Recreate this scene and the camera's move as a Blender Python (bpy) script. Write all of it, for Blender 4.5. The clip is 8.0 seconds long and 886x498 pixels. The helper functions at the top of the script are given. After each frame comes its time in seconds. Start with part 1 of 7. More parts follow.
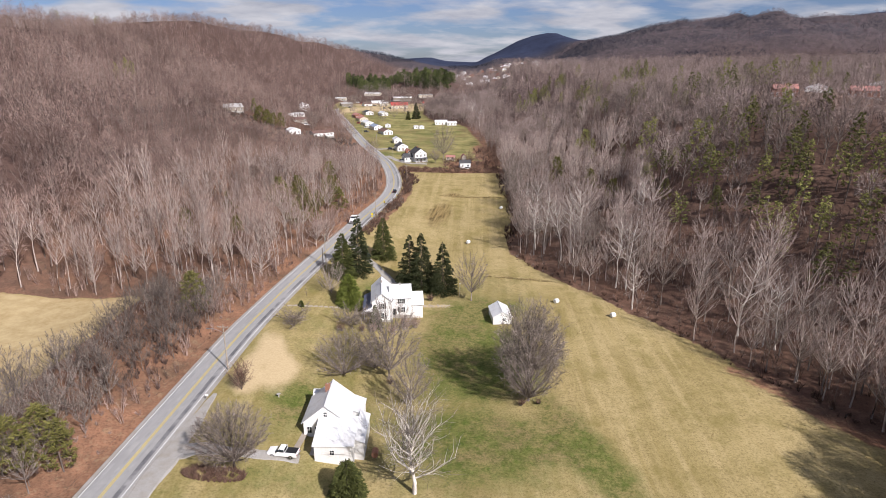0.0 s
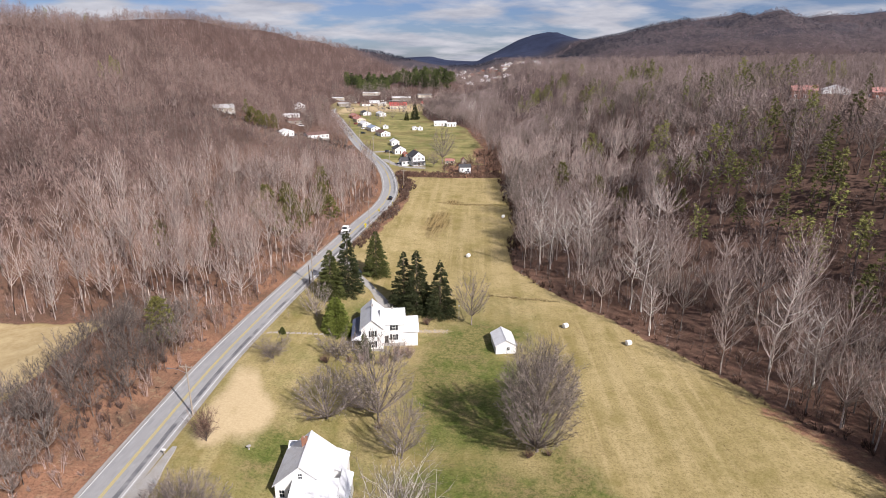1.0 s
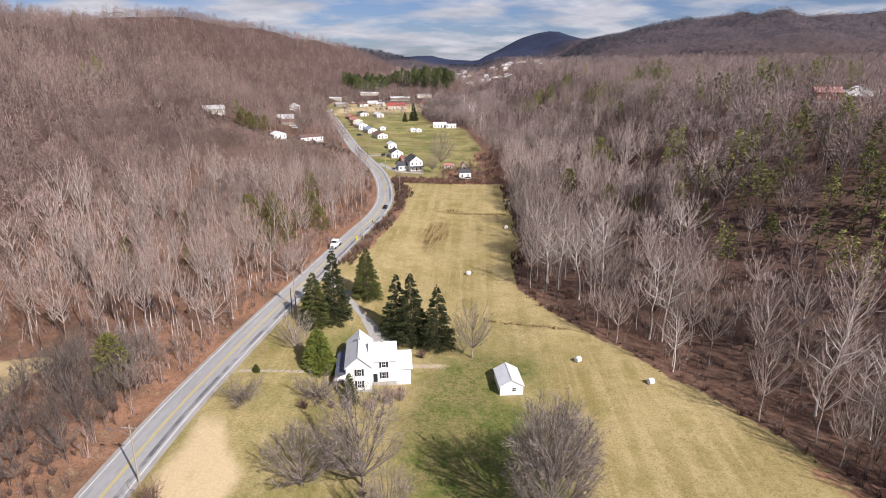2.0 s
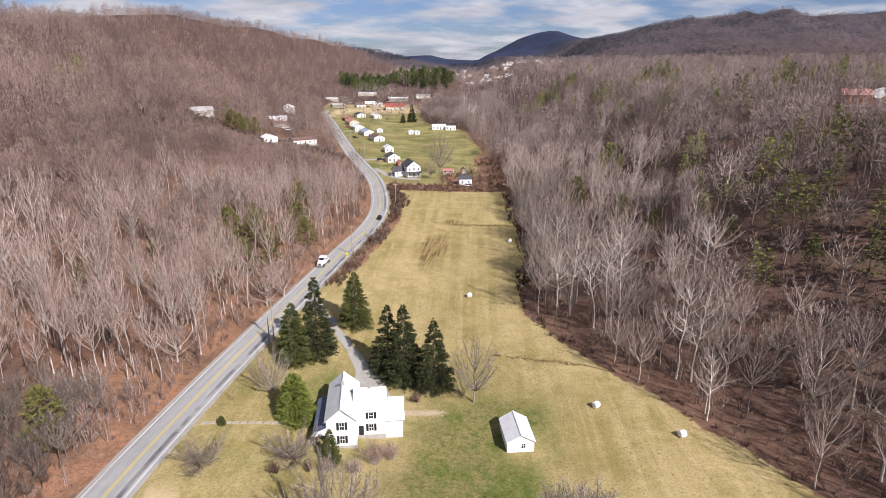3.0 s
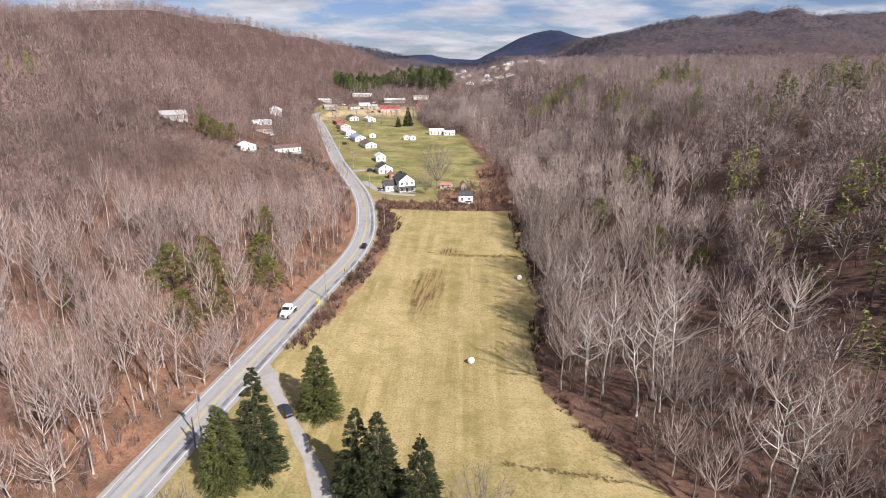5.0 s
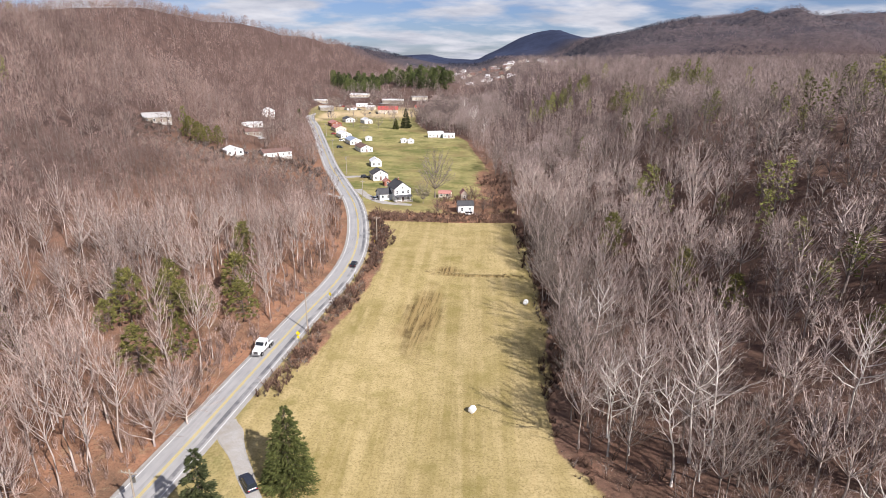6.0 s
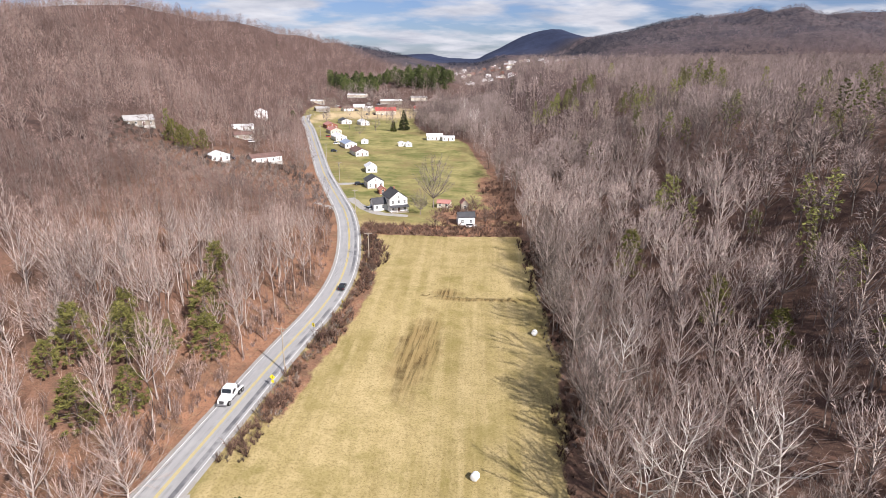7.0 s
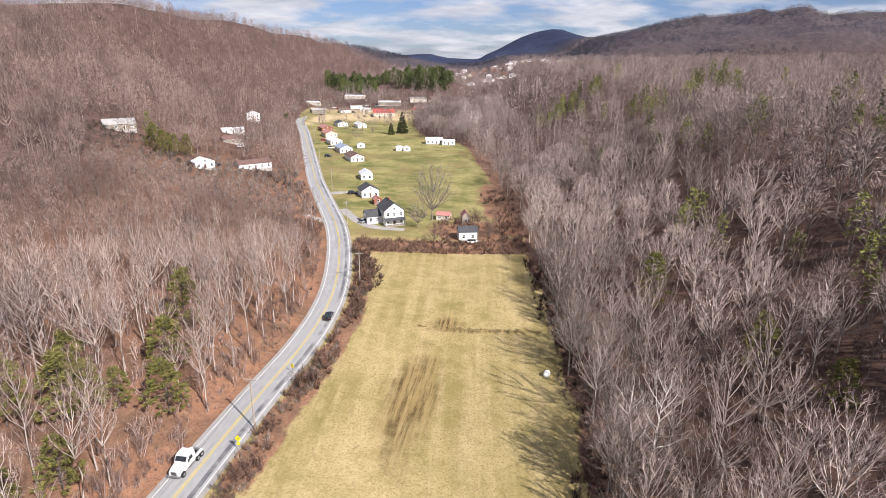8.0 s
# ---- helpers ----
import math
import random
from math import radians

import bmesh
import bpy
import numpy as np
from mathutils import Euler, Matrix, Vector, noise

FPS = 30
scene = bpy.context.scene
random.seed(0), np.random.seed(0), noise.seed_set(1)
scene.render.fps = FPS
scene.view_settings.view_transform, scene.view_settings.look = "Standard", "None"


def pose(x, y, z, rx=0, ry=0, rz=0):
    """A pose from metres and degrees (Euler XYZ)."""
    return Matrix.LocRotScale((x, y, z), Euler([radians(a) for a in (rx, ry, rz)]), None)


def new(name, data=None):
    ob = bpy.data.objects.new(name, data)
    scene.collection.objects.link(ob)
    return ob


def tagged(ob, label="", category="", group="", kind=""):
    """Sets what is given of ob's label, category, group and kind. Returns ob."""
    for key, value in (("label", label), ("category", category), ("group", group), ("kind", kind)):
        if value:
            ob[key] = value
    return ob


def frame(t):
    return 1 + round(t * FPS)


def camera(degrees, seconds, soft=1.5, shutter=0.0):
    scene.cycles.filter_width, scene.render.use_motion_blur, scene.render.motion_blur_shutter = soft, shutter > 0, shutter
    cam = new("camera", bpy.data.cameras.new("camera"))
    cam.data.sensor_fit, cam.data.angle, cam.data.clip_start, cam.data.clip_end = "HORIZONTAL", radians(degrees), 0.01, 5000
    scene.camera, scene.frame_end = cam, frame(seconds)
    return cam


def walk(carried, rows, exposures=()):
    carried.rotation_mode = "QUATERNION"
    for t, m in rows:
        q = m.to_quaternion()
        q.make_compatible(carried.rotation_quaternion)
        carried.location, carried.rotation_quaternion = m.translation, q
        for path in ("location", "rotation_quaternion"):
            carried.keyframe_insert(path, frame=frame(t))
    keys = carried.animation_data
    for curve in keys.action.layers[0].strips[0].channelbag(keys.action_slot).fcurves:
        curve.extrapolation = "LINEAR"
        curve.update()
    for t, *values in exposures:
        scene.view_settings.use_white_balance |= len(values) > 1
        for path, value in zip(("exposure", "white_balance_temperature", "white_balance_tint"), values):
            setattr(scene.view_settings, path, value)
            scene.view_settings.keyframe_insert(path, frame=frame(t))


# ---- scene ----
cam = camera(73.7, 8.0, soft=0.55)
METRES, EYE, TILT, LEAN, TURN = 170.0, 65.0, -17.6, 0.0, 0.0
ROWS = [
    (0.0, 0.0, 0.0, 0.0, 0.0, 0.0, -0.0),
    (0.5, 0.0017, 0.0471, 0.0155, -0.006, -0.025, -0.05),
    (1.0, 0.0038, 0.0974, 0.0321, -0.013, -0.088, -0.1),
    (1.5, 0.0062, 0.1508, 0.0493, -0.006, -0.132, -0.13),
    (3.0, 0.0103, 0.3167, 0.1014, -0.05, -0.182, -0.22),
    (3.5, 0.0116, 0.3729, 0.1199, -0.069, -0.201, -0.24),
    (4.0, 0.0132, 0.4314, 0.1381, -0.082, -0.195, -0.27),
    (4.5, 0.0147, 0.4885, 0.1561, -0.113, -0.22, -0.31),
    (6.0, 0.0205, 0.6639, 0.2099, -0.138, -0.252, -0.4),
    (6.5, 0.022, 0.7199, 0.2274, -0.132, -0.289, -0.39),
    (7.0, 0.0233, 0.7776, 0.2462, -0.138, -0.308, -0.41),
    (7.5, 0.0241, 0.8343, 0.2643, -0.132, -0.289, -0.43),
    (8.0, 0.0248, 0.8924, 0.2825, -0.126, -0.289, -0.44),
]
walk(cam, [(t, pose(0, 0, EYE, TILT, LEAN, TURN) @ pose(METRES * x, METRES * y, METRES * z, 90 + pitch, roll, yaw)) for t, x, y, z, yaw, pitch, roll in ROWS], exposures=[(0.0, 0.37, 6500, 16), (2.0, 0.46, 6500, 16), (4.0, 0.56, 6500, 15.5), (6.0, 0.67, 6500, 15), (8.0, 0.75, 6500, 15)])

# ---- light: a clear winter sun from behind the right shoulder, broken cloud ----
SUN_WAY = Vector((0.65, -0.76, 0.0)).normalized()
SUN_UP = radians(38.5)
SUN_DIR = Vector((SUN_WAY.x * math.cos(SUN_UP), SUN_WAY.y * math.cos(SUN_UP), math.sin(SUN_UP)))
sun_lamp = bpy.data.lights.new("sun", "SUN")
sun_lamp.energy, sun_lamp.angle, sun_lamp.color = 5.0, radians(0.55), (1.0, 0.965, 0.92)
sun_ob = new("sun", sun_lamp)
sun_ob.matrix_world = Matrix.Translation((0, 0, 300)) @ SUN_DIR.to_track_quat("Z", "Y").to_matrix().to_4x4()

world = bpy.data.worlds.new("sky")
scene.world = world
world.use_nodes = True
wt = world.node_tree
wt.nodes.clear()


def wnode(kind, **sets):
    n = wt.nodes.new(kind)
    for k, v in sets.items():
        if k in n.inputs:
            n.inputs[k].default_value = v
    return n


w_out, w_bg = wnode("ShaderNodeOutputWorld"), wnode("ShaderNodeBackground", Strength=0.044)
w_sky = wnode("ShaderNodeTexSky")
w_sky.sky_type, w_sky.sun_disc = "NISHITA", False
w_sky.sun_elevation, w_sky.sun_rotation = SUN_UP, math.atan2(SUN_WAY.x, SUN_WAY.y)
w_sky.dust_density, w_sky.ozone_density, w_sky.altitude = 0.7, 2.0, 700
w_co, w_sep = wnode("ShaderNodeTexCoord"), wnode("ShaderNodeSeparateXYZ")
w_up = wnode("ShaderNodeMath")
w_up.operation = "MAXIMUM"
w_up.inputs[1].default_value = 0.0
w_add = wnode("ShaderNodeMath")
w_add.operation = "ADD"
w_add.inputs[1].default_value = 0.17
w_div = wnode("ShaderNodeVectorMath")
w_div.operation = "DIVIDE"
w_cmb = wnode("ShaderNodeCombineXYZ")
w_map = wnode("ShaderNodeMapping")
w_map.inputs["Scale"].default_value = (0.9, 1.0, 1.0)
w_map.inputs["Location"].default_value = (1.7, 0.6, 0.0)
w_noise = wnode("ShaderNodeTexNoise", Scale=2.3, Detail=8.0, Roughness=0.5, Distortion=0.15)
w_ramp = wnode("ShaderNodeValToRGB")
w_ramp.color_ramp.elements[0].position, w_ramp.color_ramp.elements[1].position = 0.4, 0.6
w_noise2 = wnode("ShaderNodeTexNoise", Scale=2.6, Detail=6.0, Roughness=0.6)
w_ramp2 = wnode("ShaderNodeValToRGB")
w_ramp2.color_ramp.elements[0].position, w_ramp2.color_ramp.elements[1].position = 0.3, 0.72
w_ramp2.color_ramp.elements[0].color, w_ramp2.color_ramp.elements[1].color = (6.6, 7.2, 8.5, 1), (11.6, 11.9, 12.5, 1)
w_tint = wnode("ShaderNodeMix")
w_tint.data_type, w_tint.blend_type = "RGBA", "MULTIPLY"
w_tint.inputs[0].default_value, w_tint.inputs[7].default_value = 1.0, (0.8, 0.93, 1.32, 1)
w_mix = wnode("ShaderNodeMix")
w_mix.data_type = "RGBA"
L = wt.links.new
L(w_co.outputs["Generated"], w_sep.inputs[0])
L(w_sep.outputs["Z"], w_up.inputs[0])
L(w_up.outputs[0], w_add.inputs[0])
for _i in range(3):
    L(w_add.outputs[0], w_cmb.inputs[_i])
L(w_co.outputs["Generated"], w_div.inputs[0])
L(w_cmb.outputs[0], w_div.inputs[1])
L(w_div.outputs[0], w_map.inputs["Vector"])
L(w_map.outputs[0], w_noise.inputs["Vector"])
L(w_map.outputs[0], w_noise2.inputs["Vector"])
L(w_noise.outputs[0], w_ramp.inputs[0])
L(w_noise2.outputs[0], w_ramp2.inputs[0])
L(w_ramp.outputs[0], w_mix.inputs[0])
L(w_sky.outputs[0], w_tint.inputs[6])
L(w_tint.outputs[2], w_mix.inputs[6])
L(w_ramp2.outputs[0], w_mix.inputs[7])
L(w_mix.outputs[2], w_bg.inputs["Color"])
L(w_bg.outputs[0], w_out.inputs["Surface"])

# ---- materials ----
class Mat:
    """A small helper that writes node materials."""

    def __init__(self, name, rough=0.8, metal=0.0, spec=0.3):
        self.m = bpy.data.materials.new(name)
        self.m.use_nodes = True
        self.t = self.m.node_tree
        self.b = self.t.nodes["Principled BSDF"]
        self.b.inputs["Roughness"].default_value = rough
        self.b.inputs["Metallic"].default_value = metal
        self.b.inputs["Specular IOR Level"].default_value = spec
        self.where = None

    def node(self, kind, **sets):
        n = self.t.nodes.new(kind)
        for k, v in sets.items():
            if k in n.inputs:
                n.inputs[k].default_value = v
        return n

    def link(self, a, b):
        self.t.links.new(a, b)

    def place(self):
        if self.where is None:
            self.where = self.node("ShaderNodeNewGeometry").outputs["Position"]
        return self.where

    def own(self):
        return self.node("ShaderNodeTexCoord").outputs["Object"]

    def noise(self, scale, detail=4.0, rough=0.6, stretch=(1, 1, 1), turn=0.0, local=False):
        mp = self.node("ShaderNodeMapping", Scale=stretch)
        turned = self.node("ShaderNodeMapping", Rotation=(0, 0, turn))
        self.link(self.own() if local else self.place(), turned.inputs["Vector"])
        self.link(turned.outputs[0], mp.inputs["Vector"])
        n = self.node("ShaderNodeTexNoise", Scale=scale, Detail=detail, Roughness=rough)
        self.link(mp.outputs[0], n.inputs["Vector"])
        return n.outputs[0]

    def ramp(self, value, a, b, lo=0.0, hi=1.0):
        n = self.node("ShaderNodeMapRange")
        for i, v in enumerate((a, b, lo, hi)):
            n.inputs[i + 1].default_value = v
        self.link(value, n.inputs[0])
        return n.outputs[0]

    def calc(self, op, a, b=0.0):
        n = self.node("ShaderNodeMath")
        n.operation = op
        for i, v in enumerate((a, b)):
            if isinstance(v, (int, float)):
                n.inputs[i].default_value = v
            else:
                self.link(v, n.inputs[i])
        return n.outputs[0]

    def attr(self, name):
        n = self.node("ShaderNodeAttribute")
        n.attribute_name = name
        return n.outputs["Fac"]

    def mix(self, fac, a, b, blend="MIX"):
        n = self.node("ShaderNodeMix")
        n.data_type, n.blend_type = "RGBA", blend
        for i, v in ((0, fac), (6, a), (7, b)):
            if isinstance(v, (int, float)):
                n.inputs[i].default_value = v
            elif isinstance(v, tuple):
                n.inputs[i].default_value = (*v, 1)
            else:
                self.link(v, n.inputs[i])
        return n.outputs[2]

    def colour(self, c):
        if isinstance(c, tuple):
            self.b.inputs["Base Color"].default_value = (*c, 1)
        else:
            self.link(c, self.b.inputs["Base Color"])
        return self

    def bump(self, h, strength=0.4, dist=0.05):
        n = self.node("ShaderNodeBump", Strength=strength, Distance=dist)
        self.link(h, n.inputs["Height"])
        self.link(n.outputs[0], self.b.inputs["Normal"])
        return self

    def rough(self, v):
        self.link(v, self.b.inputs["Roughness"])
        return self


def plain(name, c, rough=0.7, metal=0.0, vary=0.12, size=3.0, spec=0.3, dirt=None):
    """A painted or raw surface with broad stains and a fine grain."""
    k = Mat(name, rough, metal, spec)
    broad, fine = k.noise(size * 0.25, 4), k.noise(size * 4, 3)
    dark = tuple(v * (1 - vary) for v in (dirt or c)) if not dirt else dirt
    out = k.mix(k.ramp(broad, 0.35, 0.75), c, tuple(v * (1 - vary) for v in c))
    if dirt:
        out = k.mix(k.ramp(k.noise(size * 0.6, 5, 0.7), 0.52, 0.8, 0, 0.6), out, dirt)
    out = k.mix(k.ramp(fine, 0.3, 0.7, 0, 0.25), out, tuple(v * (1 - 2 * vary) for v in c))
    return k.colour(out).bump(fine, 0.25, 0.01).m


def bark(name, pale, dark, seed=0):
    k = Mat(name, 0.9, 0, 0.1)
    tone = k.attr("tone")
    c = k.mix(k.ramp(k.noise(1.6, 4, 0.65, (1, 1, 0.35)), 0.35, 0.68), pale, dark)
    c = k.mix(k.ramp(tone, 0, 1, 0, 0.75), c, dark)
    return k.colour(c).bump(k.noise(14, 3, 0.6, (1, 1, 0.25)), 0.4, 0.02).m


def twig(name, a, b, rough=0.9, cut=(0.55, 0.85)):
    """Twigs or needles, each of its own shade; cut sets how many are the pale ones."""
    k = Mat(name, rough, 0, 0.1)
    g = k.node("ShaderNodeNewGeometry").outputs["Random Per Island"]
    c = k.mix(k.ramp(g, *cut, 0.15, 0.95), b, a)
    c = k.mix(k.ramp(k.attr("tone"), 0.1, 0.9, 0, 0.95), c, tuple(v * 0.75 for v in b))
    return k.colour(c).m


# ground: straw field, lawn, leaf litter, bare soil, far slopes
k = Mat("ground_cover", 0.95, 0, 0.1)
edge = k.calc("MULTIPLY", k.calc("SUBTRACT", k.noise(0.16, 6, 0.7), 0.5), 1.1)
fine, mid, wide = k.noise(2.2, 5, 0.75), k.noise(0.4, 6, 0.7), k.noise(0.035, 5, 0.65)
swath = k.noise(1.0, 3, 0.6, (0.42, 0.014, 0.1), radians(3))
straw = k.mix(k.ramp(wide, 0.35, 0.65), (0.41, 0.325, 0.158), (0.262, 0.208, 0.082))
straw = k.mix(k.ramp(swath, 0.42, 0.62, 0, 0.75), straw, (0.445, 0.352, 0.18))
straw = k.mix(k.ramp(mid, 0.46, 0.72, 0, 0.5), straw, (0.189, 0.151, 0.0588))
straw = k.mix(k.ramp(k.noise(1.0, 4, 0.7, (0.9, 0.05, 0.1), radians(9)), 0.5, 0.75, 0, 0.3), straw, (0.42, 0.315, 0.15))
straw = k.mix(k.ramp(k.noise(1.0, 5, 0.75, (0.35, 0.03, 0.1), radians(-7)), 0.52, 0.75, 0, 0.4), straw, (0.2, 0.15, 0.062))
straw = k.mix(k.ramp(k.noise(0.07, 6, 0.7), 0.55, 0.7, 0, 0.6), straw, (0.19, 0.165, 0.05))
straw = k.mix(k.ramp(fine, 0.46, 0.67, 0, 0.62), straw, (0.126, 0.0924, 0.0353))
straw = k.mix(k.ramp(k.noise(2.7, 5, 0.8), 0.54, 0.7, 0, 0.45), straw, (0.46, 0.37, 0.18))
straw = k.mix(k.ramp(k.noise(0.12, 5, 0.7), 0.5, 0.68, 0, 0.55), straw, (0.2, 0.165, 0.055))
green = k.mix(k.ramp(mid, 0.35, 0.62), (0.075, 0.115, 0.02), (0.19, 0.185, 0.06))
green = k.mix(k.ramp(k.noise(0.05, 5, 0.7), 0.48, 0.6, 0, 0.75), green, (0.275, 0.225, 0.095))
green = k.mix(k.ramp(k.noise(0.11, 6, 0.75), 0.5, 0.62, 0, 0.75), green, (0.25, 0.185, 0.095))
green = k.mix(k.ramp(k.noise(0.9, 5, 0.75), 0.45, 0.65, 0, 0.75), green, (0.0588, 0.084, 0.0168))
green = k.mix(k.ramp(fine, 0.42, 0.66, 0, 0.6), green, (0.042, 0.0546, 0.0118))
leaves = k.mix(k.ramp(mid, 0.35, 0.65), (0.335, 0.165, 0.1), (0.21, 0.102, 0.064))
leaves = k.mix(k.ramp(k.noise(5.0, 4, 0.75), 0.38, 0.68, 0, 0.9), leaves, (0.34, 0.192, 0.118))
leaves = k.mix(k.ramp(k.noise(0.09, 4, 0.6), 0.42, 0.66, 0, 0.7), leaves, (0.0888, 0.0629, 0.0444))
soil = k.mix(k.ramp(fine, 0.35, 0.7), (0.52, 0.41, 0.25), (0.42, 0.32, 0.18))
plough = k.mix(k.ramp(k.noise(1.0, 5, 0.75, (0.9, 0.05, 0.1), radians(8)), 0.43, 0.57), (0.26, 0.185, 0.08), (0.08, 0.052, 0.021))


def zone(name, gain=1.0, soft=0.09):
    return k.ramp(k.calc("ADD", k.attr(name), edge), 0.5 - soft, 0.5 + soft, 0, gain)


c = k.mix(zone("lawn", 0.95, 0.32), straw, green)
hay = k.mix(k.ramp(k.noise(0.06, 5, 0.7), 0.4, 0.6), (0.31, 0.27, 0.112), (0.118, 0.128, 0.04))
hay = k.mix(k.ramp(k.noise(0.7, 5, 0.75), 0.5, 0.72, 0, 0.6), hay, (0.1, 0.105, 0.033))
hay = k.mix(k.ramp(k.noise(1.0, 5, 0.7, (0.03, 0.13, 0.1), radians(12)), 0.5, 0.66, 0, 0.5), hay, (0.34, 0.29, 0.14))
hay = k.mix(k.ramp(k.noise(0.025, 6, 0.75), 0.5, 0.62, 0, 0.75), hay, (0.2, 0.15, 0.07))
c = k.mix(zone("meadow", 0.9, 0.3), c, hay)
pale = k.mix(k.ramp(k.noise(0.3, 6, 0.75), 0.38, 0.64), (0.47, 0.37, 0.21), (0.35, 0.26, 0.135))
c = k.mix(zone("pale", 0.9, 0.35), c, pale)
c = k.mix(zone("plough", 0.95, 0.25), c, plough)
c = k.mix(zone("soil", 1.0, 0.22), c, soil)
far = k.mix(k.ramp(k.noise(0.16, 6, 0.85), 0.42, 0.58), (0.115, 0.074, 0.064), (0.058, 0.04, 0.036))
# far ridges: haze and dark patches of cloud shadow mixed into the colour
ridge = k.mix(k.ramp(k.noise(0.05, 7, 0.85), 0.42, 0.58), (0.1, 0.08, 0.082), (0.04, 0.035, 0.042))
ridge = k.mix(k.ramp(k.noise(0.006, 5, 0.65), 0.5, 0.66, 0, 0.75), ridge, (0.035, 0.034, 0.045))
# far mountain: blue haze painted into its colour
peak_haze = k.mix(k.ramp(k.noise(0.008, 6, 0.75), 0.35, 0.65), (0.036, 0.046, 0.085), (0.02, 0.026, 0.05))
leaves = k.mix(k.ramp(k.noise(1.1, 5, 0.75), 0.5, 0.7, 0, 0.75), leaves, (0.12, 0.07, 0.045))
leaves = k.mix(k.ramp(k.noise(0.5, 5, 0.75), 0.55, 0.72, 0, 0.6), leaves, (0.33, 0.26, 0.16))
# litter under the woods darkened: the trees' shade painted into its colour
leaves = k.mix(k.attr("wood_shade"), leaves, k.mix(k.ramp(mid, 0.35, 0.65), (0.155, 0.092, 0.069), (0.068, 0.043, 0.035)))
leaves = k.mix(k.ramp(k.noise(2.4, 6, 0.85), 0.5, 0.62, 0, 0.7), leaves, (0.06, 0.038, 0.028))
leaves = k.mix(k.ramp(k.noise(3.3, 5, 0.85), 0.56, 0.68, 0, 0.55), leaves, (0.4, 0.29, 0.2))
c = k.mix(zone("litter"), c, leaves)
c = k.mix(k.attr("far"), c, far)
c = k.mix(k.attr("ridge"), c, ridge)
c = k.mix(k.attr("peak_haze"), c, peak_haze)
GROUND = k.colour(c).bump(k.noise(1.7, 5, 0.75), 0.4, 0.2).m

k = Mat("asphalt", 0.75, 0, 0.3)
c = k.mix(k.ramp(k.noise(0.25, 4, 0.6, (1, 0.12, 1)), 0.35, 0.7), (0.36, 0.355, 0.35), (0.29, 0.288, 0.285))
c = k.mix(k.ramp(k.noise(1.0, 4, 0.7, (1.2, 0.05, 0.1), radians(8)), 0.5, 0.72, 0, 0.5), c, (0.25, 0.25, 0.25))
c = k.mix(k.ramp(k.noise(9, 3, 0.7), 0.35, 0.7, 0, 0.35), c, (0.25, 0.25, 0.25))
c = k.mix(k.ramp(k.noise(0.09, 5, 0.75), 0.5, 0.7, 0, 0.5), c, (0.43, 0.42, 0.4))
ASPHALT = k.colour(c).bump(k.noise(30, 2), 0.2, 0.01).m
k = Mat("polished_asphalt", 0.6, 0, 0.35)
WORN = k.colour(k.mix(k.ramp(k.noise(0.35, 5, 0.75), 0.35, 0.65), (0.25, 0.25, 0.25), (0.33, 0.33, 0.325))).bump(k.noise(30, 2), 0.15, 0.01).m
k = Mat("tar", 0.6, 0, 0.4)
c = k.mix(k.ramp(k.noise(0.7, 5, 0.7), 0.35, 0.65), (0.09, 0.09, 0.098), (0.17, 0.17, 0.174))
TAR = k.colour(k.mix(k.ramp(k.noise(0.1, 6, 0.75), 0.44, 0.58), c, (0.29, 0.288, 0.285))).m
k = Mat("gravel", 0.95, 0, 0.2)
c = k.mix(k.ramp(k.noise(6, 5, 0.8), 0.35, 0.65), (0.39, 0.378, 0.359), (0.273, 0.261, 0.246))
GRAVEL = k.colour(k.mix(k.ramp(k.noise(0.5, 4), 0.4, 0.7, 0, 0.6), c, (0.257, 0.226, 0.179))).bump(k.noise(16, 3), 0.6, 0.04).m
YELLOW = plain("yellow_paint", (0.6, 0.46, 0.12), 0.7, vary=0.2, size=6)
WHITE_LINE = plain("white_road_paint", (0.78, 0.78, 0.76), 0.7, vary=0.25, size=5)
SIGN_YELLOW = plain("sign_yellow", (0.85, 0.68, 0.02), 0.5, vary=0.06)
BLACK = plain("black_paint", (0.02, 0.02, 0.022), 0.5)
CAR_BLACK = plain("car_black", (0.012, 0.012, 0.015), 0.25, vary=0.05, spec=0.6)
CAR_BLUE = plain("car_dark_blue", (0.012, 0.018, 0.035), 0.25, vary=0.05, spec=0.6)
CAR_WHITE = plain("car_white", (0.8, 0.8, 0.8), 0.3, vary=0.03, spec=0.5)
CAR_GREY = plain("car_grey", (0.3, 0.31, 0.33), 0.3, vary=0.03, spec=0.5)
CAR_RED = plain("car_red", (0.3, 0.03, 0.025), 0.3, vary=0.03, spec=0.5)
RUBBER = plain("rubber", (0.02, 0.02, 0.02), 0.85)
STEEL = plain("steel", (0.45, 0.45, 0.46), 0.4, 0.9)
GLASS = Mat("dark_glass", 0.06, 0, 0.6).colour((0.02, 0.025, 0.03)).m
LAMP_GLASS = Mat("lamp_glass", 0.15, 0, 0.5).colour((0.75, 0.75, 0.72)).m
RED_GLASS = Mat("red_lens", 0.2, 0, 0.5).colour((0.4, 0.02, 0.02)).m

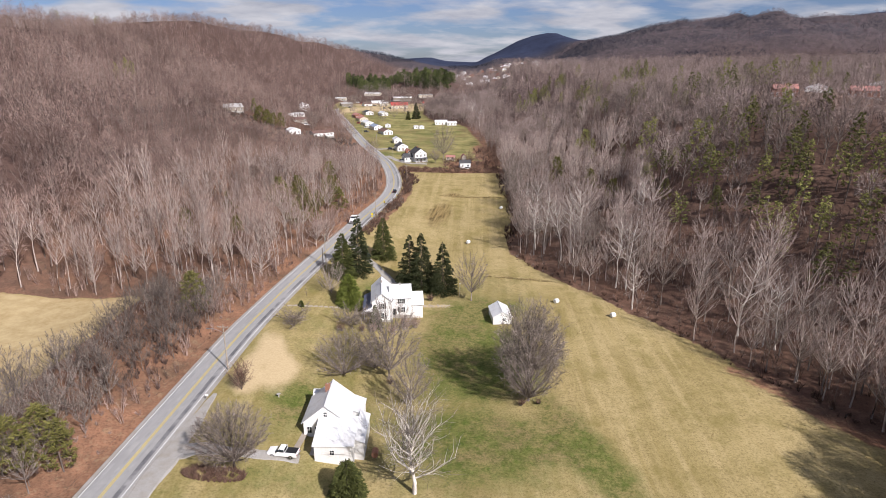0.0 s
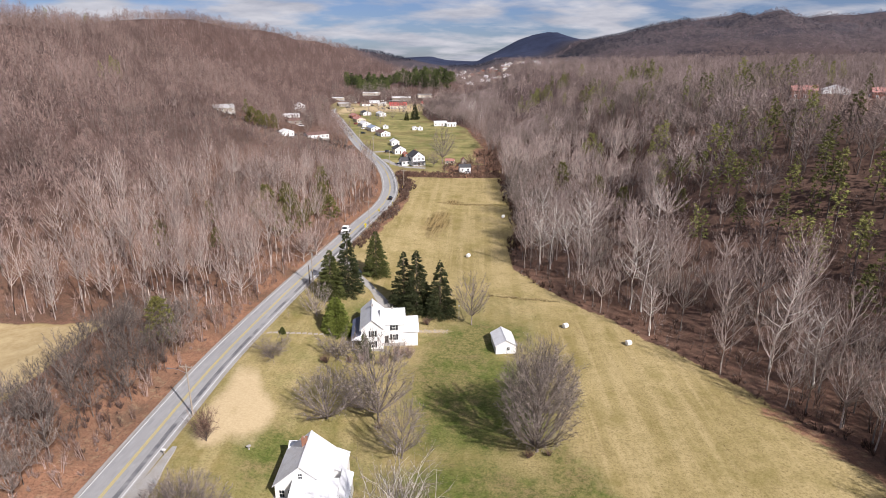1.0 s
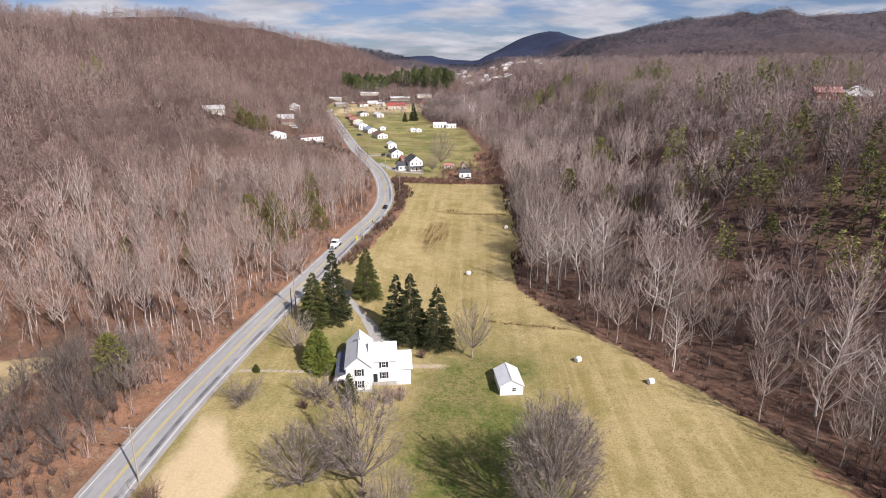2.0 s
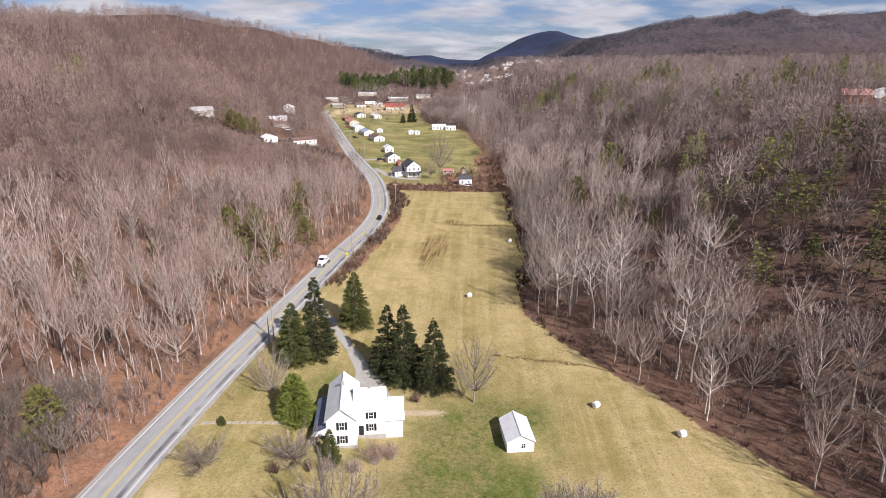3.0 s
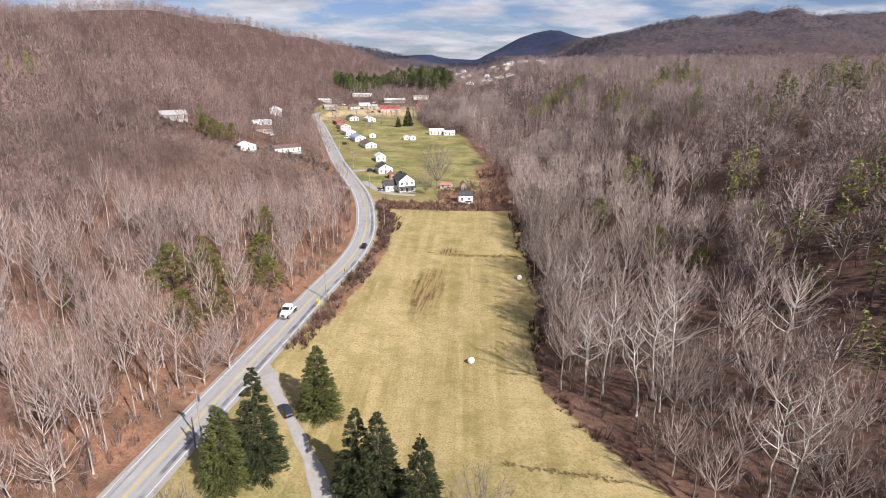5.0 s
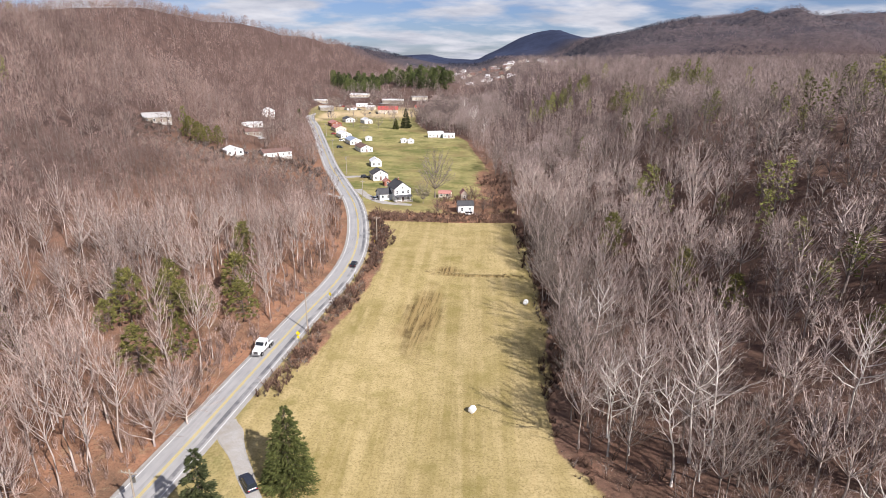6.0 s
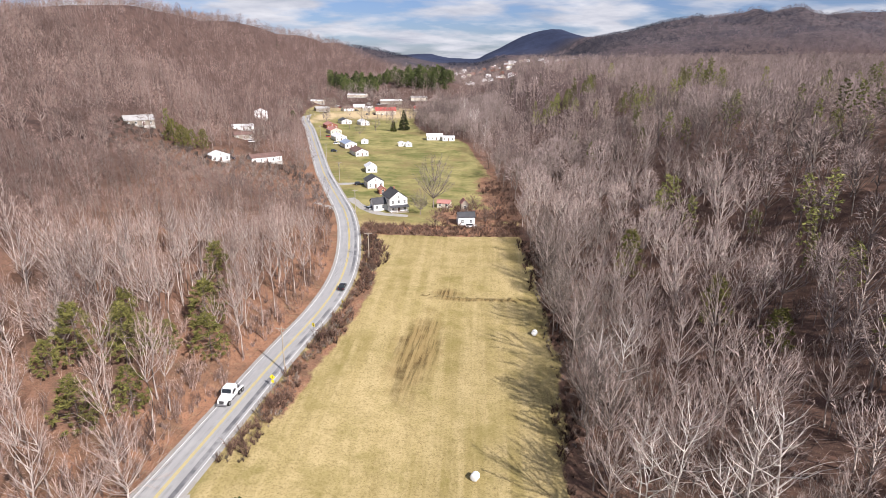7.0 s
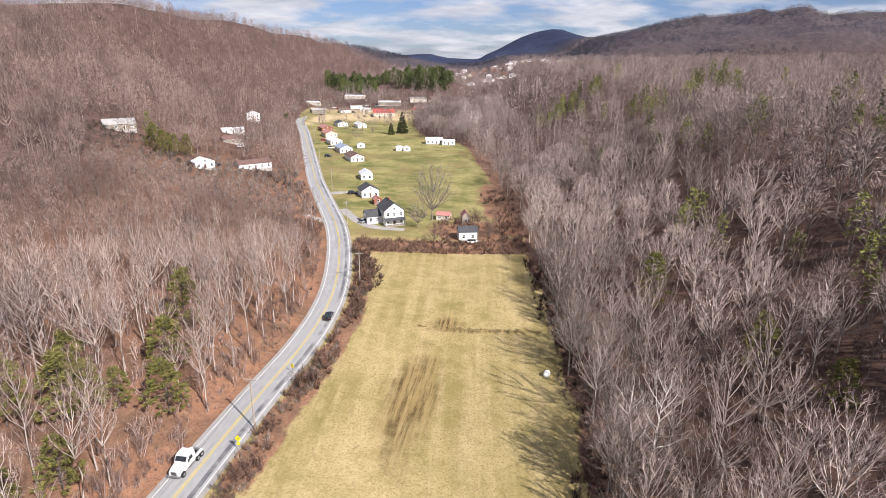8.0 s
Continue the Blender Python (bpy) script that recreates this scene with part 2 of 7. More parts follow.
# white weatherboard: the lap of each board in the relief
k = Mat("white_siding", 0.6, 0, 0.3)
sep = k.node("ShaderNodeSeparateXYZ")
k.link(k.place(), sep.inputs[0])
lap = k.calc("FRACT", k.calc("MULTIPLY", sep.outputs["Z"], 6.5))
c = k.mix(k.ramp(k.noise(0.6, 5, 0.65), 0.4, 0.75, 0, 0.6), (0.8, 0.8, 0.79), (0.68, 0.67, 0.64))
SIDING = k.colour(k.mix(k.ramp(k.noise(5, 4, 0.7, (1, 1, 0.2)), 0.5, 0.8, 0, 0.4), c, (0.56, 0.54, 0.5))).bump(lap, 0.5, 0.03).m
CREAM = plain("cream_siding", (0.62, 0.56, 0.45), 0.7, dirt=(0.45, 0.4, 0.32))
BRICK_WALL = plain("brick_wall", (0.3, 0.12, 0.08), 0.9, dirt=(0.2, 0.09, 0.07), vary=0.25)
TRIM = plain("white_trim", (0.8, 0.8, 0.78), 0.5, vary=0.05)


def sheet_roof(name, c, dirt, rough=0.45, metal=0.0):
    """Standing-seam sheet: soft streaks down the slope."""
    k = Mat(name, rough, metal, 0.4)
    col = k.mix(k.ramp(k.noise(0.5, 5, 0.65), 0.42, 0.72, 0, 0.8), c, dirt)
    return k.colour(k.mix(k.ramp(k.noise(2.5, 4, 0.7, (1, 1, 0.3)), 0.5, 0.75, 0, 0.5), col, tuple(v * 0.8 for v in dirt))).m


ROOF_WHITE = sheet_roof("white_metal_roof", (0.72, 0.73, 0.74), (0.58, 0.58, 0.58))
ROOF_GREY = sheet_roof("grey_metal_roof", (0.72, 0.73, 0.74), (0.55, 0.54, 0.52))
ROOF_WORN = sheet_roof("weathered_grey_roof", (0.36, 0.35, 0.34), (0.26, 0.25, 0.24), 0.7)
ROOF_BLUE = sheet_roof("blue_grey_roof", (0.3, 0.36, 0.47), (0.22, 0.26, 0.33))
# porch roof: the shade on its slope painted in as dark blue
ROOF_PORCH = sheet_roof("shaded_porch_roof", (0.11, 0.13, 0.2), (0.08, 0.09, 0.13), 0.5)
ROOF_DARK = sheet_roof("dark_shingle_roof", (0.07, 0.07, 0.075), (0.045, 0.045, 0.05), 0.9)
ROOF_BROWN = sheet_roof("brown_shingle_roof", (0.17, 0.1, 0.085), (0.1, 0.065, 0.055), 0.9)
ROOF_RED = sheet_roof("red_metal_roof", (0.5, 0.07, 0.06), (0.38, 0.07, 0.06), 0.5)
ROOF_PINK = sheet_roof("faded_red_roof", (0.42, 0.2, 0.17), (0.32, 0.15, 0.13), 0.8)
BRICK = plain("chimney_brick", (0.34, 0.17, 0.11), 0.9, vary=0.25, size=8)
CONCRETE = plain("concrete", (0.42, 0.4, 0.37), 0.9, vary=0.2)
SHUTTER = plain("black_shutter", (0.022, 0.024, 0.026), 0.5)
POLE_WOOD = plain("weathered_pole", (0.38, 0.33, 0.27), 0.9, vary=0.25, size=4)
FENCE_WOOD = plain("fence_wood", (0.3, 0.26, 0.21), 0.9, vary=0.2)
WRAP = plain("bale_wrap", (0.82, 0.83, 0.82), 0.35, vary=0.06, size=4)
STRAW = plain("bale_straw", (0.4, 0.32, 0.16), 0.9, vary=0.2, size=8)

BARK_GREY = bark("grey_bark", (0.58, 0.5, 0.45), (0.26, 0.21, 0.188))
BARK_PALE = bark("pale_bark", (0.74, 0.7, 0.65), (0.44, 0.4, 0.36))
BARK_DARK = bark("dark_bark", (0.182, 0.144, 0.125), (0.0912, 0.0722, 0.0646))
TWIG_ROSE = twig("rose_brown_twigs", (0.56, 0.415, 0.355), (0.115, 0.074, 0.062), cut=(0.2, 1.0))
TWIG_GREY = twig("grey_twigs", (0.6, 0.48, 0.43), (0.17, 0.12, 0.105), cut=(0.15, 1.0))
TWIG_RUST = twig("rust_twigs", (0.3, 0.19, 0.14), (0.12, 0.075, 0.058))
TWIG_STRAW = twig("straw_stalks", (0.42, 0.32, 0.17), (0.2, 0.14, 0.07), cut=(0.1, 1.0))
BRUSH_DARK = twig("dark_brush_twigs", (0.16, 0.095, 0.07), (0.05, 0.032, 0.025), cut=(0.1, 1.0))
TWIG_YARD = twig("brown_grey_twigs", (0.4, 0.34, 0.3), (0.085, 0.068, 0.06))
FAR_ROSE = twig("far_rose_twigs", (0.39, 0.28, 0.243), (0.145, 0.096, 0.083), cut=(0.1, 1.0))
FAR_GREY = twig("far_grey_twigs", (0.45, 0.36, 0.33), (0.165, 0.125, 0.114), cut=(0.05, 1.0))
BARK_FAR = bark("far_bark", (0.4, 0.32, 0.285), (0.17, 0.125, 0.11))
BARK_MID = bark("brown_grey_bark", (0.3, 0.25, 0.22), (0.14, 0.115, 0.1))
# purple-grey twigs: distance haze put into the base colour
RIDGE_HAZE_TWIG = twig("ridge_haze_twigs", (0.27, 0.215, 0.22), (0.12, 0.095, 0.102), cut=(0.1, 1.0))
# conifers of the belt; on the ridges cloud shadow and haze as colour
RIDGE_FIR_SHADE = twig("ridge_fir_shade_needles", (0.05, 0.055, 0.075), (0.022, 0.026, 0.04), cut=(0.1, 1.0))
SPRUCE = twig("spruce_needles", (0.068, 0.075, 0.032), (0.02, 0.028, 0.013), 0.7, (0.2, 1.0))
CEDAR = twig("cedar_needles", (0.125, 0.135, 0.042), (0.03, 0.038, 0.014), 0.7, (0.1, 1.0))
GROVE = twig("grove_needles", (0.16, 0.19, 0.062), (0.045, 0.058, 0.024), 0.7, (0.1, 1.0))
HILL_PINE = twig("hill_pine_needles", (0.27, 0.27, 0.088), (0.115, 0.118, 0.042), 0.7, (0.0, 0.75))
CEDAR_BRIGHT = twig("bright_cedar_needles", (0.2, 0.23, 0.05), (0.06, 0.075, 0.018), 0.7, (0.1, 1.0))
GARDEN_STONE = plain("garden_stone", (0.42, 0.37, 0.3), 0.9, vary=0.25)
PINE = twig("pine_needles", (0.22, 0.2, 0.062), (0.05, 0.055, 0.02), 0.7, (0.1, 1.0))
# ---- the road's line ----
ROAD_Y = np.arange(-600.0, 4600.0, 4.0)
_way = ((-600, -95), (0, -56), (77, -53), (96, -52), (137, -50), (165, -46.7), (187, -43.6), (205, -40.7), (232, -36.7), (263, -32.2), (282, -28.8), (297, -26.6), (315, -26.3), (332, -27.8), (356, -31.3), (380, -36.6), (410, -46), (458, -60.5), (527, -78), (646, -108), (719, -129), (800, -140), (1000, -120), (4600, -100))
ROAD_X = np.convolve(np.pad(np.interp(ROAD_Y, [a for a, b in _way], [b for a, b in _way]), 4, "edge"), np.array((1, 2, 3, 4, 5, 4, 3, 2, 1)) / 25.0, "valid")
# ---- the lie of the land ----
def lerp(v, xs, zs):
    return np.interp(v, xs, zs)


def smooth(v, a, b):
    u = np.clip((np.asarray(v, float) - a) / (b - a), 0, 1)
    return u * u * (3 - 2 * u)


def waves(x, y, size, seed=0.0):
    """A soft, uneven swell between about -1 and 1."""
    u, v, k = x / size, y / size, seed
    return (np.sin(u * 1.7 + k + 1.3 * np.sin(v * 0.9 + k * 2)) + np.sin(v * 1.9 - k * 1.7 + 1.1 * np.sin(u * 1.3 + 2)) + np.sin((u + v) * 1.1 + k * 3 + np.sin(u * 2.3 - v * 1.7))) / 3


def floor_z(y):
    return lerp(y, (0, 150, 280, 320, 380, 430, 530, 700, 1000, 1500, 2200, 4500), (-6, -4.5, -2.3, 0, 2.6, 3.6, 4.4, 7, 13, 27, 42, 45))


def road_x(y):
    return lerp(y, ROAD_Y, ROAD_X)


def road_z(y):
    return floor_z(y) + lerp(y, (0, 130, 200, 260, 320, 380), (6.5, 5.5, 4.2, 2.9, 1.2, 0.6))


def edge_x(y):
    """Where the wood on the right begins."""
    return lerp(y, (0, 60, 105, 120, 145, 156, 167, 181, 194, 210, 225, 247, 285, 320, 400, 500, 650, 800, 1200, 4500), (140, 112, 84, 75, 63, 56, 50, 41, 32.5, 26, 26.5, 30, 33, 33, 36, 38, 28, 24, 60, 200))


CREST_Y = (0, 300, 450, 570, 695, 840, 1000, 1110, 1360, 1520, 1980, 2500)
CREST_CUT = (0.5, 0.5, 0.67, 0.69, 0.82, 0.95, 1.0, 0.93, 0.91, 0.85, 0.87, 0.8)
RIDGE_X = (250, 471, 555, 690, 819, 950, 1083, 1200, 1316, 1500, 1680, 2100, 2600)
RIDGE_Z = (25, 82, 136, 160, 192, 209, 226, 234, 214, 216, 226, 216, 200)


def land(x, y):
    x, y = np.asarray(x, float), np.asarray(y, float)
    s, r = road_x(y) - x, x - edge_x(y)
    z = floor_z(y) + (road_z(y) - floor_z(y)) * smooth(-s, 42, 3)
    z = z + 0.25 * waves(x, y, 23)
    foot = np.where(y < 719, road_x(y), lerp(y, (719, 850, 1500, 2500, 4500), (-129, -125, -60, 0, 50)))
    crest = lerp(y, (0, 300, 450, 684, 1100, 2500, 4500), (-400, -350, -335, -300, -285, -191, -60))
    top = lerp(y, (0, 450, 684, 1100, 2500, 4500), (120, 112, 100, 84, 36, 20))
    f = (foot - x) / (foot - crest)
    up = top * lerp(f, (0.013, 0.03, 0.07, 0.18, 0.37, 0.67, 0.9, 1.0, 1.3, 2.6), (0, 0.01, 0.021, 0.077, 0.21, 0.55, 1.02, 1.12, 1.12, 0.8))
    low = smooth(y, 215, 150) * smooth(s, 14, 50)
    up = up - low * lerp(s, (0, 20, 60, 110, 200), (0, 1, 8, 15, 0))
    up = up * (1 - (1 - lerp(y, CREST_Y, CREST_CUT)) * smooth(f, 0.4, 0.95))
    z = z + up * (1 + 0.09 * waves(x, y, 90, 1) * smooth(s, 40, 160))
    high = lerp(y, (0, 200, 300, 450, 700, 1000, 1800, 4500), (1.0, 1.0, 1.0, 0.9, 0.8, 0.75, 0.6, 0.4))
    z = z + high * lerp(r, (0, 14, 44, 80, 116, 300, 900), (0, 1.0, 12, 33, 43, 47, 60)) * (1 + 0.15 * waves(x, y, 58, 2) * smooth(r, 30, 110))
    # the spur with pines behind the village
    z = z + 22 * np.exp(-((x + 30) / 95) ** 2 - ((y - 1040) / 110) ** 2)
    # far ridges
    ridge = lerp(x - 0.05 * (y - 2400), RIDGE_X, RIDGE_Z)
    rib = 1 - 2.2 * np.abs(waves(x - 0.35 * y, 0.3 * y, 75, 5)) + 0.5 * waves(x, y, 60, 8)
    z = z + np.maximum(0, ridge * (1 + 0.03 * waves(x, y, 150, 3)) - z) * smooth(y, 1500, 2400) * smooth(y, 4300, 2700) * (1 + 0.16 * rib * smooth(y, 1550, 1800) * smooth(y, 2500, 2200))
    # a longer ridge beyond it, haze blue put into its colour
    z = z + np.maximum(0, lerp(x, (1700, 2300, 2700, 3100, 3600), (0, 280, 350, 400, 425)) - z) * smooth(y, 3300, 4000)
    z = z + 132 * np.exp(-((x - 512) / 215) ** 2 - ((y - 3500) / 420) ** 2)
    z = z + 26 * np.exp(-((x + 120) / 420) ** 2 - ((y - 4250) / 200) ** 2)
    # the road lies level across
    w = smooth(np.abs(s), 9.5, 5.6) * smooth(y, 900, 700)
    return z * (1 - w) + road_z(y) * w


# ---- mesh helpers ----
def mesh_of(name, verts, tris, mats, index=None, attrs=None, flat=False):
    """A mesh from arrays of corners and triangles."""
    me = bpy.data.meshes.new(name)
    verts, tris = np.asarray(verts, np.float32), np.asarray(tris, np.int32)
    me.vertices.add(len(verts))
    me.vertices.foreach_set("co", verts.ravel())
    me.loops.add(tris.size)
    me.loops.foreach_set("vertex_index", tris.ravel())
    me.polygons.add(len(tris))
    me.polygons.foreach_set("loop_start", np.arange(0, tris.size, tris.shape[1], dtype=np.int32))
    for m in mats:
        me.materials.append(m)
    if index is not None:
        me.polygons.foreach_set("material_index", np.asarray(index, np.int32))
    for key, vals in (attrs or {}).items():
        me.attributes.new(key, "FLOAT", "POINT").data.foreach_set("value", np.asarray(vals, np.float32))
    if flat:
        me.polygons.foreach_set("use_smooth", np.zeros(len(tris), bool))
    me.update(calc_edges=True)
    return me


def part(name, bm, material, parent=None, label=""):
    """Links a bmesh as one mesh object under a thing or a part."""
    me = bpy.data.meshes.new(name)
    bmesh.ops.recalc_face_normals(bm, faces=bm.faces[:])
    bm.to_mesh(me)
    bm.free()
    me.materials.append(material)
    ob = new(name, me)
    if parent is not None:
        ob.parent = parent
    if label:
        ob["label"] = label
    return ob


def thing(name, label, category, m=None, group="", kind=""):
    ob = new(name)
    ob.empty_display_size = 0.3
    if m is not None:
        ob.matrix_world = m
    return tagged(ob, label, category, group, kind)


def box(bm, x0, x1, y0, y1, z0, z1, bevel=0.0):
    vs = [bm.verts.new(p) for p in ((x0, y0, z0), (x1, y0, z0), (x1, y1, z0), (x0, y1, z0), (x0, y0, z1), (x1, y0, z1), (x1, y1, z1), (x0, y1, z1))]
    fs = [bm.faces.new([vs[i] for i in q]) for q in ((0, 3, 2, 1), (4, 5, 6, 7), (0, 1, 5, 4), (1, 2, 6, 5), (2, 3, 7, 6), (3, 0, 4, 7))]
    if bevel:
        bmesh.ops.bevel(bm, geom=list({e for f in fs for e in f.edges}), offset=bevel, segments=2, affect="EDGES")
    return bm


def slab(bm, ring, h):
    """A flat plate: the ring of corners, thickened straight up by h."""
    lo = [bm.verts.new(p) for p in ring]
    hi = [bm.verts.new((p[0], p[1], p[2] + h)) for p in ring]
    n = len(ring)
    bm.faces.new(lo[::-1])
    bm.faces.new(hi)
    for i in range(n):
        bm.faces.new((lo[i], lo[(i + 1) % n], hi[(i + 1) % n], hi[i]))
    return bm


def cyl(bm, a, b, r0, r1=None, n=10):
    a, b = Vector(a), Vector(b)
    r1 = r0 if r1 is None else r1
    q = (b - a).to_track_quat("Z", "Y")
    rings = []
    for p, r in ((a, r0), (b, r1)):
        rings.append([bm.verts.new(p + q @ Vector((r * math.cos(2 * math.pi * i / n), r * math.sin(2 * math.pi * i / n), 0))) for i in range(n)])
    for i in range(n):
        bm.faces.new((rings[0][i], rings[0][(i + 1) % n], rings[1][(i + 1) % n], rings[1][i]))
    bm.faces.new(rings[0][::-1])
    bm.faces.new(rings[1])
    return bm


def Z(x, y):
    return float(land(x, y))


# ---- the ground: one sheet to the horizon ----
def spread(lo, a, b, hi, step, grow=1.09):
    mid = list(np.arange(a, b + step, step))
    left, d, v = [], step, a
    while v > lo:
        d *= grow
        v -= d
        left.append(v)
    right, d, v = [], step, mid[-1]
    while v < hi:
        d = min(d * grow, 45)
        v += d
        right.append(v)
    return np.array(left[::-1] + mid + right)


def blob(x, y, cx, cy, rx, ry, turn=0.0):
    """One inside an oval patch, falling to nought at its rim."""
    c, s = math.cos(turn), math.sin(turn)
    u, v = ((x - cx) * c + (y - cy) * s) / rx, (-(x - cx) * s + (y - cy) * c) / ry
    return np.clip(1.5 - np.sqrt(u * u + v * v), 0, 1)


def clearing(x, y):
    return smooth(x, -80, -86) * smooth(y, 156, 150) * smooth(x, -190, -150)


def lawn_end(y):
    """Where the wood closes in on the lawns up the valley."""
    return lerp(y, (380, 430, 480, 525, 575, 598, 606, 616, 650, 700, 770, 790, 860, 900), (60, 33, 29.5, 26, 23, 17, 5, -4, -13, -22, -22, -8, -8, 60))


def meadow(x, y):
    """The lawns right of the road up the valley."""
    return smooth(road_x(y) - x, 1, -3) * smooth(np.minimum(edge_x(y), lawn_end(y)) - 2 - x, 0, 3) * smooth(y, 362, 372) * smooth(y, 745, 690)


def village(x, y):
    """The open ground round the houses up the valley, on both sides of the road."""
    left = np.maximum.reduce([blob(x, y, cx, cy, rx, ry) for cx, cy, rx, ry in ((-95, 462, 19, 11), (-112, 440, 11, 9), (-160, 470, 14, 10), (-122, 527, 18, 12), (-146, 632, 16, 18), (-105, 424, 40, 20), (-122, 508, 20, 14), (-160, 455, 12, 12), (-74, 420, 24, 22), (-66, 400, 14, 12), (-100, 418, 40, 14), (-62, 402, 20, 13))])
    return np.maximum(meadow(x, y), np.clip(left * 1.4, 0, 1))


def brushland(x, y):
    """The overgrown slope left of the road, below the houses."""
    lo = lerp(x, (-185, -106, -45), (288, 316, 352))
    hi = lerp(x, (-175, -151, -138, -120, -92, -45), (370, 381, 394, 424, 452, 462))
    return (y > lo + 4 * waves(x, y, 17, 3)) & (y < hi) & (road_x(y) - x > 13) & (x > -178)


gx = spread(-3200, -136, 100, 3600, 2.0)
gy = np.concatenate((spread(-900, 66, 400, 401, 2.0)[:-1], spread(400, 405, 960, 4600, 4.0)[1:]))
gy = np.unique(np.round(gy, 3))
GX, GY = np.meshgrid(gx, gy)
GZ = land(GX, GY)
nx, ny = len(gx), len(gy)
idx = np.arange(nx * ny).reshape(ny, nx)
quads = np.stack((idx[:-1, :-1], idx[:-1, 1:], idx[1:, 1:], idx[1:, :-1]), -1).reshape(-1, 4)
side, wood = road_x(GY) - GX, GX - edge_x(GY)
litter = np.maximum(smooth(side, 2.6, 4.4) * (1 - clearing(GX, GY)), smooth(wood + 1.5 * waves(GX, GY, 9, 4), -3, 2))
litter = np.maximum(litter, smooth(GY, 800, 860)) * (1 - 0.9 * meadow(GX, GY))
litter = np.maximum(litter, smooth(np.abs(GY - 357 - 0.02 * GX), 8, 5) * smooth(GX, -24, -18))
bank = smooth(side, -4.2, -5) * smooth(side, -13, -9) * smooth(GY, 225, 240) * smooth(GY, 375, 355)
litter = np.maximum(litter, 0.75 * bank)
litter = np.maximum(litter, smooth(GX - lawn_end(GY), -3, 1) * smooth(GY, 425, 432) * smooth(GY, 880, 860))
litter = np.maximum(litter, 0.7 * smooth(wood + 2 * waves(GX, GY, 6, 4), -13, -3) * smooth(GY, 150, 115))
litter = np.maximum(litter, 0.85 * np.maximum(blob(GX, GY, 17, 376, 17, 13), blob(GX, GY, 30, 410, 9, 50, 0.05)))
lawn = 0.3 * smooth(GX, 36, 22) * smooth(GY, 200, 180) * smooth(side, 0, -3) + 0.04 + 0.5 * smooth(GY, 372, 380) - 0.3 * smooth(GX, 0, 25) * smooth(GY, 372, 380) * smooth(GY, 520, 440)
for cx, cy, rx, ry, tt, amt in ((4, 136, 12, 26, 0.0, 0.62), (6, 97, 16, 11, 0, 0.72), (27, 95, 5, 20, 0.35, 0.65), (14, 128, 9, 18, 0, 0.6), (-18, 106, 8, 8, 0, 0.3), (-22, 168, 5, 9, 0, 0.4), (12, 159, 12, 9, 0, 0.5), (-30, 107, 7, 10, 0, 0.5), (-30, 84, 12, 6, 0, 0.15), (-36, 200, 6, 12, 0.3, 0.3), (-20, 320, 3, 6, 0, 0.4), (-38, 220, 3, 12, 0.2, 0.4)):
    lawn = np.maximum(lawn, lawn * 0.4 + (amt + 0.22) * blob(GX, GY, cx, cy, rx, ry, tt))
soil = np.maximum(0.9 * blob(GX, GY, -42.0, 115, 3.2, 9, 0.1), 0.9 * blob(GX, GY, -40.2, 125, 3.6, 10, 0.25))
soil = np.maximum(soil, 0.9 * blob(GX, GY, -36.8, 117, 4.6, 8, 0.1))
for cx, cy, rx, ry in ((-20, 166, 1.2, 3.5), (-3, 162, 6, 1.3), (-108, 452, 16, 5), (-130, 700, 20, 22), (-95, 905, 18, 10), (-80, 850, 75, 60), (-62, 765, 60, 42), (-120, 900, 26, 14), (-112, 440, 26, 6), (-60, 745, 40, 12), (-112, 745, 12, 40), (-122, 527, 22, 6)):
    soil = np.maximum(soil, 0.8 * blob(GX, GY, cx, cy, rx, ry))
plough = 0.68 * blob(GX, GY, -2.0, 265, 6.0, 22, -0.12) + 0.7 * np.maximum(blob(GX, GY, 14, 296, 18, 1.3, -0.05), blob(GX, GY, 6, 300, 5, 3))
plough = np.maximum(plough, 0.6 * blob(GX, GY, 25, 185, 13, 0.9, -0.22))
me = mesh_of("ground", np.stack((GX, GY, GZ), -1).reshape(-1, 3), quads, [GROUND], attrs={"litter": litter.ravel(), "lawn": lawn.ravel(), "soil": soil.ravel(), "plough": plough.ravel(), "meadow": meadow(GX, GY).ravel(), "pale": clearing(GX, GY).ravel(), "far": (litter * 0.9 * np.maximum(smooth(GY, 380, 700), smooth(side, 60, 120))).ravel(), "ridge": smooth(GY, 1500, 2000).ravel(), "peak_haze": smooth(GY, 2700, 3100).ravel(), "wood_shade": np.maximum(0.55 * smooth(side, 12, 30), 0.75 * smooth(wood, -4, -1) + 0.25 * smooth(wood, 8, 22)).ravel()})
me.polygons.foreach_set("use_smooth", np.ones(len(quads), bool))
tagged(new("ground", me), "tan winter hayfield, patchy lawn and leaf-covered wooded slopes", "ground", kind="structure")


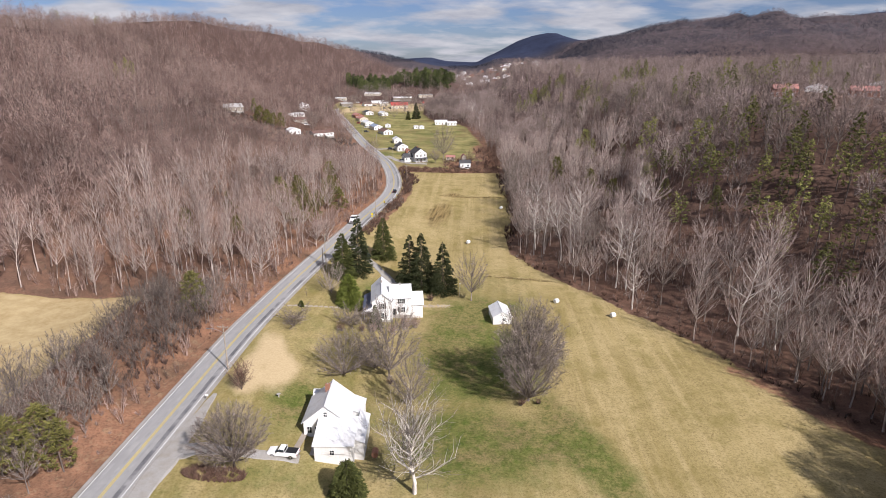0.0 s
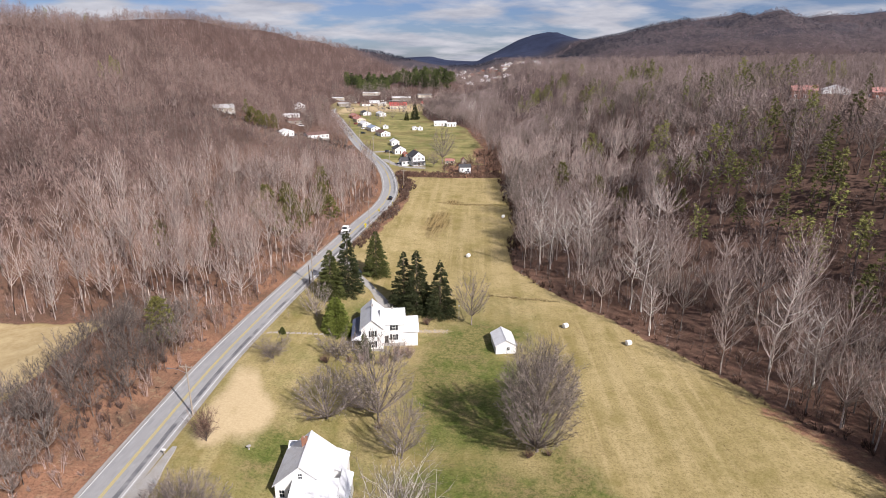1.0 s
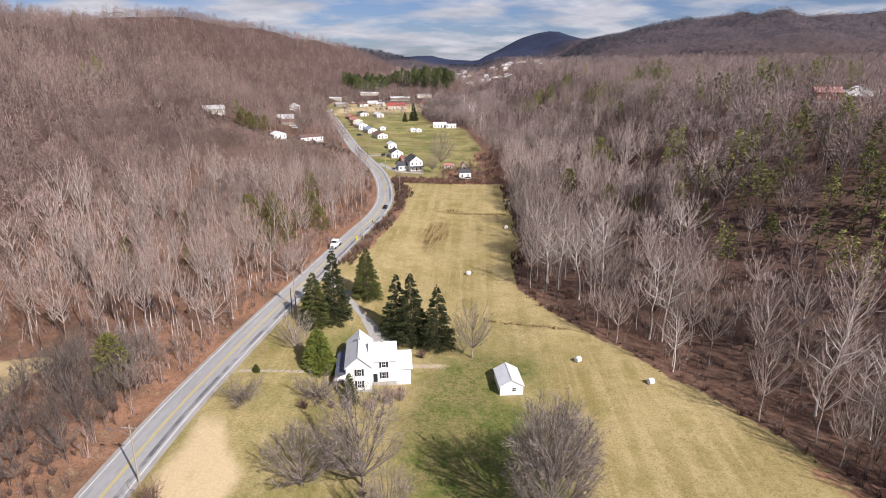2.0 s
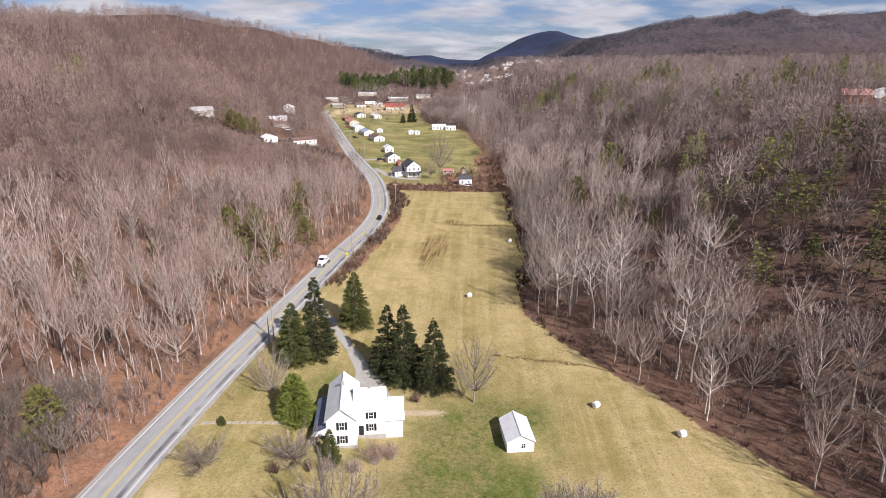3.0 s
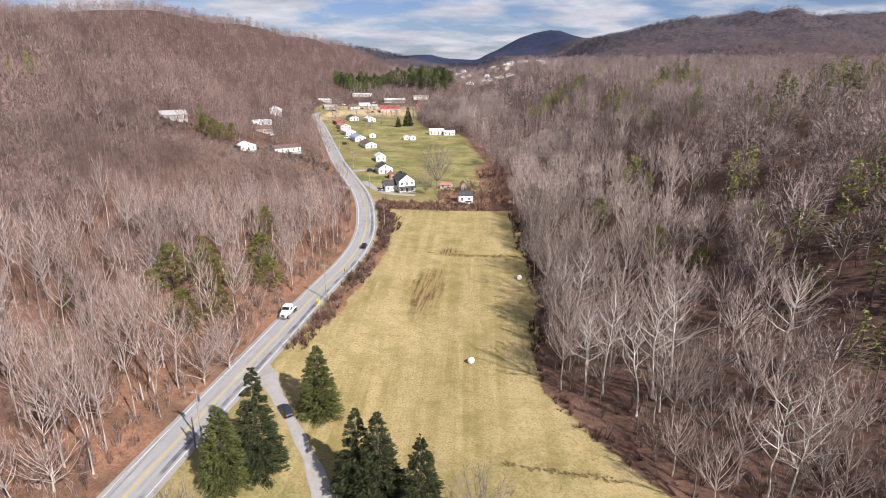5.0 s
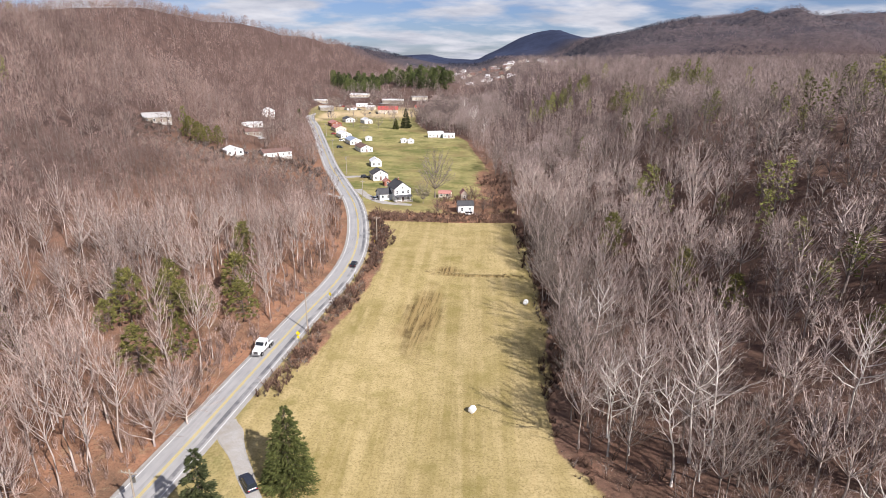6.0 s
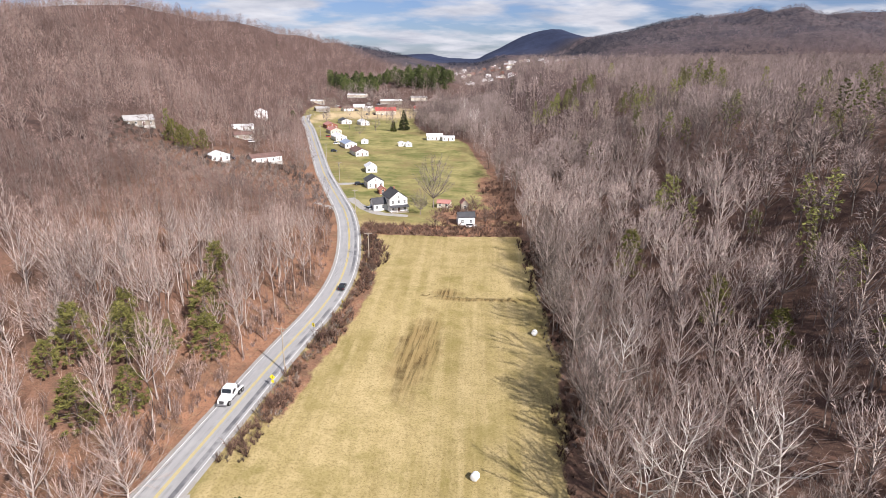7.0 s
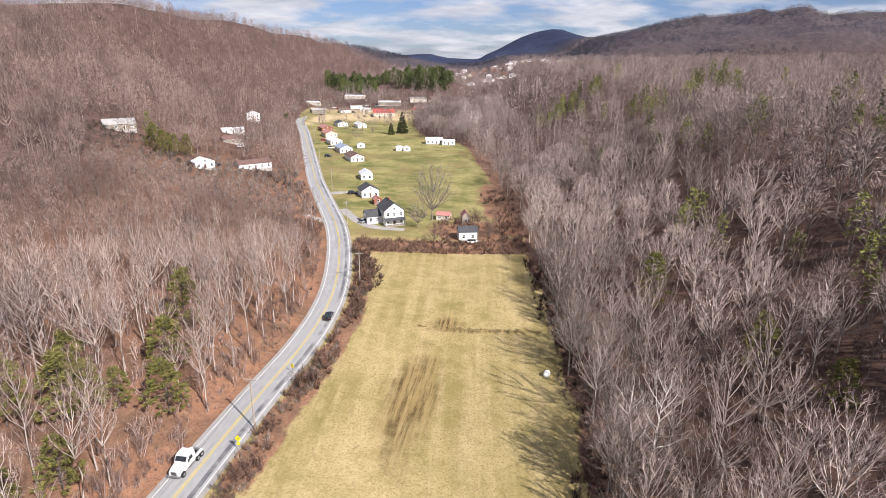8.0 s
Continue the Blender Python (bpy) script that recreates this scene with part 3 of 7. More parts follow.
# ---- road, drives ----
def ribbon(name, ys, left, right, lift, mat, parent=None, dash=None, line=None):
    """A strip along the road between two offsets from its middle, with a slight camber and turned-down edges."""
    ys = np.asarray(ys, float)
    xc = road_x(ys)
    dx = np.gradient(xc, ys)
    nrm = np.stack((1 / np.sqrt(1 + dx * dx), -dx / np.sqrt(1 + dx * dx)), -1)
    cols = [left, left + 0.05, right - 0.05, right]
    rows = []
    for j, o in enumerate(cols):
        z = road_z(ys) + lift - 0.012 * abs(o) - (0.35 if j in (0, 3) and lift < 0.13 else 0.0)
        rows.append(np.stack((xc + nrm[:, 0] * o, ys + nrm[:, 1] * o, z), -1))
    v = np.stack(rows, 1).reshape(-1, 3)
    n = len(ys)
    q = np.array([(i * 4 + j, i * 4 + j + 1, i * 4 + j + 5, i * 4 + j + 4) for i in range(n - 1) for j in range(3)])
    ob = new(name, mesh_of(name, v, q, [mat], flat=True))
    if parent:
        ob.parent = parent
    return ob


ry_ = np.concatenate((np.arange(-200, 480, 2.5), np.arange(480, 1000, 4)))
road = thing("road", "grey two-lane asphalt road with gravel shoulders, curving up the valley", "road", kind="structure")
ribbon("shoulder", ry_, -4.35, 4.35, 0.12, GRAVEL, road)
ribbon("asphalt_lanes", ry_, -3.6, 3.6, 0.16, ASPHALT, road)
ribbon("tar_strip", ry_, 1.9, 2.75, 0.166, TAR, road)
for o, w in ((-2.55, 0.28), (-0.95, 0.24), (0.95, 0.24)):
    ribbon("wheel_track", ry_, o - w, o + w, 0.164, WORN, road)
for o in (-0.17, 0.17):
    ribbon("yellow_line", ry_, o - 0.085, o + 0.085, 0.17, YELLOW, road)
for o in (-3.3, 3.3):
    ribbon("white_edge_line", ry_, o - 0.065, o + 0.065, 0.17, WHITE_LINE, road)


def drive(name, label, pts, mat, lift=0.09):
    """A drive laid over the ground: points with x, y and half width, swept smoothly."""
    p = np.array(pts, float)
    t = np.arange(len(p))
    tt = np.linspace(0, len(p) - 1, (len(p) - 1) * 6 + 1)
    q = np.stack([np.interp(tt, t, p[:, i]) for i in range(3)], -1)
    ker = np.ones(5) / 5
    q = np.stack([np.convolve(np.pad(q[:, i], 2, "edge"), ker, "valid") for i in range(3)], -1)
    d = np.gradient(q[:, :2], axis=0)
    d /= np.linalg.norm(d, axis=1)[:, None]
    nrm = np.stack((d[:, 1], -d[:, 0]), -1)
    cols = np.linspace(-1, 1, 9)
    rows = []
    for j, o in enumerate(cols):
        wob = 1 + 0.12 * np.sin(tt * 5.1 + o * 3)
        xy = q[:, :2] + nrm * (q[:, 2] * wob)[:, None] * o
        z = land(xy[:, 0], xy[:, 1]) + (lift if 0 < j < 8 else -0.15)
        rows.append(np.concatenate((xy, z[:, None]), 1))
    v = np.stack(rows, 1).reshape(-1, 3)
    n, w = len(tt), len(cols)
    f = np.array([(i * w + j, i * w + j + 1, (i + 1) * w + j + 1, (i + 1) * w + j) for i in range(n - 1) for j in range(w - 1)])
    me = mesh_of(name, v, f, [mat], flat=True)
    return tagged(new(name, me), label, "driveway", kind="structure")


drive("lay_by", "grey gravel lay-by along the road before the near house", ((-48.6, 62, 1.3), (-47.6, 72, 2.0), (-47.0, 82, 2.3), (-46.6, 92, 1.9), (-46.4, 100, 1.2), (-46.2, 106, 0.4)), GRAVEL, 0.12)
drive("driveway_1", "grey gravel drive from the road to the near house", ((-47.5, 84.5, 1.2), (-45.5, 87, 2.6), (-42.0, 88.6, 1.9), (-36, 88.6, 1.3), (-29, 89.6, 1.5), (-25.4, 89.8, 1.4)), GRAVEL)
drive("driveway_2", "pale gravel drive curving past the spruces to a parking pad", ((-37, 213, 3.2), (-33.5, 208, 2.4), (-29, 200, 1.5), (-24.6, 193, 1.4), (-20.6, 186, 1.5), (-17, 179, 2), (-14.2, 173, 4.2), (-13.2, 167, 4.4), (-12.8, 163, 4)), GRAVEL)
drive("driveway_3", "grey gravel drive before the tall white house", ((-38, 404, 2.2), (-35, 397, 2.4), (-31, 389, 2.4), (-26, 381, 2.6), (-19, 376.5, 2.2), (-9, 375.5, 1.6)), GRAVEL)
drive("driveway_4", "pale gravel turn-off on the wooded side of the road", ((-39.5, 383, 3), (-46, 388, 2.5), (-52, 388.6, 1.7)), GRAVEL)
drive("driveway_5", "pale gravel apron by the far houses", ((-52, 430, 3), (-46, 432, 3), (-38, 434, 2.4)), GRAVEL)


# ---- trees ----
def tube(pts, radii, n):
    """A tapering limb through the points: corners and triangles."""
    pts, k = [Vector(p) for p in pts], len(pts)
    v, f = [], []
    for i, (p, r) in enumerate(zip(pts, radii)):
        d = (pts[min(i + 1, k - 1)] - pts[max(i - 1, 0)]).to_track_quat("Z", "Y")
        for j in range(n):
            a = 2 * math.pi * j / n
            v.append(p + d @ Vector((r * math.cos(a), r * math.sin(a), 0)))
    for i in range(k - 1):
        for j in range(n):
            a, b, c, d = i * n + j, i * n + (j + 1) % n, (i + 1) * n + (j + 1) % n, (i + 1) * n + j
            f += [(a, b, c), (a, c, d)]
    return [tuple(p) for p in v], f


class Grow:
    """Collects limbs in one list and twigs in another."""

    def __init__(self, seed):
        self.r = random.Random(seed)
        self.wv, self.wf, self.tv, self.tf = [], [], [], []

    def limb(self, pts, radii, n):
        v, f = tube(pts, radii, n)
        o = len(self.wv)
        self.wv += v
        self.wf += [tuple(i + o for i in t) for t in f]

    def blade(self, p, d, w, twig_list=True):
        """One thin tapering twig as a sliver."""
        s = d.cross(Vector((self.r.uniform(-1, 1), self.r.uniform(-1, 1), self.r.uniform(-0.4, 0.4))))
        s = s.normalized() * w / 2 if s.length > 1e-5 else Vector((w / 2, 0, 0))
        V, F = (self.tv, self.tf) if twig_list else (self.wv, self.wf)
        o = len(V)
        V += [tuple(p - s), tuple(p + s), tuple(p + d)]
        F.append((o, o + 1, o + 2))

    def toss(self, d, amount):
        return (d + Vector((self.r.gauss(0, amount), self.r.gauss(0, amount), self.r.gauss(0, amount)))).normalized()


def bare_tree(seed, h=18.0, girth=0.24, first=0.4, reach=0.34, limbs=12, subs=4, twigs=5, sides=5, rise=1.2, wide=0.035, long=1.0, lean=0.02, stem=0.78, fan=0.36):
    """A leafless broadleaf tree: a stem, limbs that sweep up and out, and a fan of twigs."""
    g = Grow(seed)
    r = g.r
    top, bend = [], Vector((r.gauss(0, lean), r.gauss(0, lean), 0)) * h
    n = 5 if sides > 4 else sides - 1
    for i in range(n + 1):
        u = i / n
        top.append(Vector((bend.x * u * u + r.gauss(0, 0.012) * h * (u > 0), bend.y * u * u + r.gauss(0, 0.012) * h * (u > 0), stem * h * u - (0.4 if i == 0 else 0))))
    rad = [girth * max(0.12, (1 - i / n) ** 0.9) * (1.25 if i == 0 else 1) for i in range(n + 1)]
    g.limb(top, rad, sides)

    def along(u):
        i = min(int(u * n), n - 1)
        return top[i].lerp(top[i + 1], u * n - i)

    az = r.uniform(0, 6.28)
    for i in range(limbs):
        u = first + (0.99 - first) * (i + r.random() * 0.8) / limbs
        k = (u - first) / (1 - first)
        az += 2.4 + r.gauss(0, 0.35)
        ln = h * reach * (1.1 - 0.5 * k) * r.uniform(0.75, 1.2)
        d = Vector((math.cos(az), math.sin(az), rise * (0.5 + 1.1 * k) * r.uniform(0.75, 1.25))).normalized()
        p0 = along(u)
        p1 = p0 + d * ln * 0.45
        d2 = (d + Vector((0, 0, 0.35)) + Vector((r.gauss(0, 0.16), r.gauss(0, 0.16), 0))).normalized()
        p2 = p1 + d2 * ln * 0.35
        d3 = g.toss(d2 + Vector((0, 0, 0.15)), 0.2)
        p3 = p2 + d3 * ln * 0.35
        r0 = girth * 0.5 * (1 - 0.45 * u)
        if sides >= 4:
            g.limb((p0, p1, p2, p3), (r0, r0 * 0.7, r0 * 0.42, r0 * 0.12), max(3, sides - 2))
        else:
            for a, b, ww in ((p0, p2, r0 * 2.2), (p1, p3, r0 * 1.5)):
                g.blade(a, b - a, ww, False)
        for j in range(subs):
            v = (j + 0.7) / subs
            q, dd = (p0.lerp(p1, v * 2), d) if v < 0.5 else (p1.lerp(p3, v * 2 - 1), d2)
            e = g.toss(dd + Vector((0, 0, 0.15)), fan * 1.1)
            sl = ln * r.uniform(0.32, 0.55) * long
            if sides >= 5:
                g.limb((q, q + e * sl * 0.5, q + g.toss(e, 0.2) * sl), (r0 * 0.3, r0 * 0.18, r0 * 0.06), 3)
            else:
                g.blade(q, e * sl, max(wide * 1.3, r0 * 0.45))
            for m in range(twigs):
                w = (m + 0.5) / twigs
                g.blade(q + e * sl * w, g.toss(e + Vector((0, 0, 0.15)), fan) * r.uniform(0.5, 1.15) * sl * 0.75, wide * r.uniform(0.7, 1.3))
    return g


def crown_tree(seed, h=20.0, girth=0.22, width=3.6, low=0.42, limbs=16, subs=5, twigs=5, sides=5, wide=0.05, stem=0.8, lean=0.03, spray=0.16, fan=0.26, fuzz=0):
    """A leafless woodland tree: a tall bare stem under a rounded crown of fine twigs."""
    g = Grow(seed)
    r = g.r
    n = 5 if sides > 4 else 3
    bend = Vector((r.gauss(0, lean), r.gauss(0, lean), 0)) * h
    top = [Vector((bend.x * (i / n) ** 2 + r.gauss(0, 0.01) * h * (i > 0), bend.y * (i / n) ** 2 + r.gauss(0, 0.01) * h * (i > 0), stem * h * i / n - (0.4 if i == 0 else 0))) for i in range(n + 1)]
    g.limb(top, [girth * max(0.16, (1 - i / n) ** 0.7) * (1.25 if i == 0 else 1) for i in range(n + 1)], max(3, sides - 1))

    def along(z):
        u = min(max(z / (stem * h), 0), 1) * n
        i = min(int(u), n - 1)
        return top[i].lerp(top[i + 1], u - i)

    mid = Vector((top[-1].x, top[-1].y, h * (low + 1) / 2))
    root = Vector((top[1].x, top[1].y, h * low * 0.55))
    az = r.uniform(0, 6.28)
    for i in range(limbs):
        c = 1 - 1.45 * (i + r.random()) / limbs
        s = math.sqrt(max(0, 1 - c * c))
        az += 2.4 + r.gauss(0, 0.3)
        out = Vector((math.cos(az), math.sin(az), 0))
        k = r.uniform(0.78, 1.05)
        tip = mid + out * width * s * k + Vector((0, 0, c * h * (1 - low) / 2 * k))
        p0 = along(max(low * h * 0.88, min(tip.z - 1.25 * width * s - 0.12 * h, stem * h * 0.9)))
        d = tip - p0
        p1 = p0 + d * 0.4 + out * 0.07 * d.length + Vector((r.gauss(0, 0.025), r.gauss(0, 0.025), 0)) * d.length
        p2 = p0 + d * 0.75 + out * 0.05 * d.length + Vector((r.gauss(0, 0.025), r.gauss(0, 0.025), 0)) * d.length
        r0 = girth * r.uniform(0.34, 0.5)
        if sides >= 4:
            g.limb((p0, p1, p2, tip), (r0, r0 * 0.7, r0 * 0.42, r0 * 0.12), 3)
        else:
            g.blade(p0, p2 - p0, r0 * 2.0, False)
            g.blade(p1, tip - p1, r0 * 1.3, False)
        for j in range(subs):
            v = 0.35 + 0.65 * (j + r.random()) / subs
            q = p0.lerp(p1, v / 0.4) if v < 0.4 else p1.lerp(p2, (v - 0.4) / 0.35) if v < 0.75 else p2.lerp(tip, (v - 0.75) / 0.25)
            e = g.toss((q - root).normalized() + d.normalized() * 0.4 + Vector((0, 0, 0.25)), fan)
            sl = h * spray * r.uniform(0.6, 1.1)
            g.blade(q, e * sl, max(wide * 1.4, r0 * 0.5), j % 2 > 0)
            for m in range(twigs):
                w = 0.15 + 0.75 * (m + 0.5) / twigs
                g.blade(q + e * sl * w, g.toss(e, fan * 1.25) * r.uniform(0.4, 0.8) * sl, wide * r.uniform(0.7, 1.3))
    for i in range(fuzz):
        n = g.toss(Vector((0, 0, 0.25)), 1.0)
        p = mid + Vector((n.x * width, n.y * width, n.z * h * (1 - low) / 2)) * r.uniform(0.45, 0.98)
        g.blade(p, g.toss(n + Vector((0, 0, 0.4)), 0.5) * r.uniform(0.5, 1.5), wide * r.uniform(0.6, 1.1))
    return g


def dome_tree(seed, h=18.0, girth=0.24, width=4.6, low=0.38, limbs=7, shell=90, size=1.7, wide=0.28, trunk=True):
    """A leafless tree at a distance: stem, forking limbs and a rounded, lumpy dome of short twigs."""
    g = Grow(seed)
    r = g.r
    if trunk:
        g.limb(((0, 0, -0.4), (r.gauss(0, 0.15), r.gauss(0, 0.15), h * low), (r.gauss(0, 0.3), r.gauss(0, 0.3), h * 0.8)), (girth * 1.2, girth * 0.8, girth * 0.3), 3)
    mid = Vector((0, 0, h * (low + 0.98) / 2))
    half = h * (0.98 - low) / 2
    lumps = [(g.toss(Vector((0, 0, 0.5)), 0.8), r.uniform(-0.22, 0.2)) for _ in range(7)]

    def skin(n):
        k = 0.95 + sum(amt * max(0.0, n.dot(way)) ** 4 for way, amt in lumps)
        return mid + Vector((n.x * width, n.y * width, n.z * half)) * k

    for i in range(limbs):
        c = 1 - 1.2 * (i + r.random()) / limbs
        q = math.sqrt(max(0, 1 - c * c))
        az = i * 2.4 + r.gauss(0, 0.3)
        tip = skin(Vector((q * math.cos(az), q * math.sin(az), c)))
        p0 = Vector((0, 0, max(low * h * 0.8, min(tip.z - 1.2 * width * q - 0.1 * h, 0.75 * h))))
        bend = p0.lerp(tip, 0.5) + Vector((math.cos(az), math.sin(az), 0)) * 0.1 * width
        g.blade(p0, bend - p0 + (tip - p0) * 0.1, girth * 1.3, False)
        g.blade(bend, tip - bend, max(girth * 0.8, wide * 0.7), False)
    for i in range(shell):
        c = 1 - 1.6 * (i + r.random()) / shell
        q = math.sqrt(max(0, 1 - c * c))
        az = i * 2.399 + r.gauss(0, 0.25)
        n = Vector((q * math.cos(az), q * math.sin(az), c))
        p = mid + (skin(n) - mid) * r.uniform(0.55, 0.9)
        d = g.toss(Vector((n.x, n.y, n.z + 0.45)).normalized(), 0.34)
        g.blade(p, d * size * r.uniform(0.6, 1.25), wide * r.uniform(0.6, 1.35))
    return g


def bushy_pine(seed, h=12.0, width=3.6, low=0.22, clumps=60, blades=24, girth=0.2, size=0.95, wide=0.2):
    """A pine with needles in rounded clumps at the ends of its boughs."""
    g = Grow(seed)
    r = g.r
    g.limb(((0, 0, -0.4), (r.gauss(0, 0.2), r.gauss(0, 0.2), h * 0.5), (0, 0, h * 0.96)), (girth, girth * 0.7, girth * 0.15), 6)
    for i in range(clumps):
        u = low + (1 - low) * (i + r.random()) / clumps
        k = (u - low) / (1 - low)
        az = i * 2.4 + r.gauss(0, 0.3)
        ln = width * (1.02 - 0.85 * k ** 1.4) * math.sqrt(r.uniform(0.12, 1.1)) * min(1, 0.55 + 2.5 * k)
        p, out = Vector((0, 0, h * u)), Vector((math.cos(az), math.sin(az), 0.1))
        q = p + out * ln
        g.blade(p, q - p, 0.1, False)
        sz = size * r.uniform(0.75, 1.35)
        for m in range(blades):
            d = g.toss(Vector((0, 0, 0.35)) + out * 0.3, 0.8)
            g.blade(q + g.toss(out * 0.2, 0.8) * sz * 0.45 * r.random(), Vector((d.x, d.y, d.z * 0.7)) * sz * r.uniform(0.5, 1.0), wide * r.uniform(0.7, 1.4))
    return g


def pine_tree(seed, h=16.0, girth=0.2, first=0.3, reach=0.19, tiers=9, per=6, wide=0.6, sides=4, sprays=4):
    """A woodland pine: bare lower stem, layered boughs of flat sprays, narrowing to the top."""
    g = Grow(seed)
    r = g.r
    g.limb(((0, 0, -0.4), (r.gauss(0, 0.15), r.gauss(0, 0.15), h * 0.5), (0, 0, h)), (girth, girth * 0.7, girth * 0.1), sides)
    for i in range(tiers):
        u = first + (0.97 - first) * (i + r.random() * 0.6) / tiers
        k = (u - first) / (1 - first)
        for j in range(per):
            az = 6.28 * (j + r.random()) / per + i
            ln = h * reach * (1.05 - 0.85 * k) * r.uniform(0.55, 1.2)
            p = Vector((0, 0, h * u + r.gauss(0, 0.25)))
            for m in range(sprays):
                a = az + r.uniform(-0.5, 0.5)
                d = Vector((math.cos(a), math.sin(a), r.uniform(-0.3, 0.3)))
                q = p + d * ln * r.uniform(0.1, 0.6)
                side = Vector((-math.sin(a), math.cos(a), r.uniform(-0.3, 0.3))) * wide * r.uniform(0.35, 0.75)
                o = len(g.tv)
                g.tv += [tuple(q - side), tuple(q + side), tuple(q + d * ln * r.uniform(0.25, 0.5))]
                g.tf.append((o, o + 1, o + 2))
    return g


def spruce_tree(seed, h=18.0, base=4.2, girth=0.28, tiers=34, per=15, tufts=30, wide=0.17, skirt=0.04, gap=0.0, shape=0.85):
    """A dense dooryard conifer: boughs in loose layers, each thick with short sprays."""
    g = Grow(seed)
    r = g.r
    g.limb(((0, 0, -0.4), (0, 0, h * 0.5), (0, 0, h)), (girth, girth * 0.6, 0.02), 8)
    for i in range(tiers):
        u0 = skirt + (1 - skirt) * i / tiers
        k = max(5, int(per * (1 - 0.5 * u0)))
        for j in range(k):
            if r.random() < gap:
                continue
            u = min(0.995, max(skirt, u0 + r.uniform(-1.6, 1.8) / tiers))
            az = 6.28 * (j + r.random()) / k + i * 1.3
            ln = (base * (1 - u) ** shape + 0.1) * r.uniform(0.7, 1.1)
            out = Vector((math.cos(az), math.sin(az), 0))
            p = Vector((0, 0, h * u))
            tip = out * ln + Vector((0, 0, r.uniform(-0.3, 0.02) * ln))
            g.blade(p, tip, 0.07, False)
            n = max(6, int(1.9 * tufts * (0.35 + 0.65 * ln / base)))
            side = Vector((-out.y, out.x, 0))
            for m in range(n):
                w = 0.15 + 0.85 * math.sqrt((m + r.random()) / n)
                d = (out * 0.85 + side * r.gauss(0, 0.5) + Vector((0, 0, r.uniform(-0.5, 0.25)))).normalized()
                q = p + tip * w + side * r.gauss(0, 0.1) * ln * w + Vector((0, 0, r.gauss(0, 0.12)))
                g.blade(q, d * r.uniform(0.5, 1.0) * (0.45 + 0.07 * ln), wide * r.uniform(0.55, 1.1))
    return g


def shrub(seed, h=2.0, stems=14, twigs=7, wide=0.05, flare=0.7):
    """Many stems from one root, finely twigged."""
    g = Grow(seed)
    r = g.r
    for i in range(stems):
        az = r.uniform(0, 6.28)
        d = Vector((math.cos(az) * flare * r.random(), math.sin(az) * flare * r.random(), 1)).normalized()
        ln = h * r.uniform(0.6, 1.05)
        p = Vector((math.cos(az), math.sin(az), 0)) * 0.1 * h * r.random()
        g.blade(p - Vector((0, 0, 0.1)), d * ln, wide * 1.6, False)
        for m in range(twigs):
            w = 0.25 + 0.7 * m / twigs
            g.blade(p + d * ln * w, g.toss(d, 0.45) * ln * r.uniform(0.25, 0.5), wide * r.uniform(0.7, 1.2))
    return g


def tree_meshes(name, g, wood_mat, twig_mat, tone=0.0):
    a = mesh_of(name + "_trunk", g.wv, g.wf, [wood_mat], attrs={"tone": np.full(len(g.wv), tone)})
    b = mesh_of(name + "_crown", g.tv, g.tf, [twig_mat], attrs={"tone": np.full(len(g.tv), tone)})
    return a, b


def stand(name, meshes, x, y, label, category="tree", group="", turn=None, scale=1.0, tilt=0.0):
    """One tree, with its trunk and crown as parts, standing on the ground."""
    turn = random.uniform(0, 360) if turn is None else turn
    ob = thing(name, label, category, pose(x, y, Z(x, y), tilt, 0, turn) @ Matrix.Scale(scale, 4), group)
    for nm, me in zip(("trunk", "crown"), meshes):
        c = new(nm, me)
        c.parent = ob
    return ob


def plant_many(name, label, kinds, spots, rng, lo=0.8, hi=1.2, category="woodland", mats=None, lean=0.022, size=None):
    """A whole wood as one mesh: each spot takes one of the kinds, turned and scaled."""
    V, F, M, T, o = [], [], [], [], 0
    pick = rng.integers(0, len(kinds), len(spots))
    for i, g in enumerate(kinds):
        s = spots[pick == i]
        n = len(s)
        if not n:
            continue
        base = np.array(g.wv + g.tv, np.float32)
        faces = np.array(g.wf + [tuple(j + len(g.wv) for j in t) for t in g.tf], np.int64)
        mi = np.array([0] * len(g.wf) + [1] * len(g.tf))
        a, k, kz = rng.uniform(0, 6.283, n), rng.uniform(lo, hi, n), rng.uniform(0.88, 1.14, n)
        k = k * (1 + 0.16 * waves(s[:, 0], s[:, 1], 13, 4)) * (1 if size is None else size[pick == i])
        ca, sa = np.cos(a) * k, np.sin(a) * k
        lx, ly = rng.normal(0, lean, n), rng.normal(0, lean, n)
        zz = base[None, :, 2] * (k * kz)[:, None]
        x = base[None, :, 0] * ca[:, None] - base[None, :, 1] * sa[:, None] + s[:, 0:1] + lx[:, None] * zz
        y = base[None, :, 0] * sa[:, None] + base[None, :, 1] * ca[:, None] + s[:, 1:2] + ly[:, None] * zz
        z = zz + land(s[:, 0], s[:, 1])[:, None]
        V.append(np.stack((x, y, z), -1).reshape(-1, 3))
        F.append((faces[None] + (np.arange(n) * len(base))[:, None, None] + o).reshape(-1, 3))
        M.append(np.tile(mi, n))
        T.append(np.repeat(np.clip(rng.uniform(-0.1, 0.9, n) + 0.45 * waves(s[:, 0], s[:, 1], 11, 7) + 0.45 * waves(s[:, 0], s[:, 1], 37, 2), 0, 1), len(base)))
        o += n * len(base)
    if not V:
        return None
    me = mesh_of(name, np.concatenate(V), np.concatenate(F), mats, np.concatenate(M), {"tone": np.concatenate(T)})
    return tagged(new(name, me), label, category, kind="stuff")


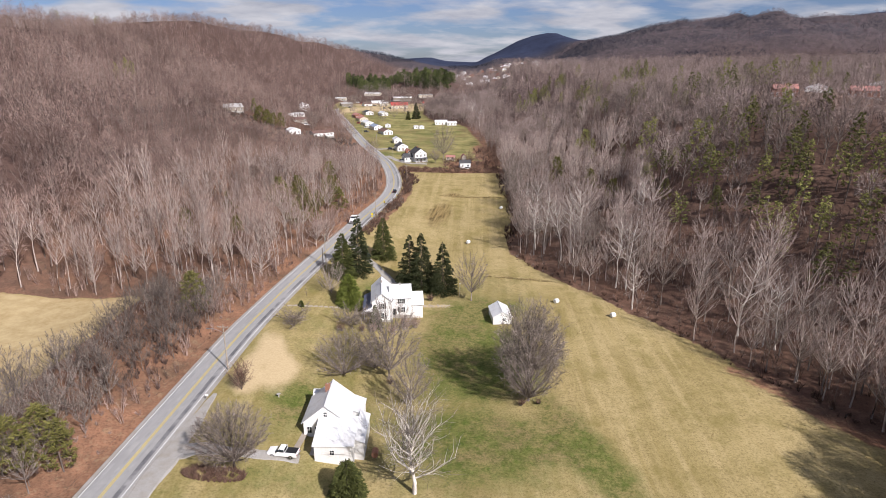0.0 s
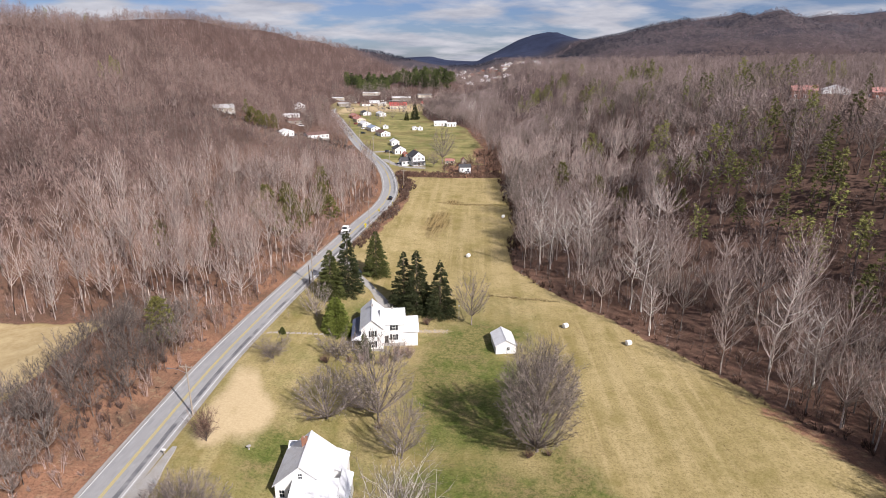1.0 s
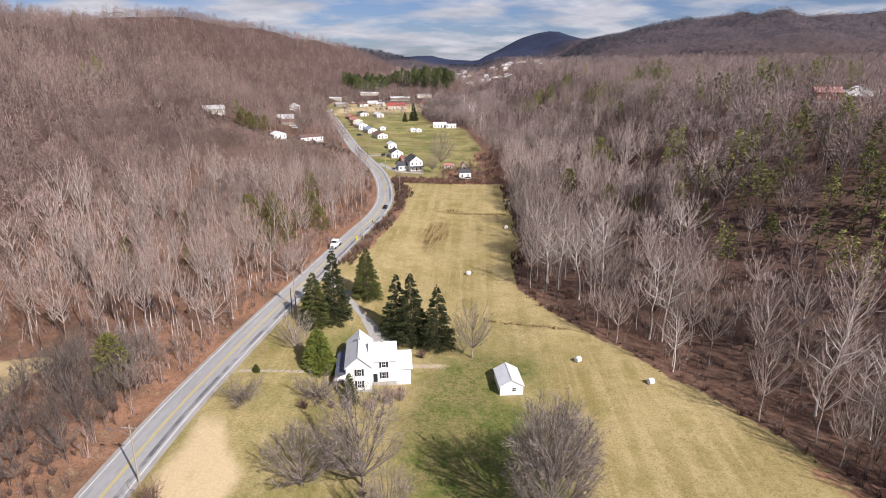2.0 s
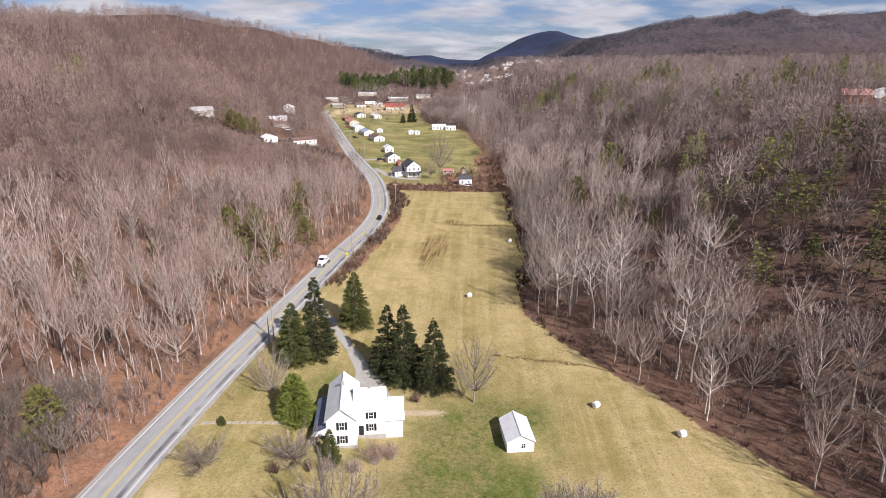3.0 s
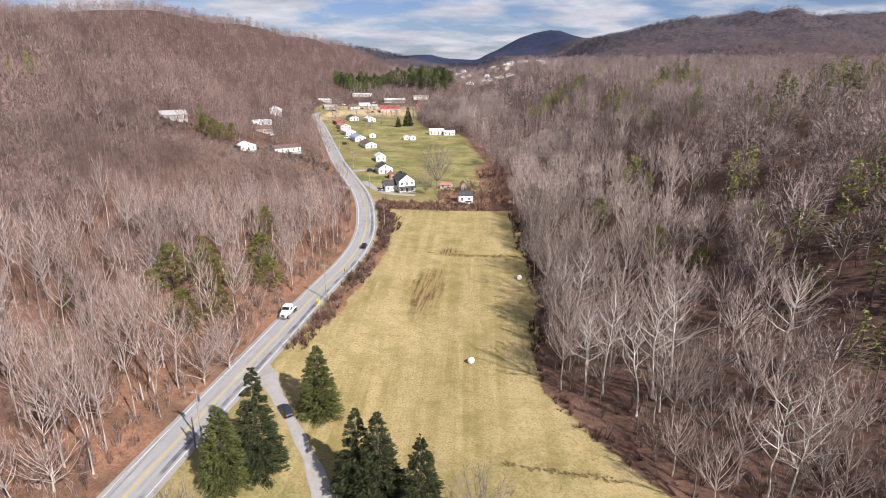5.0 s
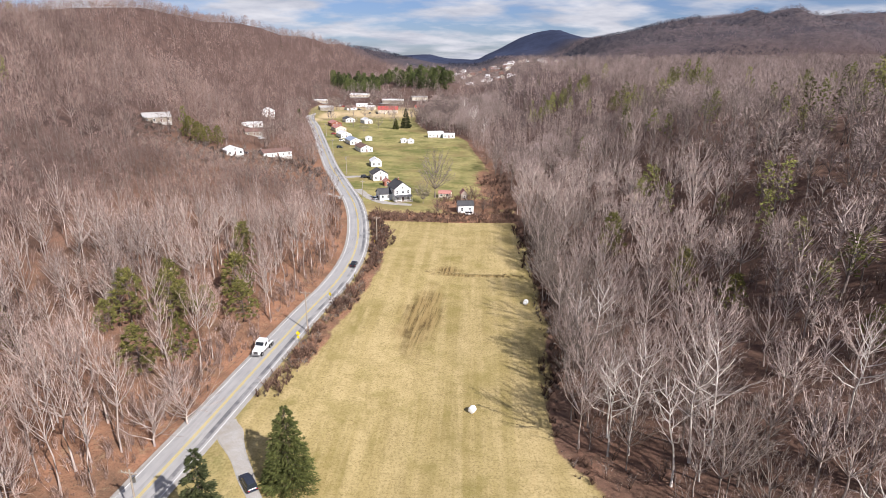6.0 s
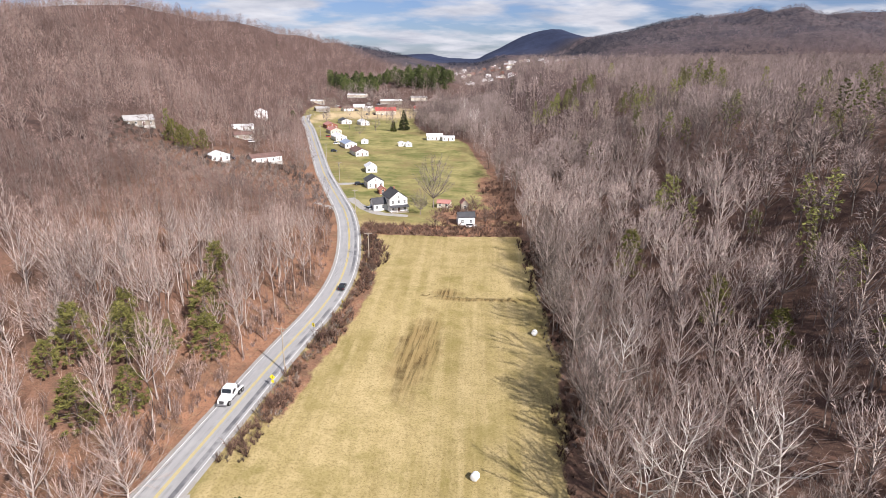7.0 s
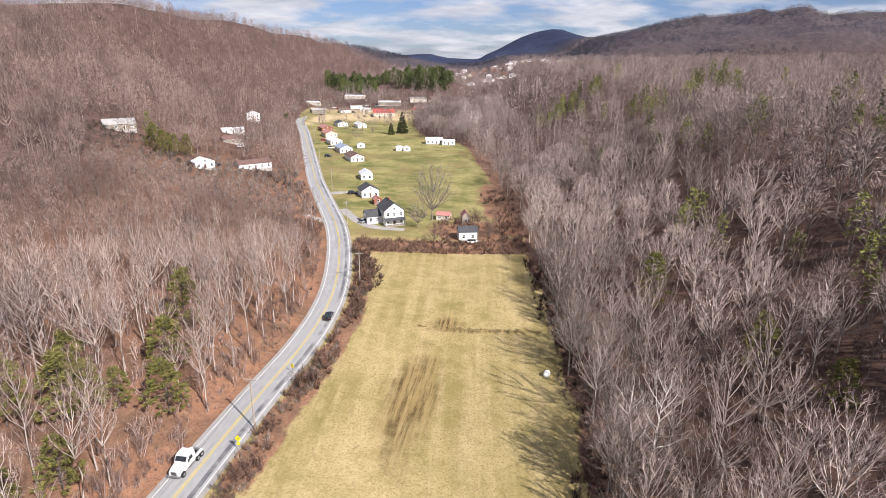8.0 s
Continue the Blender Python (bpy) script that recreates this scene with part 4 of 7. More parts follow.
def scatter(rng, x0, x1, y0, y1, step):
    xs, ys = np.meshgrid(np.arange(x0, x1, step), np.arange(y0, y1, step))
    p = np.stack((xs.ravel(), ys.ravel()), -1)
    return p + rng.uniform(-0.46, 0.46, p.shape) * step


def wooded(p):
    """Where the woods stand: 1 left of the road, 2 right of the valley, 3 far up the valley, else 0."""
    x, y = p[:, 0], p[:, 1]
    s, r = road_x(y) - x, x - edge_x(y)
    ok = np.zeros(len(p), int)
    ok[(s > 7.2 + 1.6 * waves(x, y, 11, 5)) & (s < 430)] = 1
    ok[(r > 0.5 + 1.2 * waves(x, y, 8, 6))] = 2
    ok[(ok == 0) & (y > 860) & (s < -8)] = 3
    ok[(x > lawn_end(y) + waves(x, y, 8, 6)) & (y > 430) & (y < 880)] = 2
    ok[(clearing(x, y) > 0.3) | (village(x, y) > 0.25) | brushland(x, y) | garden(x, y)] = 0
    ok[(s > 0) & (s < 30) & (y > 370) & (y < 400) & (np.abs(y - 389) < 4)] = 0
    return ok


def garden(x, y):
    """Open yards before the houses on the plateau."""
    out = np.zeros(np.shape(x), bool)
    for hx, hy in ((222, 362), (224, 325)):
        u = (x * hx + y * hy) / math.hypot(hx, hy) - math.hypot(hx, hy)
        v = (x * hy - y * hx) / math.hypot(hx, hy)
        out |= (np.abs(v) < 8) & (u > -75) & (u < 10)
    return out


def in_view(p, pad=25):
    return np.abs(p[:, 0]) < 0.79 * p[:, 1] + pad


rng = np.random.default_rng(7)
# single green pines that stand out among the bare trees
PINE_SPOTS = ((-72, 240), (-69, 245), (-64, 256), (-60, 253), (-55, 254), (-55.5, 286), (-58, 226), (-52, 232), (-84, 226), (-52, 268), (-64, 141), (-88, 196), (-74, 205), (-61, 248), (66, 262), (72, 247), (82, 215), (58, 300), (-46, 254), (-126, 448), (-131, 453), (-136, 449), (-129, 443), (-122, 452), (-140, 455))
near_kinds = [crown_tree(i, h=random.Random(i).uniform(12.5, 18), girth=0.2, width=3.9 + 0.5 * (i % 4), low=0.3 + 0.05 * (i % 3), limbs=21, subs=6, twigs=5, sides=4, wide=0.075, lean=0.02, spray=0.11, fan=0.42) for i in range(9)]
slim_kinds = [crown_tree(20 + i, h=random.Random(i).uniform(16, 23), girth=0.18, width=2.4 + 0.5 * (i % 4), low=0.46 + 0.05 * (i % 3), limbs=13, subs=5, twigs=4, sides=4, wide=0.06, lean=0.03, stem=0.86, spray=0.1, fan=0.36, fuzz=110) for i in range(9)]
mid_kinds = [dome_tree(40 + i, h=random.Random(i).uniform(13, 18), girth=0.18, width=3.9 + 0.5 * (i % 4), low=0.25 + 0.05 * (i % 3), limbs=18, shell=200, size=1.5, wide=0.15) for i in range(9)]
round_kinds = [dome_tree(70 + i, h=random.Random(i).uniform(13, 18), girth=0.17, width=3.6 + 0.4 * (i % 4), low=0.2 + 0.05 * (i % 3), limbs=26, shell=420, size=1.4, wide=0.085) for i in range(6)]
slope_kinds = [dome_tree(50 + i, h=random.Random(i).uniform(14, 19), girth=0.18, width=3.8 + 0.5 * (i % 3), low=-0.2, limbs=8, shell=98, size=1.7, wide=0.2) for i in range(8)]
far_kinds = [dome_tree(60 + i, h=15 + i % 3, girth=0.24, width=4.8, low=-0.25, limbs=2, shell=50, size=2.1, wide=0.38) for i in range(6)]
pine_kinds = [bushy_pine(80 + i, h=14 + 1.3 * i, width=2.7 + 0.25 * (i % 3), low=0.3 + 0.05 * (i % 3), clumps=30, blades=11, wide=0.34, size=1.15) for i in range(5)]
far_pines = [pine_tree(90 + i, h=16, first=0.15, reach=0.24, tiers=7, per=5, wide=1.1, sides=3) for i in range(3)]

# stands of pines on the plateau: middle and breadth
PINE_STANDS = ((86, 585, 15), (111, 622, 15), (122, 503, 13), (134, 497, 9), (166, 530, 15), (138, 335, 13), (150, 328, 9), (205, 445, 13), (218, 431, 10), (128, 237, 11), (98, 234, 9), (90, 207, 10), (83, 230, 6), (83, 190, 10), (104, 171, 13), (111, 185, 11), (104, 152, 11), (120, 178, 11), (77, 326, 6), (75, 420, 6), (88, 294, 5), (92, 275, 6), (90, 249, 6))


# where the pines mix in among the bare trees
def piny(p):
    x, y = p[:, 0], p[:, 1]
    r = x - edge_x(y)
    a = 0.1 * (r > 40) * (waves(x, y, 26, 8) > 0.2)
    for cx, cy, size in PINE_STANDS:
        a = np.maximum(a, 0.95 * (np.hypot(x - cx, y - cy) < size * (1 + 0.3 * waves(x, y, 7, 3))))
    b = 0.5 * blob(x, y, -152, 462, 22, 8) + 0.10 * (road_x(y) - x > 20) * (y > 210) * (waves(x, y, 50, 9) > 0.62)
    return a + b


spots = scatter(rng, -420, 420, 78, 640, 6.7)
kind = wooded(spots)
extra = scatter(rng, -150, -40, 150, 350, 8.6)
ex = road_x(extra[:, 1]) - extra[:, 0]
extra = extra[(wooded(extra) == 1) & (ex > 9) & (ex < 62)]
wide_spots = scatter(rng, 0, 420, 40, 640, 7.3)
wide_spots = wide_spots[wooded(wide_spots) == 2]
spots = np.concatenate((spots[kind != 2], extra, wide_spots))
kind = wooded(spots)
seen = (kind > 0) & (in_view(spots) | ((kind == 2) & (spots[:, 1] < 170) & in_view(spots, 62)))
spots, kind = spots[seen], kind[seen]
for px, py in PINE_SPOTS:
    near = ((spots[:, 0] - px) / 5.0) ** 2 + ((spots[:, 1] - py + 5) / 9.5) ** 2 > 1
    spots, kind = spots[near], kind[near]
gap = (waves(spots[:, 0], spots[:, 1], 9, 2) > 0.55) & (rng.random(len(spots)) < np.where(kind == 2, 0.3, 0.7))
rr = spots[:, 0] - edge_x(spots[:, 1])
gap |= (kind == 2) & (rr < 11) & (spots[:, 1] > 120) & (spots[:, 1] < 262) & (rng.random(len(spots)) < 0.3)
spots, kind = spots[~gap], kind[~gap]
is_pine = rng.random(len(spots)) < piny(spots)
ys = spots[:, 1]
s_, r_ = road_x(ys) - spots[:, 0], spots[:, 0] - edge_x(ys)
single = ~is_pine & (((kind == 1) & (s_ < 32) & (ys > 95) & (ys < 320)) | ((kind == 2) & (r_ < 24) & (ys > 105) & (ys < 320)))
single[np.flatnonzero(single)[290:]] = False
scrub = (kind == 1) & (ys < 158) & (s_ < 38)
single &= ~scrub
close = ~is_pine & ~scrub & ~single & (((kind == 1) & (s_ < 75)) | ((kind == 2) & (r_ < 62))) & (ys < 400)
rest = ~is_pine & ~single & ~close & ~scrub
high_up = rest & ((s_ > 135) | (r_ > 115) | (ys > 470))
rest &= ~high_up
high_up &= (kind == 1) | (rng.random(len(spots)) < 0.75)
front = smooth(lerp(spots[:, 0], (-185, -106, -45), (288, 316, 352)) - ys, 6, 50)
low_trees = np.where((kind == 1) & (ys < 352) & (ys > 240), 0.55 + 0.45 * front, 1.0)
left_edge = close & (kind == 1)
bushy = left_edge & (rng.random(len(spots)) < 0.4)
left_edge &= ~bushy
plant_many("woods_left_edge", "pale grey leafless trees on the slope beside the road", slim_kinds, spots[left_edge], rng, mats=[BARK_GREY, TWIG_ROSE], size=low_trees[left_edge])
plant_many("woods_left_slope", "round-crowned rose-brown leafless trees on the slope beside the road", round_kinds, spots[bushy], rng, 0.8, 1.25, mats=[BARK_GREY, TWIG_ROSE], size=low_trees[bushy])
sp = scatter(rng, -100, -50, 70, 158, 3.7)
sd = road_x(sp[:, 1]) - sp[:, 0]
sp = sp[(sd > 9 + 1.5 * waves(sp[:, 0], sp[:, 1], 7, 5)) & (wooded(sp) == 1) & (sd < 38)]
plant_many("scrub_wood", "dense dark scrubby thicket between meadow and road", near_kinds, sp, rng, 0.3, 0.66, mats=[BARK_MID, TWIG_YARD])
ep = scatter(rng, 20, 60, 232, 352, 4.3)
er = ep[:, 0] - edge_x(ep[:, 1])
plant_many("woods_right_front", "close-standing grey leafless trees along the hayfield", near_kinds, ep[(er > 2.0) & (er < 9)], rng, 0.6, 1.0, mats=[BARK_MID, TWIG_YARD])
rounded = close & (kind != 1) & (rng.random(len(spots)) < 0.45)
plant_many("woods_right_edge", "grey leafless trees on the steep wooded slope", near_kinds, spots[close & (kind != 1) & ~rounded], rng, 0.75, 1.3, mats=[BARK_GREY, TWIG_GREY])
plant_many("woods_right_slope", "round-crowned grey leafless trees on the steep wooded slope", round_kinds, spots[rounded], rng, 0.8, 1.25, mats=[BARK_GREY, TWIG_GREY])
plant_many("woods_left", "leafless rose-brown woods covering the hillside", mid_kinds, spots[rest & (kind == 1)], rng, mats=[BARK_FAR, FAR_ROSE], size=low_trees[rest & (kind == 1)])
plant_many("upper_woods_left", "leafless rose-brown woods high on the hillside", slope_kinds, spots[high_up & (kind == 1)], rng, mats=[BARK_FAR, FAR_ROSE])
plant_many("upper_woods_right", "leafless grey-brown woods across the plateau", slope_kinds, spots[high_up & (kind != 1)], rng, mats=[BARK_FAR, FAR_GREY])
plant_many("woods_right", "leafless grey-brown woods on the plateau", mid_kinds, spots[rest & (kind != 1)], rng, mats=[BARK_MID, FAR_GREY])
plant_many("pine_woods", "green pines scattered among the bare trees", pine_kinds, spots[is_pine], rng, 0.72, 1.1, mats=[BARK_DARK, HILL_PINE])

dense_spots = scatter(rng, -340, -100, 560, 1000, 7.6)
dense_spots = dense_spots[(wooded(dense_spots) == 1) & in_view(dense_spots) & ((dense_spots[:, 1] > 640) | (road_x(dense_spots[:, 1]) - dense_spots[:, 0] > 120))]
plant_many("hillside_woods", "leafless rose-brown woods on the hillside above the village", far_kinds, dense_spots, rng, 0.55, 0.85, mats=[BARK_FAR, FAR_ROSE])
bp = scatter(rng, -26, 60, 600, 850, 7.0)
bp = bp[(wooded(bp) == 2) & ((bp[:, 1] > 640) | (bp[:, 0] < edge_x(bp[:, 1])))]
plant_many("lawn_woods", "leafless grey-brown trees closing in behind the lawns", mid_kinds, bp, rng, 0.75, 1.15, mats=[BARK_MID, FAR_GREY])
far_spots = scatter(rng, -760, 1150, 640, 1600, 14.5)
fk = wooded(far_spots)
far_spots, fk = far_spots[(fk > 0) & in_view(far_spots)], fk[(fk > 0) & in_view(far_spots)]
thin = (rng.random(len(far_spots)) < np.where(fk == 1, 0.95, 0.68)) & ~((far_spots[:, 0] > -340) & (far_spots[:, 0] < -100) & (far_spots[:, 1] < 1000) & (fk == 1))
far_spots, fk = far_spots[thin], fk[thin]
fp = rng.random(len(far_spots)) < piny(far_spots)
plant_many("far_woods_left", "leafless rose-brown woods on the long ridge", far_kinds, far_spots[~fp & (fk == 1)], rng, 0.7, 1.0, mats=[BARK_FAR, FAR_ROSE])
plant_many("far_woods_right", "leafless grey-brown woods towards the head of the valley", far_kinds, far_spots[~fp & (fk != 1)], rng, 0.9, 1.35, mats=[BARK_FAR, FAR_GREY])
plant_many("far_pine_woods", "dark green pine grove behind the village", far_pines, far_spots[fp], rng, 0.9, 1.2, mats=[BARK_DARK, CEDAR])
grove_kinds = [bushy_pine(95 + i, h=13 + 1.5 * i, width=4.6, low=0.1, clumps=30, blades=9, wide=0.75, size=2.2) for i in range(3)]
grove = scatter(rng, -190, 60, 900, 1090, 7)
gq = np.maximum(0.85 * blob(grove[:, 0], grove[:, 1], -112, 1000, 42, 46), blob(grove[:, 0], grove[:, 1], -26, 1005, 44, 50))
grove = grove[gq + 0.4 * waves(grove[:, 0], grove[:, 1], 17, 3) + rng.uniform(-0.2, 0.2, len(grove)) > 0.55]
plant_many("pine_grove", "green pine grove behind the village", grove_kinds, grove, rng, 0.6, 1.3, mats=[BARK_DARK, GROVE])
hill_spots = scatter(rng, -900, 2500, 1560, 2700, 19)
hz = land(hill_spots[:, 0], hill_spots[:, 1])
belt = (np.abs(hill_spots[:, 1] - 2250) < 110) & (hill_spots[:, 0] > 20) & (hill_spots[:, 0] < 620)
hill_spots = hill_spots[in_view(hill_spots) & (belt | (hz > 50 + 12 * (hill_spots[:, 0] < 300)))]
hill_kinds = [dome_tree(70 + i, h=15, girth=0.5, width=6.5, low=-0.6, limbs=0, shell=20, size=3.2, wide=1.7, trunk=False) for i in range(4)]
hx, hy = hill_spots[:, 0], hill_spots[:, 1]
# dark woods: a conifer belt, elsewhere cloud shadow painted as dark needles
fir_shade = ((np.abs(hy - 2250) < 110) & (hx < 620)) | (waves(hx, hy, 130, 6) > 0.42) | ((hx < 200) & (hy > 1750)) | (blob(hx, hy, 620, 2330, 240, 170) > 0.3)
plant_many("ridge_woods", "bare woods on the far ridges", hill_kinds, hill_spots[~fir_shade], rng, 0.6, 0.95, mats=[BARK_FAR, RIDGE_HAZE_TWIG])
plant_many("ridge_fir_shade_woods", "dark blue-green far woods, conifer belt and painted cloud shadow", hill_kinds, hill_spots[fir_shade], rng, 0.6, 0.9, mats=[BARK_DARK, RIDGE_FIR_SHADE])

edge_kinds = [tree_meshes("edge_tree", crown_tree(100 + i, h=random.Random(i).uniform(16, 23), girth=0.18, width=(2.6, 4.6)[i % 2] + 0.3 * (i // 2), low=(0.5, 0.38)[i % 2], limbs=(15, 20)[i % 2], subs=6, twigs=(5, 7)[i % 2], sides=5, wide=0.045, lean=0.03, spray=0.1, fan=0.38, fuzz=260), (BARK_GREY, BARK_GREY, BARK_GREY, BARK_MID)[i % 4], (TWIG_ROSE, TWIG_GREY, TWIG_ROSE, TWIG_YARD)[i % 4], 0.2 * (i % 3)) for i in range(8)]
for i, (x, y) in enumerate(spots[single]):
    lab = "leafless grey tree at the edge of the wood beside the road" if x < 0 else "leafless grey tree at the edge of the hayfield"
    stand("bare_tree", edge_kinds[int(rng.integers(0, 4)) * 2 + (x > 0)], float(x), float(y), lab, group="trees at the wood's edge", scale=float(rng.uniform(0.75, 1.1) * low_trees[single][i]))


# ---- houses ----
def window_on(parent, x, y, z, w, h, face, shutters=False, mat=TRIM):
    """A sash window set on a wall. face: the outward way of the wall, one of -y, +y, -x, +x."""
    win = new("window")
    win.parent = parent
    win.matrix_local = pose(x, y, z, 0, 0, {"-y": 0, "+y": 180, "-x": -90, "+x": 90}[face])
    bm = bmesh.new()
    t = 0.11
    for a in ((-w / 2 - t, w / 2 + t, -0.07, 0.03, h / 2, h / 2 + t), (-w / 2 - t, w / 2 + t, -0.11, 0.03, -h / 2 - t, -h / 2), (-w / 2 - t, -w / 2, -0.07, 0.03, -h / 2, h / 2), (w / 2, w / 2 + t, -0.07, 0.03, -h / 2, h / 2), (-w / 2, w / 2, -0.05, 0.0, -0.035, 0.035), (-0.025, 0.025, -0.045, 0.0, -h / 2, h / 2)):
        box(bm, *a)
    part("frame", bm, mat, win)
    for lo in (-h / 2, 0.035):
        bm = bmesh.new()
        box(bm, -w / 2, w / 2, -0.02, 0.01, lo, lo + h / 2 - 0.035)
        part("pane", bm, GLASS, win)
    if shutters:
        for s in (-1, 1):
            bm = bmesh.new()
            x0 = s * (w / 2 + t + 0.24)
            box(bm, x0 - 0.22, x0 + 0.22, -0.06, 0.01, -h / 2 - 0.05, h / 2 + 0.05, 0.012)
            for i in range(9):
                zz = -h / 2 + 0.1 + i * (h - 0.2) / 9
                box(bm, x0 - 0.17, x0 + 0.17, -0.075, -0.055, zz, zz + 0.06)
            part("shutter", bm, SHUTTER, win, "black louvred shutter")
    return win


def door_on(parent, x, y, z, face, mat=SHUTTER, w=0.95, h=2.05):
    d = new("door")
    d.parent = parent
    d.matrix_local = pose(x, y, z, 0, 0, {"-y": 0, "+y": 180, "-x": -90, "+x": 90}[face])
    bm = bmesh.new()
    box(bm, -w / 2, w / 2, -0.05, 0.02, 0, h, 0.01)
    for a, b in ((0.2, 0.95), (1.1, 1.85)):
        box(bm, -w / 2 + 0.14, w / 2 - 0.14, -0.07, -0.04, a, b, 0.008)
    part("leaf", bm, mat, d)
    bm = bmesh.new()
    for a in ((-w / 2 - 0.12, -w / 2, -0.07, 0.02, 0, h + 0.12), (w / 2, w / 2 + 0.12, -0.07, 0.02, 0, h + 0.12), (-w / 2, w / 2, -0.07, 0.02, h, h + 0.12)):
        box(bm, *a)
    part("frame", bm, TRIM, d)
    return d


def gable_block(parent, x0, x1, y0, y1, z0, eave, ridge, axis, wall, roof, over=0.35, name="roof", label=""):
    """Walls with pointed gables and a roof of two thick slopes. axis: the way that the ridge runs."""
    bm = bmesh.new()
    if axis == "y":
        xm = (x0 + x1) / 2
        prof = [(x0, z0), (x1, z0), (x1, eave), (xm, ridge), (x0, eave)]
        ends = [[bm.verts.new((a, y, b)) for a, b in prof] for y in (y0, y1)]
    else:
        ym = (y0 + y1) / 2
        prof = [(y0, z0), (y1, z0), (y1, eave), (ym, ridge), (y0, eave)]
        ends = [[bm.verts.new((x, a, b)) for a, b in prof] for x in (x0, x1)]
    bm.faces.new(ends[0])
    bm.faces.new(ends[1][::-1])
    for i in range(5):
        bm.faces.new((ends[0][i], ends[0][(i + 1) % 5], ends[1][(i + 1) % 5], ends[1][i]))
    part("wall", bm, wall, parent)
    half = ((x1 - x0) if axis == "y" else (y1 - y0)) / 2
    fall = (ridge - eave) / half
    t = 0.12
    for s in (-1, 1):
        bm = bmesh.new()
        lo, lift = half + over, 0.03
        a, b = (y0 - over, y1 + over) if axis == "y" else (x0 - over, x1 + over)
        mid = (x0 + x1) / 2 if axis == "y" else (y0 + y1) / 2

        def at(u, v, dz=0.0):
            q = (mid + s * u, v, ridge - fall * u + lift + dz)
            return q if axis == "y" else (q[1], q[0], q[2])

        slab(bm, [at(0, a), at(lo, a), at(lo, b), at(0, b)], t)
        part(name, bm, roof, parent, label)
    bm = bmesh.new()
    if axis == "y":
        box(bm, (x0 + x1) / 2 - 0.13, (x0 + x1) / 2 + 0.13, y0 - over - 0.01, y1 + over + 0.01, ridge + 0.09, ridge + 0.2, 0.02)
    else:
        box(bm, x0 - over - 0.01, x1 + over + 0.01, (y0 + y1) / 2 - 0.13, (y0 + y1) / 2 + 0.13, ridge + 0.09, ridge + 0.2, 0.02)
    part("ridge_cap", bm, roof, parent)


def shed_block(parent, x0, x1, y0, y1, z0, hi, lo, down, wall, roof, over=0.25):
    """A lean-to: walls and one sloping roof that falls towards down (+x, -x, -y)."""
    zz = {"+x": (hi, lo, lo, hi), "-x": (lo, hi, hi, lo), "-y": (lo, lo, hi, hi), "+y": (hi, hi, lo, lo)}[down]
    cs = ((x0, y0), (x1, y0), (x1, y1), (x0, y1))
    bm = bmesh.new()
    b = [bm.verts.new((x, y, z0)) for x, y in cs]
    t = [bm.verts.new((x, y, z)) for (x, y), z in zip(cs, zz)]
    bm.faces.new(b[::-1])
    bm.faces.new(t)
    for i in range(4):
        bm.faces.new((b[i], b[(i + 1) % 4], t[(i + 1) % 4], t[i]))
    if wall:
        part("wall", bm, wall, parent)
    else:
        bm.free()
    bm = bmesh.new()
    ox0, ox1 = (0.0 if down == "+x" else over), (0.0 if down == "-x" else over)
    run = (x1 - x0) if down in ("+x", "-x") else (y1 - y0)
    slope = (hi - lo) / run
    ring = []
    for x, y in ((x0 - ox0, y0 - over), (x1 + ox1, y0 - over), (x1 + ox1, y1 + over), (x0 - ox0, y1 + over)):
        d = {"+x": x - x0, "-x": x1 - x, "-y": y1 - y, "+y": y - y0}[down]
        ring.append((x, y, hi - slope * d + 0.02))
    slab(bm, ring, 0.1)
    return part("lower_roof", bm, roof, parent)


def chimney_on(parent, x, y, z0, z1, w=0.6, mat=None, label="red-brown brick chimney"):
    bm = bmesh.new()
    box(bm, x - w / 2, x + w / 2, y - w / 2, y + w / 2, z0, z1, 0.02)
    box(bm, x - w / 2 - 0.07, x + w / 2 + 0.07, y - w / 2 - 0.07, y + w / 2 + 0.07, z1 - 0.22, z1 - 0.08, 0.015)
    c = part("chimney", bm, mat or BRICK, parent, label)
    bm = bmesh.new()
    cyl(bm, (x, y, z1 - 0.05), (x, y, z1 + 0.18), 0.13, 0.12, 10)
    part("flue", bm, CONCRETE, c)
    return c


def base_on(parent, x0, x1, y0, y1, z0, z1):
    bm = bmesh.new()
    box(bm, x0 - 0.03, x1 + 0.03, y0 - 0.03, y1 + 0.03, z0, z1)
    return part("foundation", bm, CONCRETE, parent)


# the near house, three joined wings
h1 = thing("house", "white weatherboard house with a white metal roof, three joined wings", "house", pose(-22.1, 96.5, -3.3))
base_on(h1, -4.3, 4.2, 0, 9, -1.6, 0.25)
base_on(h1, -1.0, 5.8, -6.5, 2, -1.9, 0.05)
gable_block(h1, -4.3, 4.2, 0, 9.1, 0.25, 3.4, 6.9, "y", SIDING, ROOF_GREY, label="pale grey painted metal roof")
shed_block(h1, -1.0, 5.9, -6.6, 0.0, -1.4, 4.35, 2.95, "-y", SIDING, ROOF_GREY, 0.3)
shed_block(h1, 5.9, 7.6, -4.6, 4.4, -1.6, 2.9, 2.2, "+x", SIDING, ROOF_WHITE)
shed_block(h1, 4.2, 6.2, 4.45, 9.6, -1.6, 3.2, 2.4, "+x", SIDING, ROOF_WHITE)
gable_block(h1, -4.2, -2.2, 9.15, 11.0, 0.0, 3.6, 4.3, "x", SIDING, ROOF_WHITE, 0.15)
chimney_on(h1, -0.6, 6.3, 5.8, 7.9, 0.85)
